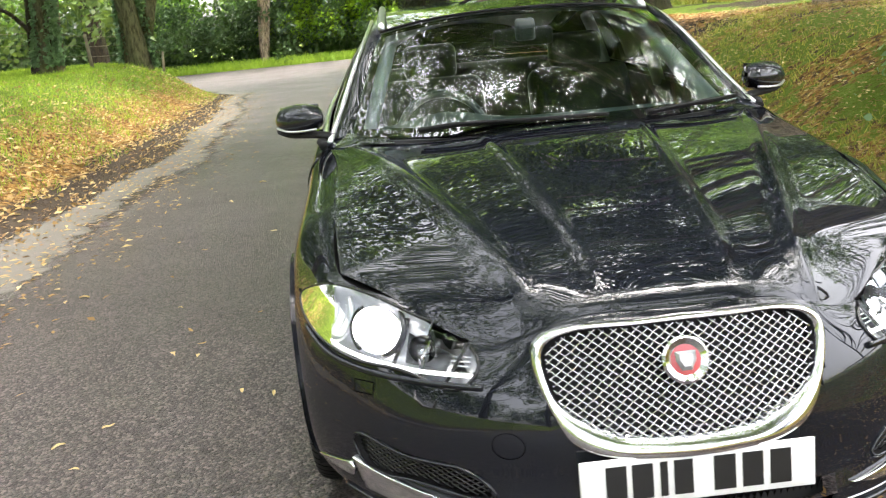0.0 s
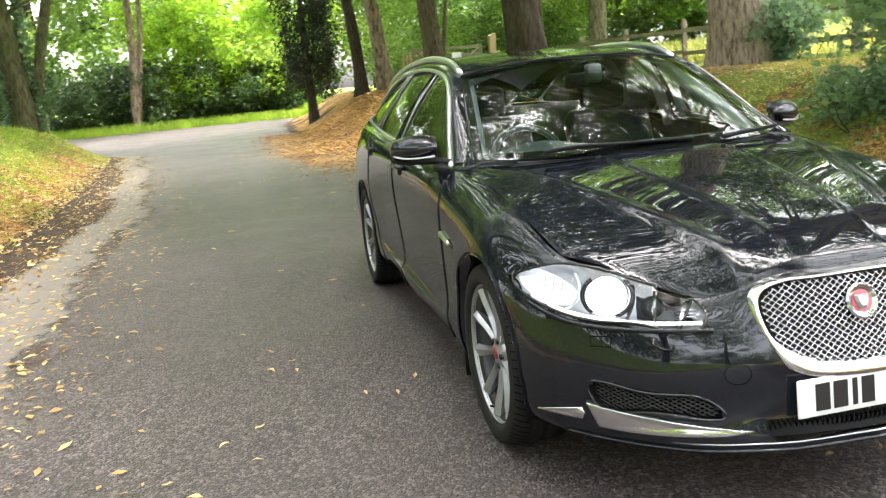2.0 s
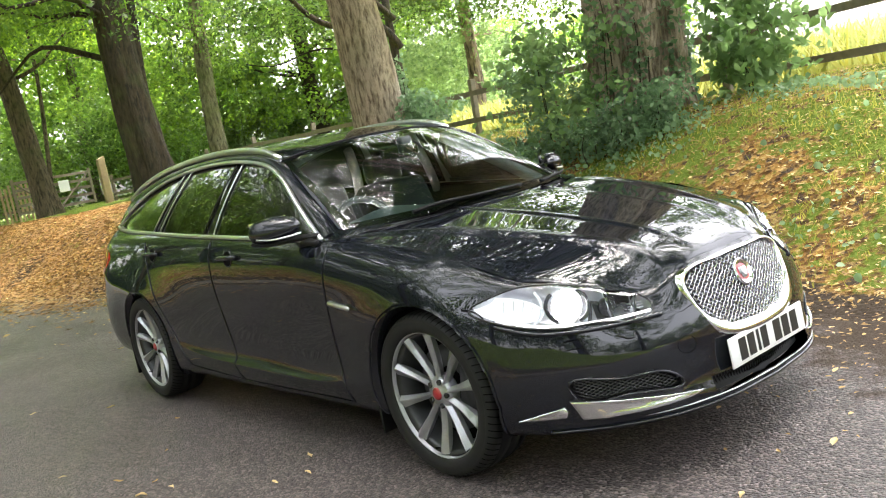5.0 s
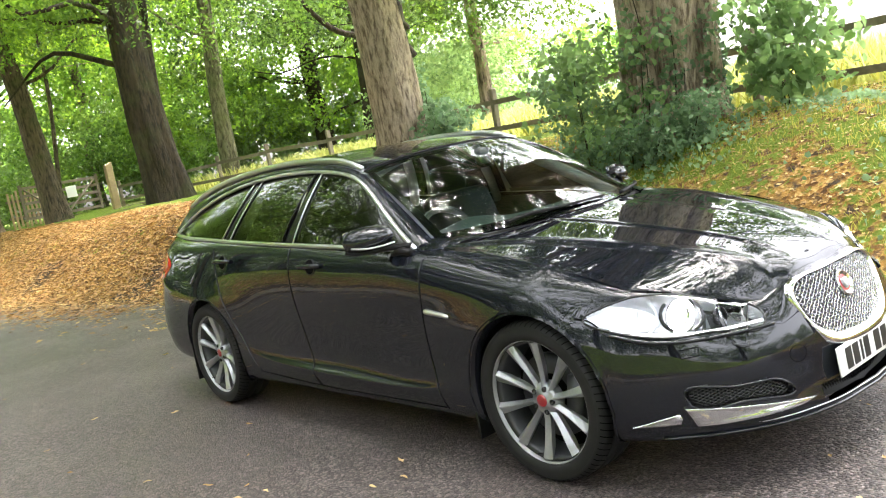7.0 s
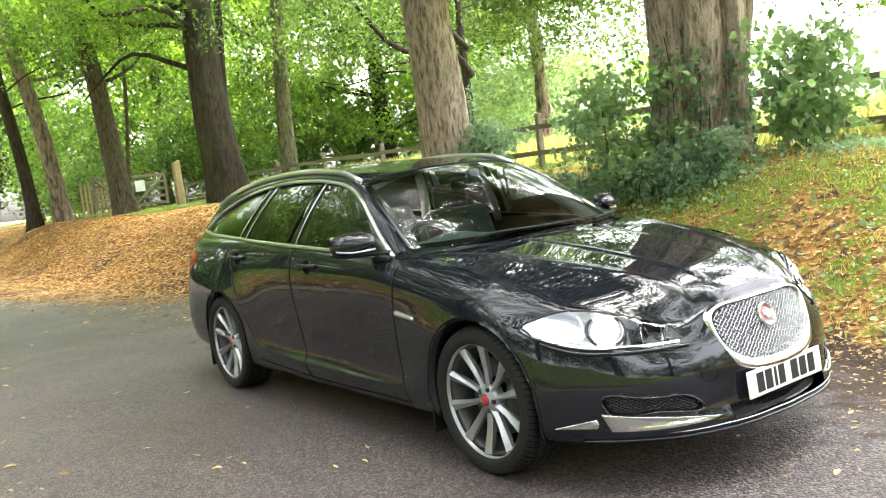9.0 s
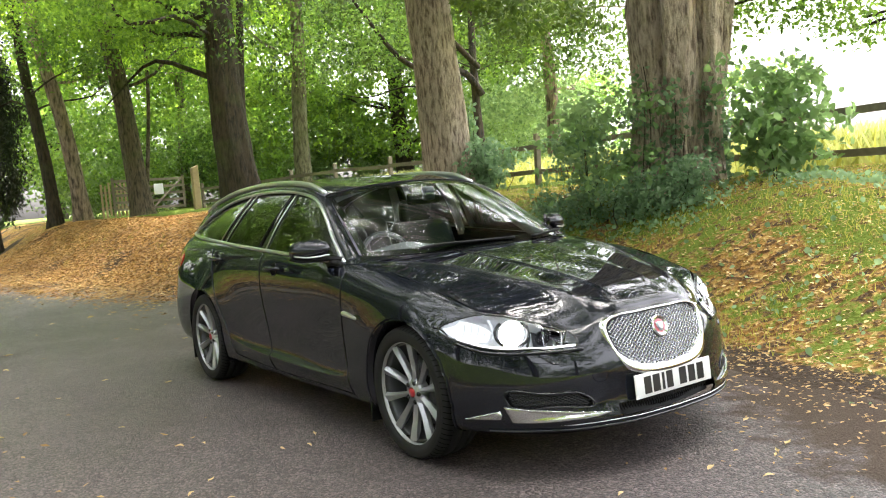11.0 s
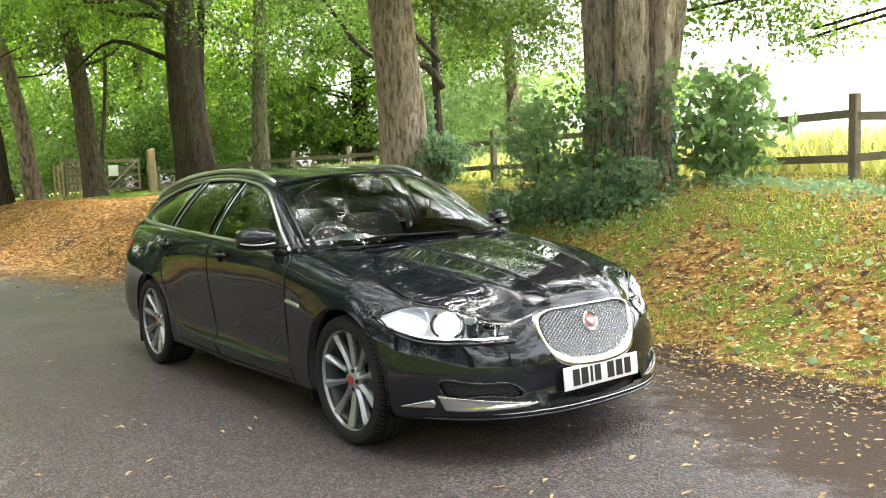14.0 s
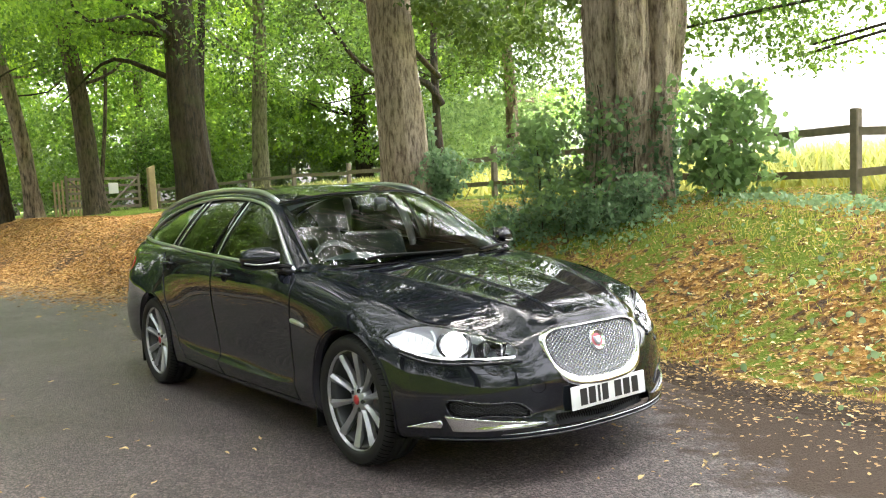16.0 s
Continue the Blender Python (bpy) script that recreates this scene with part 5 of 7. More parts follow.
def bonnet():
    """The bonnet, with its raised middle and two pairs of creases."""
    nu, nv = 261, 110
    us, vs = np.linspace(-1, 1, nu), np.linspace(0, 1, nv) ** 1.25
    fx, fy, fz = (np.array([q[i] for q in LINE_TOP[:5]]) for i in range(3))
    mirror = lambda k: np.r_[k[2:0:-1], k]
    kn = np.r_[-fx[2:0:-1], fx]
    a = np.abs(us)
    yf, zf = spline(kn, mirror(fy), a * 0.755), spline(kn, mirror(fz), a * 0.755)
    ey, ex, ez = (np.array([q[i] for q in LINE_TOP[4:9]]) for i in (1, 0, 2))
    ye = -0.425 + (0.605 + 0.425) * vs
    xe = spline(ey, ex, ye)
    V, A = np.meshgrid(vs, a, indexing="ij")
    X = xe[:, None] * us[None]
    Y = yf[None] + (0.335 + 0.27 * A**2.2 - yf[None]) * V
    # height along the middle, the ridge that runs from the grille's corner to the pillar, and the outer edge, all by y
    mid_z = lambda y: np.interp(y, np.linspace(-0.80, 0.62, 300), spline((-0.80, -0.786, -0.757, -0.69, -0.58, -0.40, -0.15, 0.05, 0.335, 0.62), (0.704, 0.731, 0.757, 0.789, 0.826, 0.868, 0.915, 0.947, 0.985, 0.996), np.linspace(-0.80, 0.62, 300)))
    ridge_x = lambda y: np.interp(y, np.linspace(-0.80, 0.62, 200), spline((-0.80, -0.6, -0.4, 0.0, 0.35, 0.62), (0.300, 0.360, 0.425, 0.550, 0.660, 0.745), np.linspace(-0.80, 0.62, 200)))
    xs = np.linspace(0.28, 0.755, 80)
    side_y = np.linspace(-0.42, 0.605, 80)
    edge_y = np.r_[spline(kn, mirror(fy), xs), side_y]
    edge_x, edge_z = np.r_[xs, spline(ey, ex, side_y)], np.r_[spline(kn, mirror(fz), xs), spline(ey, ez, side_y)]

    def skin(x, y):
        xr, zm = ridge_x(y), mid_z(y)
        zr = zm - 0.012 - 0.020 * smooth(y / 0.5)
        out_x, out_z = np.interp(y, edge_y, edge_x), np.interp(y, edge_y, edge_z)
        s_ = np.clip((x - xr) / np.maximum(out_x - xr, 0.03), 0, 1)
        inner = zm + (zr - zm) * np.clip(x / xr, 0, 1) ** 2 - 0.003 * np.sin(math.pi * np.clip((x - 0.2) / np.maximum(xr - 0.2, 0.05), 0, 1)) * smooth((y + 0.78) / 0.15)
        return np.where(x < xr, inner, zr + (out_z - zr) * s_)

    Z = np.zeros_like(X)
    for dx, w in ((-0.026, 1), (-0.018, 2), (-0.009, 3), (0, 4), (0.009, 3), (0.018, 2), (0.026, 1)):
        Z += skin(np.abs(np.abs(X) + dx), Y) * w / 16
    Z += (zf[None] - Z[0][None]) * np.clip(1 - V / 0.10, 0, 1) ** 2
    ze = spline(ey, ez, ye)
    Z += (ze - Z[:, -1])[:, None] * smooth((A - 0.93) / 0.07)
    gate = smooth((V - 0.03) / 0.14)
    d_in = np.abs(X) - (0.150 + 0.125 * V)
    # the middle panel stands proud, with a rounded bead along its edge
    Z += gate * (0.006 * (1 - smooth((d_in + 0.012) / 0.03)) + 0.0045 * np.exp(-((d_in / 0.015) ** 2))) * (1 - 0.35 * V)
    d_out = np.abs(X) - ridge_x(Y)
    Z += smooth((V - 0.015) / 0.12) * (0.0095 - 0.003 * V) * np.exp(-((d_out / 0.027) ** 2))
    verts = np.c_[(X * np.where(A > 0.99, 0.9965, 1.0)).ravel(), Y.ravel(), Z.ravel()]
    ob = mk("bonnet", verts, grid_faces(nv, nu), PAINT, car)
    # a dark seam below its edges
    rows = [np.array(q) for q in LINE_TOP[0:9]]
    c = curve3(rows, 90)
    out = []
    for q in c:
        out += [q + (0.004, -0.002, -0.005), q + (-0.022, 0.018, -0.014)]
    both("bonnet_seam", (out, grid_faces(len(c), 2)), GAP)
    return ob


BONNET = bonnet()


# Upper body lines (positive x)
WINDOW_TOP = [(0.812, 0.70, 0.968), (0.760, 0.90, 1.085), (0.700, 1.10, 1.222), (0.650, 1.30, 1.325), (0.628, 1.51, 1.372), (0.618, 1.87, 1.404), (0.616, 2.3, 1.404), (0.620, 2.75, 1.366), (0.630, 3.15, 1.292), (0.640, 3.45, 1.205), (0.648, 3.66, 1.128)]
ROOF_EDGE = [(0.735, 0.655, 0.985), (0.690, 0.85, 1.100), (0.640, 1.07, 1.228), (0.588, 1.30, 1.352), (0.562, 1.55, 1.418), (0.552, 1.9, 1.446), (0.550, 2.3, 1.448), (0.555, 2.75, 1.425), (0.560, 3.2, 1.372), (0.555, 3.6, 1.285), (0.535, 3.85, 1.185)]
ROOF_MID = [(0, 1.165, 1.402), (0, 1.5, 1.448), (0, 1.9, 1.474), (0, 2.4, 1.480), (0, 3.0, 1.460), (0, 3.5, 1.418), (0, 3.88, 1.365)]


def upper_body():
    n = 90
    top = curve3(WINDOW_TOP, n)
    edge = curve3(ROOF_EDGE, n)
    # cant rail and pillars between the windows and the roof
    rows = []
    for t in np.linspace(0, 1, 9):
        q = top * (1 - t) + edge * t
        q = q + np.array((0.016, 0, 0.010)) * math.sin(math.pi * t)
        rows.append(q)
    both("cant_rail", (np.concatenate(rows), grid_faces(9, n)), PAINT, label="painted pillar and roof side rail")
    # roof skin from the windscreen header back
    ed = curve3(ROOF_EDGE[3:], 60)
    md = curve3(ROOF_MID, 60)
    verts = []
    us = np.linspace(-1, 1, 41)
    for e, m in zip(ed, md):
        for u in us:
            a = abs(u)
            y = m[1] + (e[1] - m[1]) * a**2
            z = m[2] + (e[2] - m[2]) * a**2.6
            verts.append((e[0] * u, y, z))
    mk("roof", verts, grid_faces(60, 41), PAINT, car)
    # windscreen with a black border
    verts, base = [], []
    ws = np.linspace(0, 1, 40)
    for w in ws:
        for u in us:
            a = abs(u)
            yb, zb, xb = 0.335 + 0.30 * a**2.2, 0.992 - 0.005 * a, 0.732
            yt, zt, xt = 1.165 + 0.135 * a**2, 1.402 - 0.05 * a**2.6, 0.586
            x = u * (xb + (xt - xb) * w)
            verts.append((x, yb + (yt - yb) * w, zb + (zt - zb) * w + 0.022 * math.sin(math.pi * w)))
    scr = mk("windscreen", verts, grid_faces(40, 41), SCREEN, car, "raked windscreen with tree reflections")
    v = np.array(verts).reshape(40, 41, 3)
    lo = (0, -0.004, -0.008)
    for band in (np.concatenate([v[0], v[3]]), np.concatenate([v[37], v[39]])):
        mk("screen_border", band + lo, grid_faces(2, 41), GLOSSBLACK, scr)
    for a, b in ((0, 1), (39, 40)):
        mk("screen_border", np.concatenate([v[:, a], v[:, b] * 1.0]) + lo, grid_faces(2, 40), GLOSSBLACK, scr)
    mk("header_trim", *tube(v[39] + (0, 0.004, 0.003), 0.006, 6), BLACK, scr)
    # side glass from belt to window top
    belt = curve3([np.array(q) for q in LINE_TOP[8:14]] + [np.array((0.66, 3.66, 1.118))], n)
    tops = np.c_[np.interp(belt[:, 1], top[:, 1], top[:, 0]), belt[:, 1], np.interp(belt[:, 1], top[:, 1], top[:, 2])]

    def pane(y0, y1, lean0, lean1, m=24):
        """Glass between two leaning lines; the lean is how far the top lies forward."""
        out = []
        for t in np.linspace(0, 1, 10):
            row = []
            for s in np.linspace(0, 1, m):
                y = y0 + (y1 - y0) * s - t * (lean0 + (lean1 - lean0) * s)
                b = np.array([np.interp(y, belt[:, 1], belt[:, i]) for i in (0, 2)])
                w = np.array([np.interp(y, top[:, 1], top[:, i]) for i in (0, 2)])
                z = b[1] + (w[1] - b[1]) * t
                x = b[0] + (w[0] - b[0]) * t + 0.018 * math.sin(math.pi * t) - 0.012
                row.append((x, y, z))
            out += row
        return out, grid_faces(10, m)

    fr = both("side_window", pane(0.82, 1.745, -0.10, 0.10), GLASS, parents=PANELS["front_door"], label="tinted front door glass")
    both("side_window", pane(1.86, 2.545, 0.17, 0.22), GLASS, parents=PANELS["rear_door"], label="tinted rear door glass")
    both("side_window", pane(2.66, 3.62, 0.23, 0.02), GLASS, parents=PANELS["rear_quarter"], label="tinted rear quarter glass")
    both("b_pillar", pane(1.745, 1.86, 0.10, 0.17, 5), GLOSSBLACK, parents=PANELS["rear_door"])
    both("c_pillar", pane(2.545, 2.66, 0.22, 0.23, 5), GLOSSBLACK, parents=PANELS["rear_quarter"])
    both("mirror_corner", pane(0.70, 0.84, 0.0, -0.12, 8), GLOSSBLACK, parents=PANELS["front_door"])

    def upright(y0, lean):
        out = []
        for t in np.linspace(0, 1, 8):
            y = y0 - lean * t
            b = np.array([np.interp(y, belt[:, 1], belt[:, i]) for i in (0, 2)])
            w = np.array([np.interp(y, top[:, 1], top[:, i]) for i in (0, 2)])
            out.append((b[0] + (w[0] - b[0]) * t + 0.018 * math.sin(math.pi * t) - 0.004, y, b[1] + (w[1] - b[1]) * t))
        return tube(out, 0.008, 6, flat=0.6)

    both("window_strip", upright(1.745, 0.10), SATIN, parents=PANELS["front_door"])
    both("window_strip", upright(1.875, 0.17), GLOSSBLACK, parents=PANELS["rear_door"])
    both("window_strip", upright(2.545, 0.22), SATIN, parents=PANELS["rear_door"])
    both("window_strip", upright(2.66, 0.23), SATIN, parents=PANELS["rear_quarter"])
    # bright surround of the side windows
    lower = belt[belt[:, 1] > 0.74] + (0.006, 0, 0.004)
    both("window_trim", tube(lower, 0.012, 8, flat=1.0), SATIN, label="satin silver waist moulding")
    arc = top + (0.006, 0, 0.0)
    arc[-1] = lower[-1]
    both("window_trim", tube(arc, 0.0125, 8, flat=0.9), SATIN, label="satin silver window surround")
    # painted corner between wing, bonnet and pillar foot
    rim = [(0.575, 0.455, 0.976), (0.68, 0.53, 0.970), (0.775, 0.575, 0.962), (0.822, 0.62, 0.961), (0.832, 0.69, 0.966), (0.815, 0.76, 0.985), (0.765, 0.75, 1.010), (0.735, 0.69, 1.002), (0.69, 0.60, 0.993), (0.60, 0.52, 0.990)]
    both("cowl_corner", (rim + [(0.735, 0.625, 0.990)], [(i, (i + 1) % 10, 10) for i in range(10)]), PAINT, label="painted cowl corner")
    # roof rails
    rail = curve3([(0.582, 1.33, 1.366), (0.578, 1.46, 1.412), (0.572, 1.65, 1.442), (0.566, 1.95, 1.462), (0.562, 2.3, 1.464), (0.566, 2.7, 1.446), (0.570, 3.1, 1.402), (0.570, 3.4, 1.340), (0.562, 3.55, 1.298)], 50)
    both("roof_rail", tube(rail, 0.016, 8, flat=1.15), SATIN, label="satin silver roof rail")
    # tailgate
    a = edge[-1]
    verts = []
    for t in np.linspace(0, 1, 12):
        for u in us:
            k = abs(u)
            tp = np.array((0.535 * u, 3.88 - 0.03 * k**2, 1.365 - 0.18 * k**2.6))
            bt = np.array((0.66 * u, 3.92 - 0.25 * k**2.4, 1.118))
            verts.append(tp + (bt - tp) * t + (0, 0.05 * math.sin(math.pi * t), 0))
    tg = mk("tailgate", verts, grid_faces(12, 41), PAINT, car)
    back = []
    for t in np.linspace(0, 1, 8):
        back.append(edge[-14:] * (1 - t) + t * np.c_[np.linspace(0.60, 0.66, 14), np.linspace(3.62, 3.68, 14), np.full(14, 1.115)])
    both("d_pillar", (np.concatenate(back), grid_faces(8, 14)), PAINT)


upper_body()


def seams():
    """Shut lines of the doors, bumper and filler cap."""
    def up(pts, w=0.0045, lift=0.0015, name="shut_line", face=SIDE, n=40, mat=GAP, parents=None, edge=0.0):
        line = curve3([(h, v, 0) for h, v in pts], n)[:, :2]
        both(name, face.strip(line, w, lift), mat, parents=parents)
        if edge:
            both("panel_edge", tube([face.drop(h + edge, v, 0.0012) for h, v in line], 0.0040, 6), PAINT, parents=parents)

    up([(0.60, 0.93), (0.605, 0.80), (0.625, 0.66), (0.62, 0.45), (0.58, 0.24)], edge=0.005, parents=PANELS["front_door"])
    up([(1.735, 1.01), (1.745, 0.85), (1.74, 0.65), (1.70, 0.40), (1.66, 0.24)], edge=0.005, parents=PANELS["front_door"])
    up([(2.70, 1.03), (2.655, 0.88), (2.62, 0.76), (2.52, 0.58), (2.40, 0.40), (2.32, 0.27)], edge=0.005, parents=PANELS["rear_door"])
    up([(0.58, 0.245), (1.2, 0.24), (1.8, 0.245), (2.32, 0.27)], parents=PANELS["sill"])
    up([(0.46, 0.655), (0.475, 0.672), (0.53, 0.69)], 0.007, face=CORNER, n=12, parents=None)
    # washer cover
    sq = np.array([(0.140, 0.548), (0.205, 0.545), (0.207, 0.515), (0.142, 0.518), (0.140, 0.548)])
    both("washer_cover", CORNER.strip(np.repeat(sq, 1, 0), 0.0035, 0.0015), GAP)
    w = np.linspace(0, 2 * math.pi, 30)
    mk("towing_cover", np.array(FRONT.strip(np.c_[0.40 + 0.035 * np.cos(w), 0.452 + 0.03 * np.sin(w)], 0.0016, 0.0015)[0]) * (-1, 1, 1), grid_faces(30, 2), GAP, PANELS["front_bumper"][0])


seams()


def headlights():
    roots = []
    for s in (-1, 1):
        def flip(shape):
            v, f = shape
            return np.asarray(v, float) * (s, 1, 1), f
        housing = mk("headlight", *flip(CORNER.patch(LAMP, 0, (1.0, 0.93, 0.85, 0.6, 0.3), (-0.006, -0.045, -0.06, -0.075, -0.08))), LAMPCHROME, car, "lit headlight with bright daylight strip under a clear lens")
        roots.append(housing)
        mk("lens", *flip(CORNER.patch(LAMP, 0.003)), LENS, housing, "clear lens")
        rim = [CORNER.drop(q[0], q[1], 0.0015) for q in LAMP]
        mk("lamp_seal", *flip(tube(rim, 0.0045, 6, closed=True)), GLOSSBLACK, housing)

        def dish(h, v, r, depth, back, name, mat, cap):
            c = CORNER.drop(h, v, -depth)
            o = np.array((0.30, -0.954, 0.0))
            rt = np.array((0.954, 0.30, 0))
            shape = []
            prof = ((0.0, r), (-0.012, r * 0.97), (-back, r * 0.55), (-back, 0.0))
            for d, rr in prof:
                for k in range(28):
                    w = 2 * math.pi * k / 28
                    shape.append(c + o * d + rr * (rt * math.cos(w) + np.array((0, 0, 1)) * math.sin(w)))
            ob = mk(name, *flip((shape, grid_faces(4, 28, True))), mat, housing)
            ball = []
            for i in range(7):
                e = math.pi / 2 * i / 6
                for k in range(20):
                    w = 2 * math.pi * k / 20
                    ball.append(c + o * (-back + 0.002 + cap * 0.9 * math.sin(e)) + cap * math.cos(e) * (rt * math.cos(w) + np.array((0, 0, 1)) * math.sin(w)))
            return ob, flip((ball, grid_faces(7, 20, True)))

        bowl, bulb = dish(0.165, 0.665, 0.062, 0.022, 0.03, "projector", CHROME, 0.040)
        mk("bulb", *bulb, LIT, bowl, "lit projector bulb")
        for a0, a1, rad in ((1.75, 4.3, 0.072), (5.3, 7.2, 0.070)):
            arc = [CORNER.drop(0.165 + rad * math.cos(w) * 1.1, 0.665 + 0.86 * rad * math.sin(w), -0.016) for w in np.linspace(a0, a1, 16)]
            mk("lamp_shroud", *flip(tube(arc, 0.0075, 6)), GLOSSBLACK, bowl)
        bowl, bulb = dish(0.025, 0.636, 0.034, 0.012, 0.02, "indicator", GLOSSBLACK, 0.022)
        mk("bulb", *bulb, LENS, bowl)
        w = np.linspace(0, 2 * math.pi, 32, endpoint=False)
        bowl = np.c_[0.372 + 0.122 * np.cos(w), 0.678 + 0.044 * np.sin(w) + 0.022 * np.cos(w)]
        mk("side_reflector", *flip(CORNER.patch(bowl, 0, (1.0, 0.9, 0.6, 0.3), (-0.014, -0.022, -0.04, -0.045))), REFLECTOR, housing, "lit white side reflector")
        wing = [CORNER.drop(h, v, -0.020) for h, v in ((0.27, 0.735), (0.255, 0.68), (0.285, 0.625), (0.33, 0.612))]
        mk("reflector_fin", *flip(tube(curve3(wing, 14), 0.009, 6, flat=0.6)), LAMPCHROME, housing)
        for h0 in (0.30, 0.335, 0.37, 0.405):
            rib = [CORNER.drop(h0 - 0.02, 0.71, -0.020), CORNER.drop(h0 - 0.008, 0.675, -0.030), CORNER.drop(h0 + 0.006, 0.64, -0.022)]
            mk("reflector_rib", *flip(tube(curve3(rib, 8), 0.0025, 5)), LAMPCHROME, housing)
        wing = [CORNER.drop(h, v, -0.020) for h, v in ((0.09, 0.70), (0.085, 0.65), (0.10, 0.60))]
        mk("reflector_fin", *flip(tube(curve3(wing, 14), 0.008, 6, flat=0.6)), GLOSSBLACK, housing)
        tray = poly_loop([(0.075, 0.672), (-0.075, 0.626), (-0.095, 0.606), (0.07, 0.604)], 40)
        mk("inner_tray", *flip(CORNER.patch(tray, 0, (1.0, 0.9, 0.5), (-0.026, -0.04, -0.044))), DARKALLOY, housing)
        for v0 in (0.612, 0.620, 0.628):
            slat = [CORNER.drop(h, v0, -0.012) for h in (-0.10, -0.075, -0.045)]
            mk("tray_slat", *flip(tube(slat, 0.002, 5)), LAMPCHROME, housing)
        line = [CORNER.drop(h, v, -0.006) for h, v in ((-0.118, 0.594), (0.03, 0.592), (0.19, 0.599), (0.31, 0.616), (0.42, 0.648))]
        mk("daylight_strip", *flip(tube(curve3(line, 40), 0.005, 6)), DAYLIT, housing, "glowing white daylight strip")
    # bright sill under each lamp
    line = [CORNER.drop(h, v, 0.004) for h, v in ((-0.15, 0.572), (-0.10, 0.571), (0.06, 0.570), (0.2, 0.574), (0.32, 0.590), (0.43, 0.626))]
    both("lamp_sill", tube(curve3(line, 40), 0.006, 6, flat=1.4), PAINT, parents=roots)
    return roots


headlights()


def grille():
    # An even, gently bowed plane for the mesh
    def plane(x, z, lift=0.0):
        return np.array((x, -0.915 + 0.36 * (z - 0.43) + 0.28 * x * x - lift, z))
    c = GRILLE.mean(0)
    back = [plane(x, z, -0.035) for x, z in c + (GRILLE - c) * 1.0] + [plane(c[0], c[1], -0.035)]
    n = len(GRILLE)
    root = mk("grille", back, [(i, (i + 1) % n, n) for i in range(n)], BLACK, car, "large rounded chrome grille with woven mesh and round red badge")
    # chrome surround, thick below
    rows = []
    for f, lift in ((1.045, -0.030), (1.035, 0.002), (1.0, 0.014), (0.955, 0.013), (0.905, 0.000), (0.885, -0.03)):
        row = []
        for x, z in GRILLE:
            low = smooth((0.56 - z) / 0.13)
            ff = 1 + (f - 1) * (0.62 + (0.75 if f > 1 else 1.9) * low)
            row.append(plane(*(c + (np.array((x, z)) - c) * ff), lift))
        rows.append(row)
    mk("surround", np.concatenate(rows), grid_faces(6, n, True), CHROME, root, "chrome surround")
    # woven mesh: two sets of flat diagonal wires
    loop = c + (GRILLE - c) * 0.93
    shapes = []
    for s in (-1, 1):
        for k in range(-27, 28):
            off = k * 0.0245
            a = np.linspace(-0.4, 0.4, 161)
            pts = np.c_[a * 0.80 + off, c[1] + s * a * 0.60]
            ok = inside(loop, pts)
            if ok.sum() < 6:
                continue
            run = np.where(ok)[0]
            seg = pts[run[0]:run[-1] + 1]
            line = np.array([plane(x, z, 0.002 + 0.0022 * s * math.cos(math.pi * (i + k) / 4)) for i, (x, z) in enumerate(seg)])[::2]
            if len(line) > 2:
                shapes.append(tube(line, 0.0025, 4, flat=1.0, up=(0, 1, 0)))
    v, f = join(*shapes)
    mk("mesh", v, f, MESH, root, "woven chrome mesh")
    b = plane(0, 0.612, 0.004)
    o = np.array((0, -0.94, 0.34))
    u2 = np.array((0, 0.34, 0.94))
    def disc(r0, r1, d0, d1, m=36):
        vv = []
        for r, d in ((r0, d0), (r1, d1)):
            for k in range(m):
                w = 2 * math.pi * k / m
                vv.append(b + o * d + r * (np.array((1, 0, 0)) * math.cos(w) + u2 * math.sin(w)))
        return vv, grid_faces(2, m, True)
    v, f = join(disc(0.053, 0.053, -0.02, 0.008), disc(0.053, 0.047, 0.008, 0.013), disc(0.047, 0.034, 0.013, 0.006))
    bd = mk("badge", v, f, CHROME, root, "round badge with chrome rim and red centre")
    v, f = join(disc(0.034, 0.0, 0.0055, 0.0065))
    mk("enamel", v, f, RED, bd)
    pts = [(-0.021, 0.017), (0.021, 0.017), (0.020, -0.002), (0.010, -0.021), (-0.010, -0.021), (-0.020, -0.002)]
    v = [b + o * 0.008 + np.array((1, 0, 0)) * x * 1.1 + u2 * z * 1.1 for x, z in pts] + [b + o * 0.015 + np.array((1, 0, 0)) * x * 0.7 + u2 * z * 0.7 for x, z in pts]
    mk("emblem", v, [(0, 1, 7, 6), (1, 2, 8, 7), (2, 3, 9, 8), (3, 4, 10, 9), (4, 5, 11, 10), (5, 0, 6, 11), (6, 7, 8, 9, 10, 11)], ALLOY, bd, smooth=False)


grille()


def plate():
    root = new("number_plate")
    root.parent = car
    root.location = (0, -0.925, 0.374)
    root.rotation_euler = (radians(-4), 0, 0)
    tagged(root, "white front number plate with black bars")
    bm = soft_box(0.52, 0.008, 0.111, 0.0035, 2)
    part("plate", bm, WHITE, root)
    xs = (-0.181, -0.123, -0.076, -0.033, 0.058, 0.120, 0.182)
    ws = (0.046, 0.046, 0.016, 0.042, 0.048, 0.046, 0.046)
    for x, w in zip(xs, ws):
        v, f = box(x, -0.0052, 0.0, w, 0.0016, 0.079)
        mk("bar", v, f, INK, root, smooth=False)


plate()


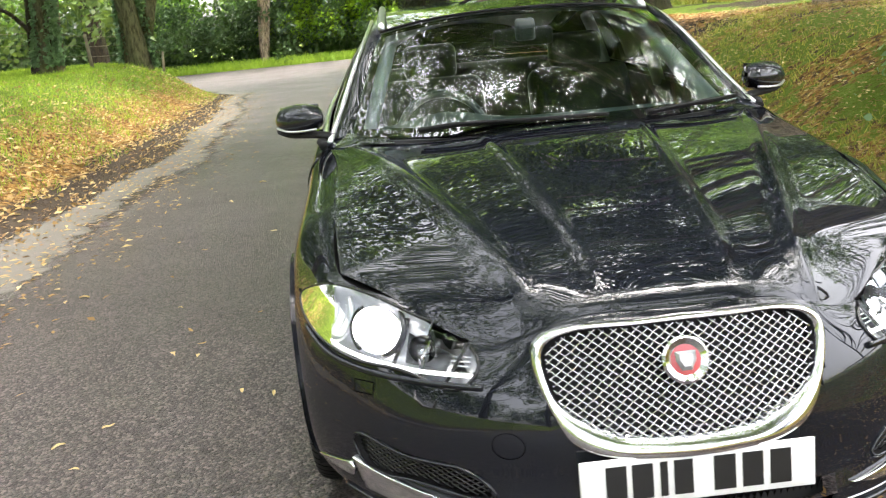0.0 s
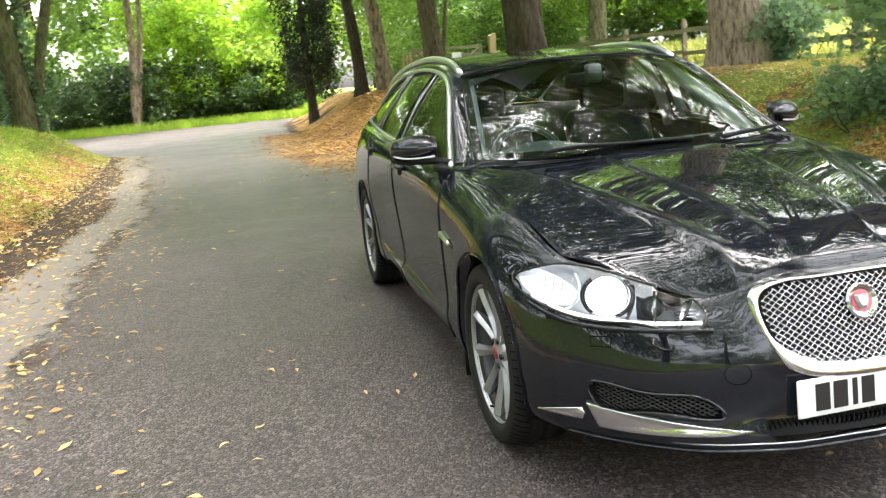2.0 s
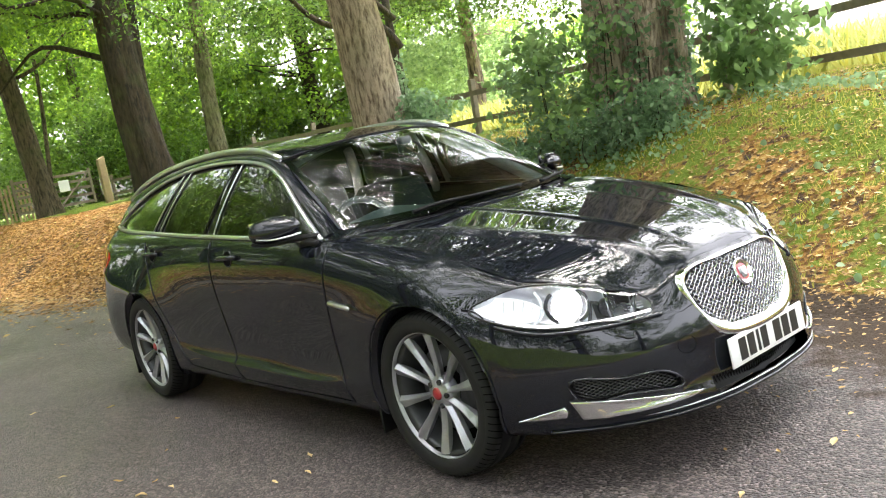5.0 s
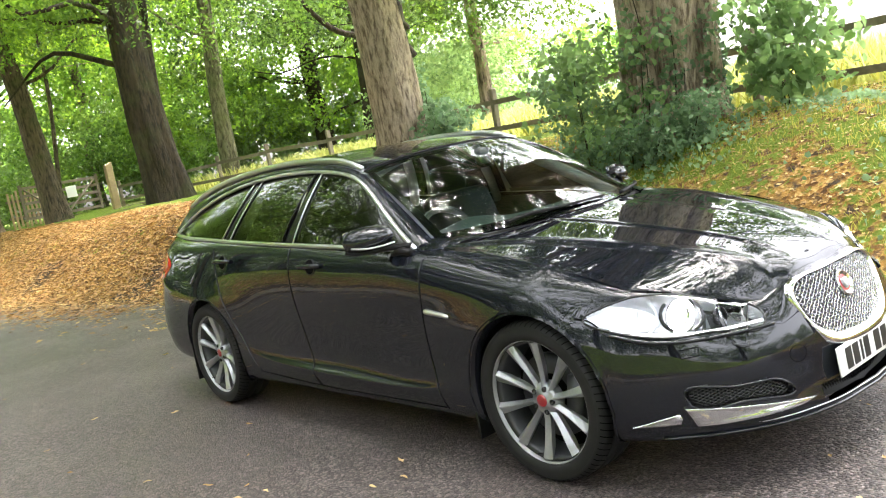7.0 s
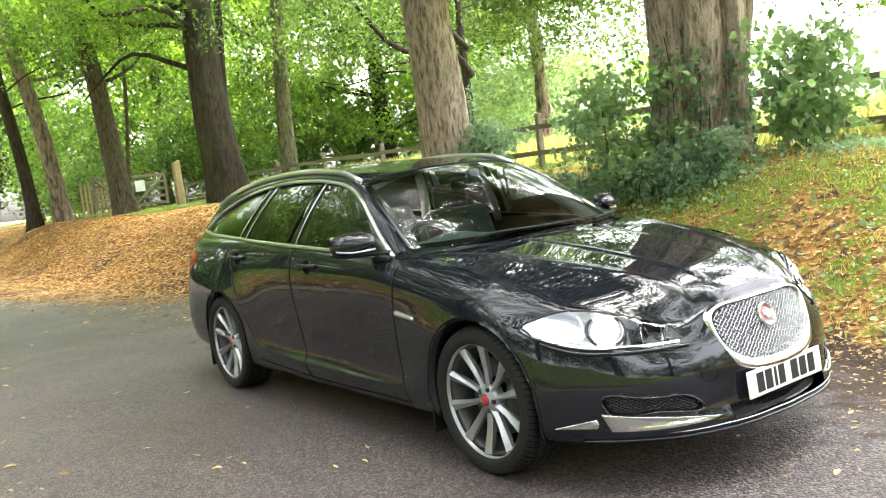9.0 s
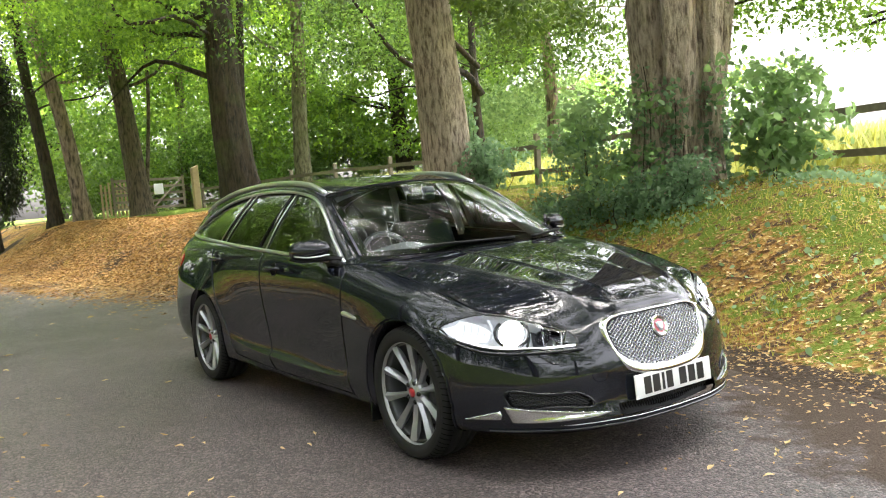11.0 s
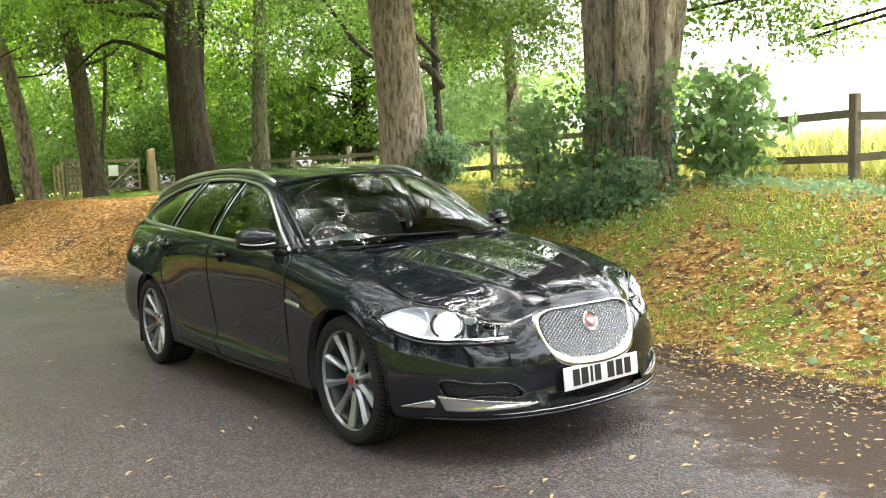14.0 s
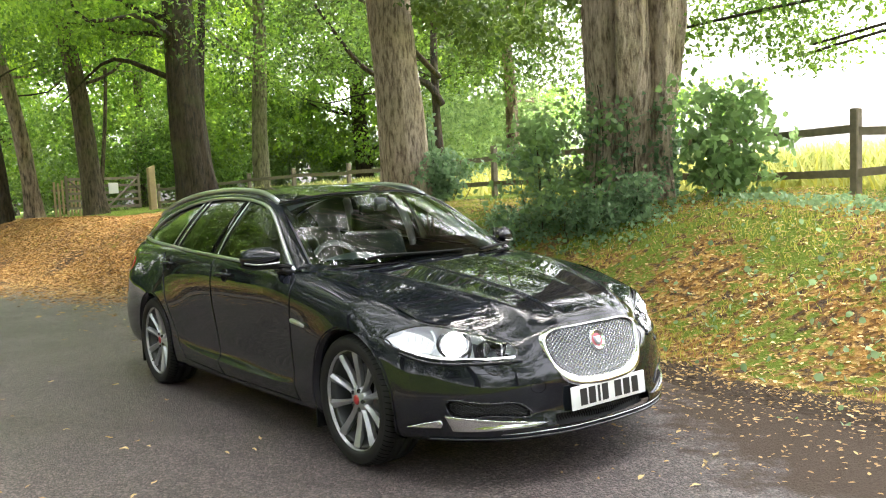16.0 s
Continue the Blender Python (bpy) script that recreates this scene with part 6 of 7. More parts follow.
def lower_front():
    bumper = PANELS["front_bumper"][0]
    # fog recess with black mesh, chrome blade below
    recess = both("fog_recess", CORNER.patch(FOG, 0, (1.0, 0.95, 0.6, 0.3), (-0.002, -0.03, -0.035, -0.035)), BLACK, label="black mesh recess")
    shapes = []
    c = FOG.mean(0)
    loop = c + (FOG - c) * 0.98
    for s in (-1, 1):
        for k in range(-14, 15):
            a = np.linspace(-0.2, 0.2, 61)
            pts = np.c_[a * 0.9 + k * 0.026 + c[0], c[1] + s * a * 0.42]
            ok = inside(loop, pts)
            if ok.sum() < 5:
                continue
            run = np.where(ok)[0]
            seg = pts[run[0]:run[-1] + 1:3]
            if len(seg) > 2:
                shapes.append(tube([CORNER.drop(h, v, -0.013) for h, v in seg], 0.0032, 4))
    both("fog_mesh", join(*shapes), GLOSSBLACK, parents=recess)
    edge = [CORNER.drop(h, v, 0.002) for h, v in FOG]
    both("fog_rim", tube(edge, 0.004, 6, closed=True), PAINT, parents=recess)
    blade = poly_loop([(0.225, 0.340), (0.12, 0.326), (-0.02, 0.312), (-0.15, 0.297), (-0.262, 0.284), (-0.20, 0.272), (-0.05, 0.265), (0.10, 0.263), (0.188, 0.266)], 90)
    v, f = CORNER.patch(blade, 0.0, (1.0, 0.985, 0.9, 0.5, 0.2), (0.001, 0.012, 0.0135, 0.010, 0.009))
    both("chrome_blade", (v, f), CHROME, label="chrome bumper blade")
    wink = poly_loop([(0.405, 0.281), (0.33, 0.300), (0.242, 0.318), (0.232, 0.300), (0.24, 0.280)], 50)
    both("bumper_facet", CORNER.patch(wink, 0.0, (1.0, 0.97, 0.5), (0.001, 0.008, 0.005)), CHROME, label="chrome end of the bumper blade")
    line = [CORNER.drop(h, v, 0.004) for h, v in ((0.30, 0.226), (0.15, 0.224), (0.0, 0.224), (-0.12, 0.225))] + [FRONT.drop(x, 0.228, 0.004) for x in (0.36, 0.25, 0.12, 0.0)]
    lip = curve3(line, 60)
    lip = np.concatenate([lip * (-1, 1, 1), lip[-2::-1]])
    mk("lip", *tube(lip, 0.008, 8, flat=0.8), PAINT, bumper, "painted front lip")
    trim = lip + np.array((0, 0, 0.020))
    mk("lip_trim", *tube(trim, 0.0024, 6), SATIN, bumper, "thin bright line above the front lip")
    # lower intake
    xs = np.linspace(-0.335, 0.335, 30)
    back = [FRONT.drop(abs(x), z, -0.05) * (math.copysign(1, x), 1, 1) for z in (0.245, 0.322) for x in xs]
    mk("lower_intake", back, grid_faces(2, 30), BLACK, bumper, "black lower intake")
    shapes = [tube([np.array((x, -0.875 + 0.3 * x * x, 0.246)), np.array((x + 0.03 * s, -0.875 + 0.3 * x * x, 0.32))], 0.003, 4) for x in np.linspace(-0.32, 0.3, 40) for s in (-1, 1)]
    mk("intake_mesh", *join(*shapes), GLOSSBLACK, bumper)


lower_front()


def make_wheel():
    """A ten-spoke alloy wheel, its face looking along -x."""
    # Barrel in dark alloy, with the shade behind the spokes in its colour.
    barrel = [(0.12, 0.250), (0.05, 0.236), (-0.02, 0.238), (-0.080, 0.244), (-0.094, 0.250), (-0.07, 0.236), (0.0, 0.226), (0.12, 0.228)]
    wheel = mk("wheel", *lathe(barrel, 72), DARKALLOY, car, "ten-spoke grey alloy wheel with red centre cap")
    mk("rim", *lathe([(-0.092, 0.252), (-0.104, 0.2585), (-0.1095, 0.2580), (-0.1105, 0.2560), (-0.1075, 0.2535), (-0.100, 0.2520)], 96), ALLOY, wheel, "grey turned rim edge")
    tyre = [(-0.098, 0.255), (-0.112, 0.2585), (-0.121, 0.268), (-0.126, 0.287), (-0.123, 0.306), (-0.1225, 0.308), (-0.1235, 0.310), (-0.119, 0.320), (-0.110, 0.3275), (-0.094, 0.334), (-0.06, 0.3385), (-0.058, 0.330), (-0.050, 0.330), (-0.048, 0.339), (-0.006, 0.340),
            (-0.004, 0.331), (0.004, 0.331), (0.006, 0.340), (0.048, 0.339), (0.050, 0.330), (0.058, 0.330), (0.06, 0.3385), (0.094, 0.334), (0.112, 0.322), (0.122, 0.29), (0.115, 0.25)]
    rubber = mk("tyre", *lathe(tyre, 96), RUBBER, wheel, "black road tyre")
    cuts = []
    for k in range(72):
        w = 2 * math.pi * k / 72
        rows = []
        for dx, r in ((-0.1205, 0.3195), (-0.110, 0.3288), (-0.094, 0.3352), (-0.064, 0.3392)):
            for dw in (-0.007, 0.007):
                ww = w + dw + (dx + 0.12) * 0.9
                rows.append((dx, r * math.cos(ww), r * math.sin(ww)))
        cuts.append((rows, grid_faces(4, 2)))
    mk("tread_groove", *join(*cuts), GAP, rubber)
    for k in range(10):
        w = 2 * math.pi * k / 10 + 0.16
        bend = 0.02 if k % 2 else -0.02
        vv = []
        for r, half, front, deep in ((0.035, 0.012, -0.082, -0.05), (0.085, 0.0125, -0.080, -0.044), (0.14, 0.0150, -0.086, -0.046), (0.20, 0.0200, -0.098, -0.056), (0.247, 0.0260, -0.106, -0.075)):
            a = w + bend * ((r - 0.04) / 0.2) ** 2
            d, t = np.array((0, math.cos(a), math.sin(a))), np.array((0, -math.sin(a), math.cos(a)))
            crest = half * 0.25
            for hx, dx in ((-half, front + 0.016), (crest - 0.002, front), (crest + 0.002, front), (half, front + 0.016), (half * 0.8, deep), (-half * 0.8, deep)):
                vv.append(d * r + t * hx + np.array((dx, 0, 0)))
        mk("spoke", vv, grid_faces(5, 6, True), ALLOY, wheel, smooth=False)
    mk("hub", *lathe([(-0.03, 0.072), (-0.066, 0.068), (-0.080, 0.056), (-0.083, 0.036), (-0.088, 0.032), (-0.088, 0.028)], 40), ALLOY, wheel)
    mk("centre_cap", *lathe([(-0.084, 0.026), (-0.090, 0.025), (-0.093, 0.019), (-0.094, 0.0001)], 32), RED, wheel, "red centre cap")
    for k in range(5):
        w = 2 * math.pi * k / 5 + 0.47
        v, f = lathe([(-0.060, 0.011), (-0.086, 0.011), (-0.088, 0.008), (-0.082, 0.007), (-0.082, 0.0001)], 12)
        v = np.array(v) + (0, 0.050 * math.cos(w), 0.050 * math.sin(w))
        mk("wheel_nut", v, f, GLOSSBLACK, wheel)
    mk("brake_disc", *lathe([(-0.010, 0.09), (-0.014, 0.175), (0.01, 0.176), (0.014, 0.09)], 48), DARKALLOY, wheel, "dull grey brake disc")
    # Flat black disc added for the shade deep behind the spokes.
    mk("dark_backing", *lathe([(0.03, 0.228), (0.03, 0.0001)], 32), GAP, wheel)
    v, f = box(-0.025, -0.14, 0.05, 0.06, 0.07, 0.17)
    mk("caliper", v, f, DARKALLOY, wheel)
    mk("valve", *tube([(-0.09, 0.0, -0.236), (-0.112, 0.0, -0.226)], 0.004, 6), BLACK, wheel)
    return wheel


wheel = make_wheel()
wheel.matrix_basis = pose(-0.785, 0, 0.338, 12, 0, 0)
copy_thing(wheel, pose(-0.795, 2.909, 0.338, 40, 0, 0))
copy_thing(wheel, pose(0.785, 0, 0.338, 25, 0, 180))
copy_thing(wheel, pose(0.795, 2.909, 0.338, 70, 0, 180))


def mirrors():
    for s in (-1, 1):
        def at(x, y, z):
            return np.array((x * s, y, z))
        # shell: rings across x
        rings = []
        prof = ((0.845, 0.030, 0.050), (0.86, 0.052, 0.078), (0.90, 0.068, 0.092), (0.95, 0.073, 0.094), (0.995, 0.066, 0.082), (1.025, 0.048, 0.058), (1.038, 0.020, 0.028))
        for i, (x, hz, hy) in enumerate(prof):
            for k in range(28):
                w = 2 * math.pi * k / 28
                cy, cz = 0.865 + (x - 0.85) * 0.42, 1.062 - (x - 0.85) * 0.06
                y = cy + (hy * (1.0 if math.cos(w) < 0 else 0.35)) * math.cos(w)
                z = cz - 0.008 + hz * math.sin(w) * (0.84 if math.sin(w) > 0 else 0.80)
                rings.append(at(x, y, z))
        n = len(prof)
        faces = grid_faces(n, 28, True) + [tuple(range(28)), tuple((n - 1) * 28 + k for k in range(28))]
        shell = mk("door_mirror", rings, faces, PAINT, car, "painted door mirror with grey lower strip")
        arm = [at(0.80, 0.74, 0.985), at(0.86, 0.80, 0.992), at(0.93, 0.86, 0.990), at(1.0, 0.92, 0.992), at(1.03, 0.95, 1.002)]
        mk("mirror_base", *tube(curve3(arm, 14), np.linspace(0.030, 0.016, 14), 10, flat=0.55), BLACK, shell)
        strip = [at(0.87, 0.775, 1.018), at(0.93, 0.800, 1.012), at(0.99, 0.845, 1.012), at(1.03, 0.90, 1.022)]
        mk("mirror_strip", *tube(curve3(strip, 14), 0.0065, 8, flat=0.7), SATIN, shell, "grey indicator strip")
        gl = [at(x, 0.895 + (x - 0.85) * 0.42, z) for x, z in ((0.86, 1.02), (0.86, 1.105), (1.02, 1.095), (1.02, 1.01))]
        mk("mirror_glass", gl, [(0, 1, 2, 3)], CHROME, shell, "mirror glass", smooth=False)
        foot = [at(0.845, 0.70, 0.975), at(0.842, 0.76, 0.965), at(0.838, 0.70, 0.935), at(0.84, 0.80, 0.94)]
        mk("mirror_foot", *tube(curve3([at(0.835, 0.70, 0.955), at(0.85, 0.76, 0.968), at(0.85, 0.82, 0.955)], 8), 0.024, 8, flat=0.8), BLACK, shell)


mirrors()


def fittings():
    # handles in dished cups
    for i, (y, z, door) in enumerate(((1.52, 0.912, "front_door"), (2.56, 0.948, "rear_door"))):
        loop = np.c_[y + 0.046 * np.cos(np.linspace(0, 2 * math.pi, 28, endpoint=False)), z + 0.040 * np.sin(np.linspace(0, 2 * math.pi, 28, endpoint=False))]
        cups = both("handle_cup", SIDE.patch(loop, 0.0, (1.0, 0.8, 0.4), (0.0025, 0.003, 0.003)), GAP, parents=PANELS[door])
        both("cup_rim", tube([SIDE.drop(h, w, 0.001) for h, w in loop], 0.004, 6, closed=True), PAINT, parents=PANELS[door])
        bar = [SIDE.drop(y + d, z + 0.004, l) for d, l in ((-0.105, 0.004), (-0.08, 0.024), (0.0, 0.030), (0.075, 0.024), (0.095, 0.004))]
        both("door_handle", tube(curve3(bar, 16), 0.012, 8, flat=1.1), PAINT, parents=PANELS[door], label="body coloured pull handle")
    # side vents
    loop = round_loop([(0.607, 0.712), (0.606, 0.696), (0.585, 0.690), (0.48, 0.679), (0.385, 0.670), (0.368, 0.675), (0.376, 0.686), (0.48, 0.697), (0.58, 0.708)], 40)
    v, f = SIDE.patch(loop, 0.0, (1.0, 0.9, 0.5), (0.001, 0.004, 0.005))
    vents = both("side_vent", (v, f), GLOSSBLACK, label="slim chrome wing vent", parents=PANELS["front_wing"])
    bar = curve3([SIDE.drop(h, w, 0.005) for h, w in ((0.595, 0.703), (0.50, 0.692), (0.43, 0.684))], 16)
    both("vent_blade", tube(bar, np.r_[0.010, np.linspace(0.014, 0.010, 14), 0.006], 10), SATIN, parents=vents)
    # wipers and scuttle
    pts = [(x, 0.338 + 0.30 * abs(x / 0.75) ** 2.2, 0.984 - 0.012 * abs(x / 0.75) ** 2) for x in np.linspace(-0.69, 0.69, 31)]
    low = [(x, y - 0.04, z - 0.022) for x, y, z in pts]
    mk("scuttle", pts + low, grid_faces(2, 31), BLACK, car, "black scuttle panel")
    for name, line in (("wiper", [(-0.49, 0.42, 1.015), (-0.40, 0.40, 1.026), (-0.20, 0.375, 1.026), (0.02, 0.365, 1.022), (0.16, 0.37, 1.020)]),
                       ("wiper", [(0.30, 0.37, 1.010), (0.42, 0.405, 1.018), (0.58, 0.485, 1.020), (0.70, 0.58, 1.018)])):
        w = mk(name, *tube(curve3(line, 20), np.r_[np.linspace(0.013, 0.009, 10), np.linspace(0.009, 0.006, 10)], 6, flat=0.7), BLACK, car, "black wiper arm with blade")
        b = np.array(line) + (0.01, 0.016, -0.006)
        mk("blade", *tube(curve3(b, 16), 0.007, 5), BLACK, w)
    # rear lamps
    loop = round_loop([(3.80, 1.02), (3.55, 0.99), (3.46, 0.94), (3.55, 0.87), (3.85, 0.85)], 36)
    both("rear_light", SIDE.patch(np.clip(loop, (0, 0), (3.80, 2)), 0.0, (1.0, 0.9, 0.5), (0.001, 0.006, 0.008)), REDLENS, label="red wraparound rear light")
    # mud flaps and floor pan
    for y in (0.385, 3.29):
        both("mud_flap", box(0.83, y, 0.26, 0.14, 0.012, 0.26), BLACK, label="black mud flap", smooth=False)
    mk("floor_pan", *box(0, 1.6, 0.23, 1.16, 4.6, 0.06), BLACK, car, smooth=False)
    mk("floor_pan", *box(0, 1.45, 0.235, 1.6, 1.9, 0.07), BLACK, car, smooth=False)


fittings()


def cabin():
    """Seats, dashboard, wheel and trim seen through the glass."""
    for x in (-0.36, 0.36):
        bm = soft_box(0.50, 0.16, 0.62, 0.06, 3)
        bmesh.ops.rotate(bm, verts=bm.verts, cent=(0, 0, 0), matrix=Euler((radians(-22), 0, 0)).to_matrix())
        bmesh.ops.translate(bm, verts=bm.verts, vec=(x, 1.62, 0.82))
        seat = part("front_seat", bm, LEATHER, car, "dark leather front seat")
        bm = soft_box(0.50, 0.50, 0.16, 0.05, 3)
        bmesh.ops.translate(bm, verts=bm.verts, vec=(x, 1.32, 0.54))
        part("cushion", bm, LEATHER, seat)
        bm = soft_box(0.26, 0.10, 0.17, 0.04, 3)
        bmesh.ops.translate(bm, verts=bm.verts, vec=(x, 1.76, 1.19))
        part("headrest", bm, LEATHER, seat)
    bm = soft_box(1.25, 0.18, 0.60, 0.06, 3)
    bmesh.ops.rotate(bm, verts=bm.verts, cent=(0, 0, 0), matrix=Euler((radians(-18), 0, 0)).to_matrix())
    bmesh.ops.translate(bm, verts=bm.verts, vec=(0, 2.60, 0.84))
    part("rear_bench", bm, LEATHER, car, "dark leather rear bench")
    # dashboard
    rows = []
    for t, y, z in ((0, 0.36, 0.955), (1, 0.55, 0.985), (2, 0.75, 0.995), (3, 0.86, 0.95), (4, 0.88, 0.70), (5, 0.80, 0.45)):
        for x in np.linspace(-0.72, 0.72, 21):
            rows.append((x, y + 0.17 * abs(x / 0.72) ** 2.2, z - 0.015 * abs(x / 0.72) ** 2 + (0.045 * math.exp(-((x + 0.37) / 0.17) ** 2) if t in (2, 3) else 0)))
    mk("dashboard", rows, grid_faces(6, 21), DASH, car, "dark grey dashboard")
    c = np.array((-0.37, 0.96, 0.925))
    up, rt = np.array((0, 0.42, 0.907)), np.array((1, 0, 0))
    ring = [c + 0.178 * (math.cos(w) * rt + math.sin(w) * up) for w in np.linspace(0, 2 * math.pi, 40, endpoint=False)]
    sw = mk("steering_wheel", *tube(ring, 0.016, 8, closed=True), WHEELGRIP, car, "dark grey leather steering wheel")
    ring2 = [c + 0.180 * (math.cos(w) * rt + math.sin(w) * up) + np.array((0, -0.012, 0.012)) for w in np.linspace(0.5, 2.6, 20)]
    mk("inlay", *tube(ring2, 0.006, 6), DASH, sw)
    mk("spoke", *tube([c - 0.18 * rt, c, c + 0.18 * rt], 0.022, 6, flat=0.5), LEATHER, sw)
    mk("airbag_cover", *tube([c + (0, -0.02, -0.01), c + (0, 0.03, -0.01)], 0.07, 16), LEATHER, sw)
    bm = soft_box(0.25, 0.035, 0.075, 0.015, 2)
    bmesh.ops.translate(bm, verts=bm.verts, vec=(0.0, 1.08, 1.285))
    rm = part("rear_view_mirror", bm, BLACK, car, "black rear view mirror")
    bm = soft_box(0.08, 0.05, 0.09, 0.015, 2)
    bmesh.ops.translate(bm, verts=bm.verts, vec=(0.0, 1.02, 1.315))
    part("mirror_mount", bm, DASH, rm)
    # pale pillar trims and headlining
    e = curve3(ROOF_EDGE[:4], 14) * (0.93, 1, 0.985) + (0, 0.05, -0.014)
    both("pillar_trim", tube(e, 0.036, 8), TRIM, label="pale grey pillar trim")
    both("pillar_trim", tube(curve3([(0.80, 1.80, 0.98), (0.74, 1.78, 1.15), (0.62, 1.74, 1.33), (0.57, 1.72, 1.38)], 10), 0.032, 6), TRIM)
    both("pillar_trim", tube(curve3([(0.74, 2.62, 1.02), (0.66, 2.5, 1.2), (0.58, 2.42, 1.35)], 10), 0.035, 6), TRIM)
    verts = []
    for y in np.linspace(1.24, 3.7, 14):
        for u in np.linspace(-1, 1, 13):
            zc = np.interp(y, [q[1] for q in ROOF_MID], [q[2] for q in ROOF_MID])
            ze = np.interp(y, [q[1] for q in ROOF_EDGE], [q[2] for q in ROOF_EDGE])
            xe = np.interp(y, [q[1] for q in ROOF_EDGE], [q[0] for q in ROOF_EDGE])
            verts.append((u * (xe - 0.02), y, zc + (ze - zc) * abs(u) ** 2.6 - 0.03))
    mk("headlining", verts, grid_faces(14, 13), TRIM, car, "pale grey headlining")
    for s in (-1, 1):
        v = [(s * 0.80, y, z) for z in (0.3, 0.97) for y in np.linspace(0.7, 3.6, 12)]
        v = [(x * (1 - 0.06 * max(0, y - 2.6)), y, z + (0.03 * (y - 0.7) if z > 0.5 else 0)) for x, y, z in v]
        mk("door_card", v, grid_faces(2, 12), DASH, car, smooth=False)
    mk("boot_floor", *box(0, 3.2, 0.80, 1.3, 1.0, 0.04), DASH, car, smooth=False)


cabin()


# ---- fallen leaves and grass ----
def litter(name, label, n, place, size, mat, seed, tilt=0.45, shape=0.5, fine=False):
    """Fallen leaves lying on the ground."""
    r = np.random.default_rng(seed)
    xy = place(r, n)
    n = len(xy)
    z = height(xy[:, 0], xy[:, 1])
    on = z < -0.01
    z = np.where(on, 0.004, z + 0.012)
    nrm = np.c_[r.normal(size=(n, 2)) * tilt, np.ones(n)]
    nrm[on] = np.c_[r.normal(size=(on.sum(), 2)) * 0.12, np.ones(on.sum())] if on.any() else nrm[on]
    nrm /= np.linalg.norm(nrm, axis=1)[:, None]
    a = r.uniform(0, 6.283, n)
    d = np.c_[np.cos(a), np.sin(a), np.zeros(n)]
    d -= (d * nrm).sum(1)[:, None] * nrm
    s = np.cross(nrm, d)
    ln = (size * r.uniform(0.55, 1.4, n))[:, None]
    w = ln * shape * 0.5 * r.uniform(0.6, 1.2, (n, 1))
    c = np.c_[xy, z] + nrm * 0.006
    curl = nrm * ln * r.uniform(0.02, 0.22, (n, 1))
    if fine:
        v, loops = blades(c - d * ln * 0.5 + curl * 0.3, d, s, nrm, ln, w, True, 0.09, 0.03)
        return tagged(new(name, raw_quads(name, v, mat, loops)), label, "leaves", kind="stuff")
    v = np.empty((n, 4, 3))
    v[:, 0] = c - d * ln * 0.5 + curl * 0.3
    v[:, 1] = c + s * w + curl
    v[:, 2] = c + d * ln * 0.5 + curl * 0.2
    v[:, 3] = c - s * w + curl * 0.6
    return tagged(new(name, raw_quads(name, v.reshape(-1, 3), mat)), label, "leaves", kind="stuff")


def on_right_bank(r, n):
    y = np.where(r.uniform(0, 1, n) < 0.08, r.uniform(-13, -5.5, n), r.uniform(0, 1, n) ** 1.5 * 27 - 6.5)
    d = r.uniform(-0.12, 4.2, n) + r.normal(size=n) * 0.1
    return np.c_[foot_right(y) + d, y]


def on_left_bank(r, n):
    y = np.where(r.uniform(0, 1, n) < 0.12, r.uniform(-12, 3, n), r.uniform(0, 1, n) ** 1.3 * 21 + 1.5)
    d = np.abs(r.normal(size=n)) * 1.0 + np.where(r.uniform(0, 1, n) < 0.2, -0.35, 0.2)
    return np.c_[foot_left(y) - d, y]


def in_gutter(r, n):
    y = np.where(r.uniform(0, 1, n) < 0.15, r.uniform(-12, 0, n), r.uniform(0, 1, n) ** 1.4 * 23 - 1)
    return np.c_[edge_left(y) + r.normal(size=n) * 0.38 + 0.02, y]


def on_mound(r, n):
    y = r.uniform(9, 27, n)
    return np.c_[foot_right(y) + r.uniform(-1.0, 3.6, n) + 0.2 * r.normal(size=n), y]


def by_the_nose(r, n):
    y = np.where(r.uniform(0, 1, n) < 0.12, r.uniform(-12, -5, n), r.uniform(-5.5, 2.5, n))
    return np.c_[foot_right(y) - np.abs(r.normal(size=n)) * 0.75 + 0.15, y]


def far_edge(r, n):
    y = r.uniform(6, 24, n)
    return np.c_[edge_right(y) - np.abs(r.normal(size=n)) * 0.75 + 0.3, y]


litter("leaf_litter", "brown and orange fallen leaves over the fenced bank", 33000, on_right_bank, 0.037, LEAF_DEAD, 1, 0.28, fine=True)
litter("leaf_litter", "pale yellow fallen leaves over the fenced bank", 9500, on_right_bank, 0.040, LEAF_YELLOW, 2, 0.28, fine=True)
litter("leaf_litter", "rusty orange fallen leaves over the mound", 26000, on_mound, 0.085, LEAF_RUST, 3, 0.3)
litter("leaf_litter", "brown fallen leaves over the grassy bank", 6500, on_left_bank, 0.075, LEAF_DEAD, 4)
litter("leaf_litter", "pale yellow fallen leaves over the grassy bank", 2600, on_left_bank, 0.08, LEAF_YELLOW, 14)
litter("leaf_litter", "pale leaves gathered along the gutter", 600, in_gutter, 0.065, LEAF_YELLOW, 5)
litter("leaf_litter", "brown leaf scraps along the gutter", 3500, in_gutter, 0.05, LEAF_DEAD, 25)
litter("leaf_litter", "leaves on the bare soil beside the tarmac", 130, by_the_nose, 0.047, LEAF_YELLOW, 6, fine=True)
litter("leaf_litter", "brown leaf scraps on the bare soil", 3600, by_the_nose, 0.028, LEAF_DEAD, 7, fine=True)
litter("leaf_litter", "leaves along the far tarmac edge", 3000, far_edge, 0.08, LEAF_DEAD, 8)
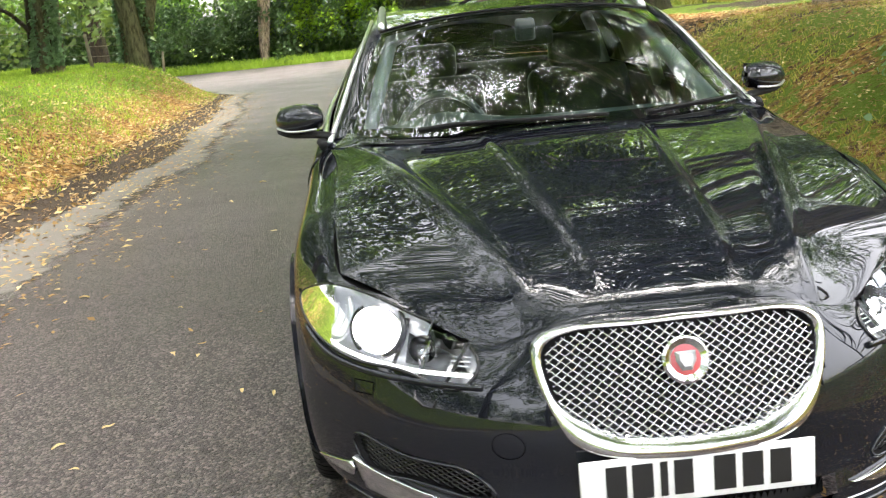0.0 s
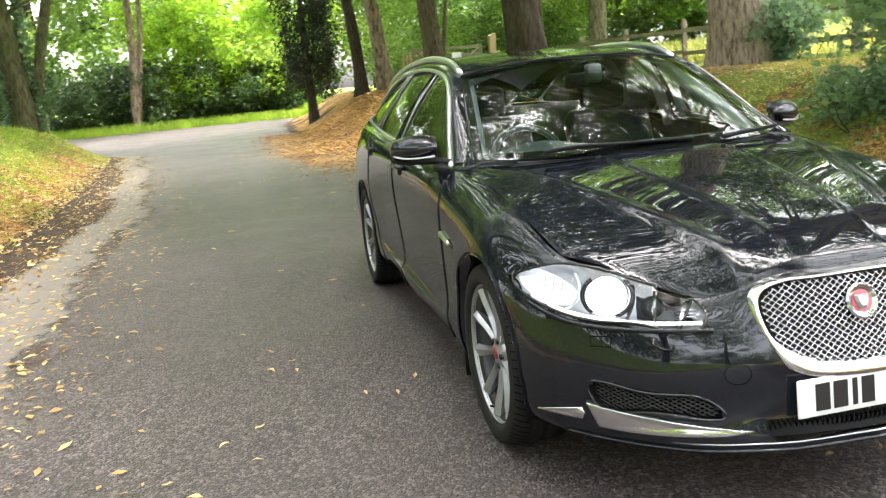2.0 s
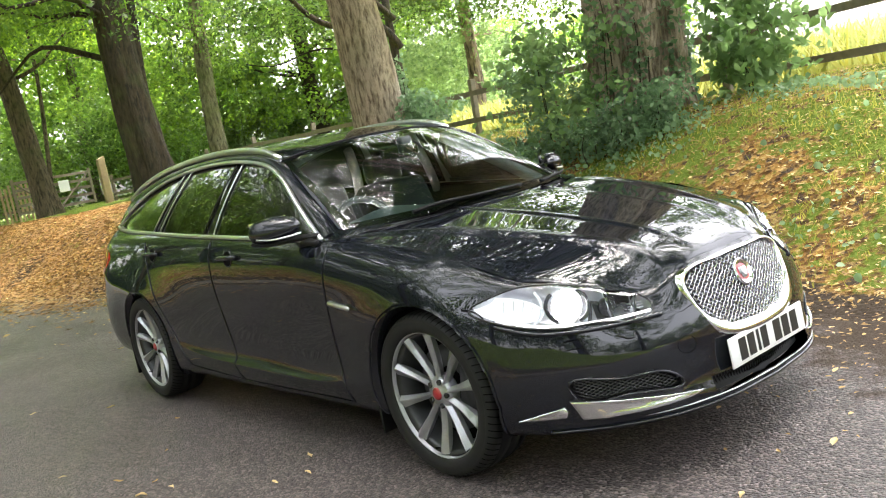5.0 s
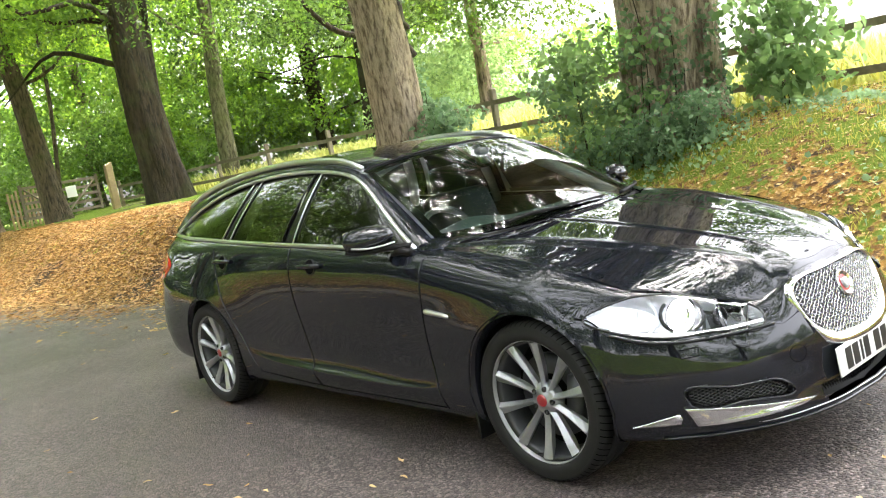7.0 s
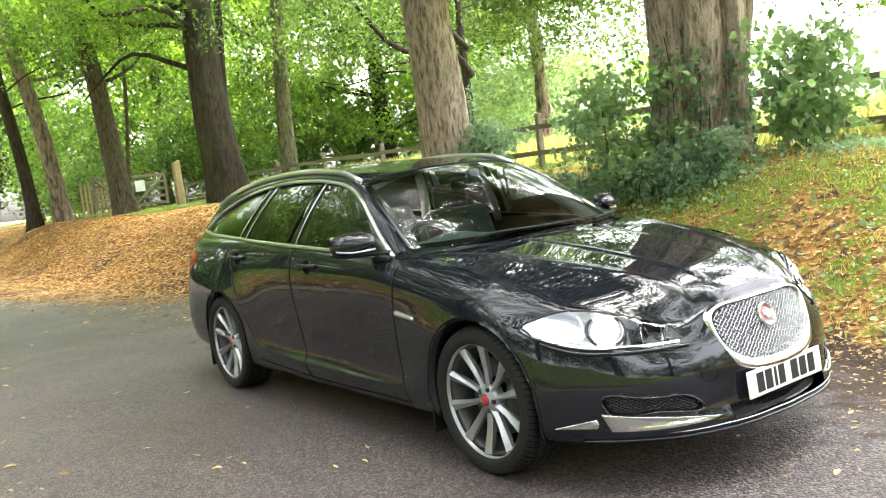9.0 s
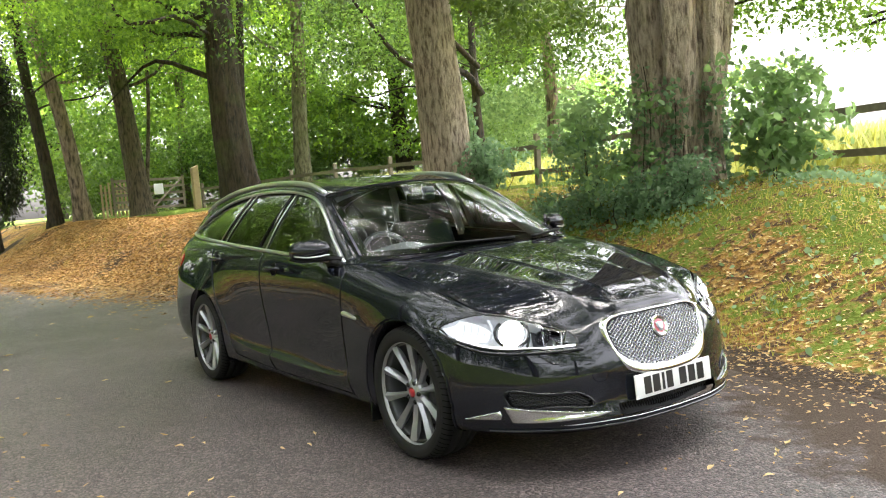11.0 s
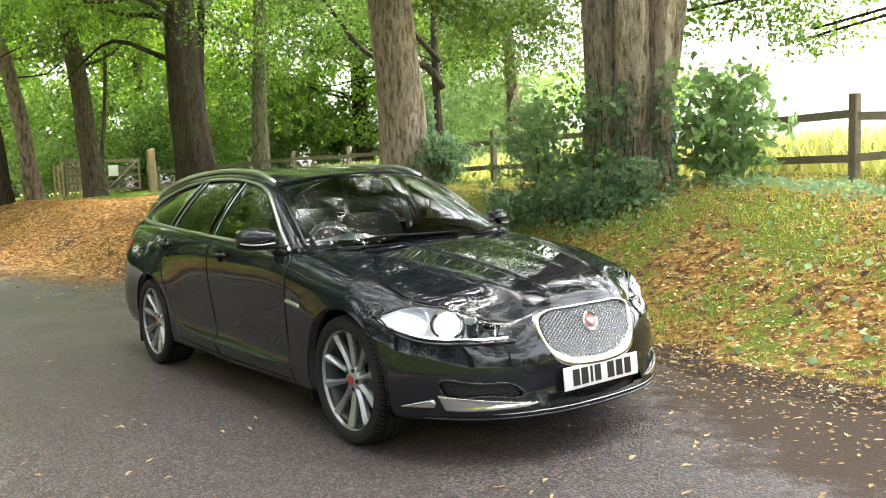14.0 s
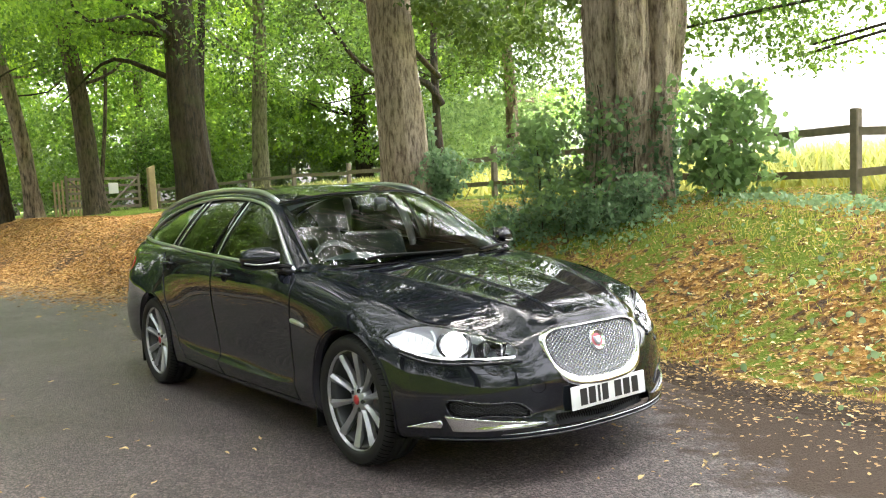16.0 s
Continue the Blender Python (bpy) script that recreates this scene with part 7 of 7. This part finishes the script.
litter("leaf_litter", "pale leaves along the far tarmac edge", 350, far_edge, 0.08, LEAF_YELLOW, 9)


def grass(name, label, n, place, tall, mat, seed, keep=None):
    """Grass blades standing on the ground."""
    r = np.random.default_rng(seed)
    xy = place(r, n)
    if keep is not None:
        xy = xy[keep(xy[:, 0], xy[:, 1]) > r.uniform(-0.35, 0.35, len(xy))]
    n = len(xy)
    b = np.c_[xy, height(xy[:, 0], xy[:, 1]) - 0.01]
    a = r.uniform(0, 6.283, n)
    s = np.c_[np.cos(a), np.sin(a), np.zeros(n)]
    lean = np.c_[r.normal(size=(n, 2)) * 0.5, np.ones(n)]
    h = (tall * r.uniform(0.4, 1.3, n))[:, None]
    w = h * 0.05 + 0.002
    v = np.empty((n, 4, 3))
    v[:, 0] = b - s * w
    v[:, 1] = b + s * w
    tip = b + lean * h
    v[:, 2] = tip + s * w * 0.15
    v[:, 3] = tip - s * w * 0.15
    return tagged(new(name, raw_quads(name, v.reshape(-1, 3), mat)), label, "grass", kind="stuff")


def left_top(r, n):
    y = np.where(r.uniform(0, 1, n) < 0.2, r.uniform(-12, 0, n), r.uniform(0, 1, n) ** 1.2 * 25 - 1)
    return np.c_[foot_left(y) - r.uniform(0.2, 5.5, n), y]


def right_top(r, n):
    y = np.where(r.uniform(0, 1, n) < 0.12, r.uniform(-13, -5, n), r.uniform(0, 1, n) ** 1.3 * 16 - 6)
    return np.c_[foot_right(y) + r.uniform(0.15, 4.5, n), y]


def field(r, n):
    y = r.uniform(-9, 24, n)
    return np.c_[np.interp(y, (-9, 0, 3, 8, 24), (5.2, 6.0, 6.6, 7.4, 8.2)) + r.uniform(0, 9, n) ** 1.2, y]


def verge(r, n):
    x = r.uniform(-24, 3, n)
    return np.c_[x, far_verge(x) + r.uniform(-0.3, 4, n)]


grass("grass", "bright green grass on the grassy bank", 62000, left_top, 0.085, LUSH, 11, lambda x, y: 1.3 * wave(x, y, 2.2, 9) + 0.85 * smooth((foot_left(y) - x - 0.5) / 1.1) - 0.12)
grass("grass", "patchy green grass on the fenced bank", 72000, right_top, 0.052, GRASS, 12, lambda x, y: 1.4 * wave(x, y, 2.0, 10) + 0.1)
grass("field_grass", "pale tall field grass beyond the fence", 26000, field, 0.42, STRAW, 13)
grass("field_grass", "green tall field grass beyond the fence", 18000, field, 0.35, GRASS, 15)
grass("grass", "lush green grass on the far verge", 20000, verge, 0.45, LUSH, 14)


def ground_ivy(label, n, x0, y0, x1, y1, wide, seed):
    r = np.random.default_rng(seed)
    t = r.uniform(0, 1, n)
    xy = np.c_[x0 + (x1 - x0) * t, y0 + (y1 - y0) * t] + r.normal(size=(n, 2)) * wide
    p = np.c_[xy, height(xy[:, 0], xy[:, 1]) + r.uniform(0.01, 0.09, n)]
    return tagged(new("ground_ivy", leaf_mesh("ground_ivy", p, 0.05, LEAF_IVY, seed=seed, shape=0.85, fine=True)), label, "ivy", kind="stuff")


ground_ivy("low ivy spreading below the fence", 1700, 4.7, 1.6, 4.2, -4.5, 0.15, 21)
ground_ivy("low ivy at the foot of the lime tree", 1300, 3.9, 4.4, 4.1, 2.0, 0.25, 22)
ground_ivy("scattered ivy among the fallen leaves", 500, 3.2, 0.8, 3.0, -3.0, 0.7, 23)


def road_leaves():
    """Single leaves on the tarmac, each its own thing on one of four meshes."""
    r = np.random.default_rng(40)
    kinds = []
    for k in range(4):
        verts, n = [], 7
        for i in range(n):
            t = i / (n - 1)
            w = 0.22 * math.sin(math.pi * min(1, t * 1.05)) ** 0.8 * (1 - 0.35 * t)
            lift = 0.10 * math.sin(math.pi * t + k) ** 2 + 0.02
            for s in (-1, 0, 1):
                verts.append((t - 0.5, s * w * (1 + 0.15 * math.sin(5 * t + k)), lift + abs(s) * (0.06 + 0.05 * (k % 2))))
        kinds.append(mesh_of("fallen_leaf", verts, grid_faces(n, 3), LEAF_YELLOW if k != 2 else LEAF_DEAD))
    spots = [(-1.04, 0.83), (-1.29, 0.71), (-2.72, 0.82), (-1.18, 3.13), (-0.05, -1.15), (-1.75, -0.55), (-2.1, 0.1), (-0.75, -1.0), (-0.55, -1.08), (-0.2, -1.02), (0.45, -1.2)]
    for _ in range(105):
        y = r.uniform(0, 1) ** 1.3 * 15 - 2.0
        x = r.uniform(float(edge_left(y)) + 0.2, float(edge_right(y)) - 0.1)
        if -1.0 < x < 1.0 and -0.9 < y < 4.1:
            continue
        spots.append((x, y))
    for i, (x, y) in enumerate(spots):
        ob = new("fallen_leaf", kinds[int(r.integers(0, 4))])
        s = r.uniform(0.032, 0.068)
        ob.matrix_world = pose(x, y, 0.002, r.uniform(-5, 5), r.uniform(-5, 5), r.uniform(0, 360)) @ Matrix.Scale(s, 4)
        tagged(ob, "curled pale yellow leaf lying on the tarmac", "leaf", "leaves on the lane")


road_leaves()
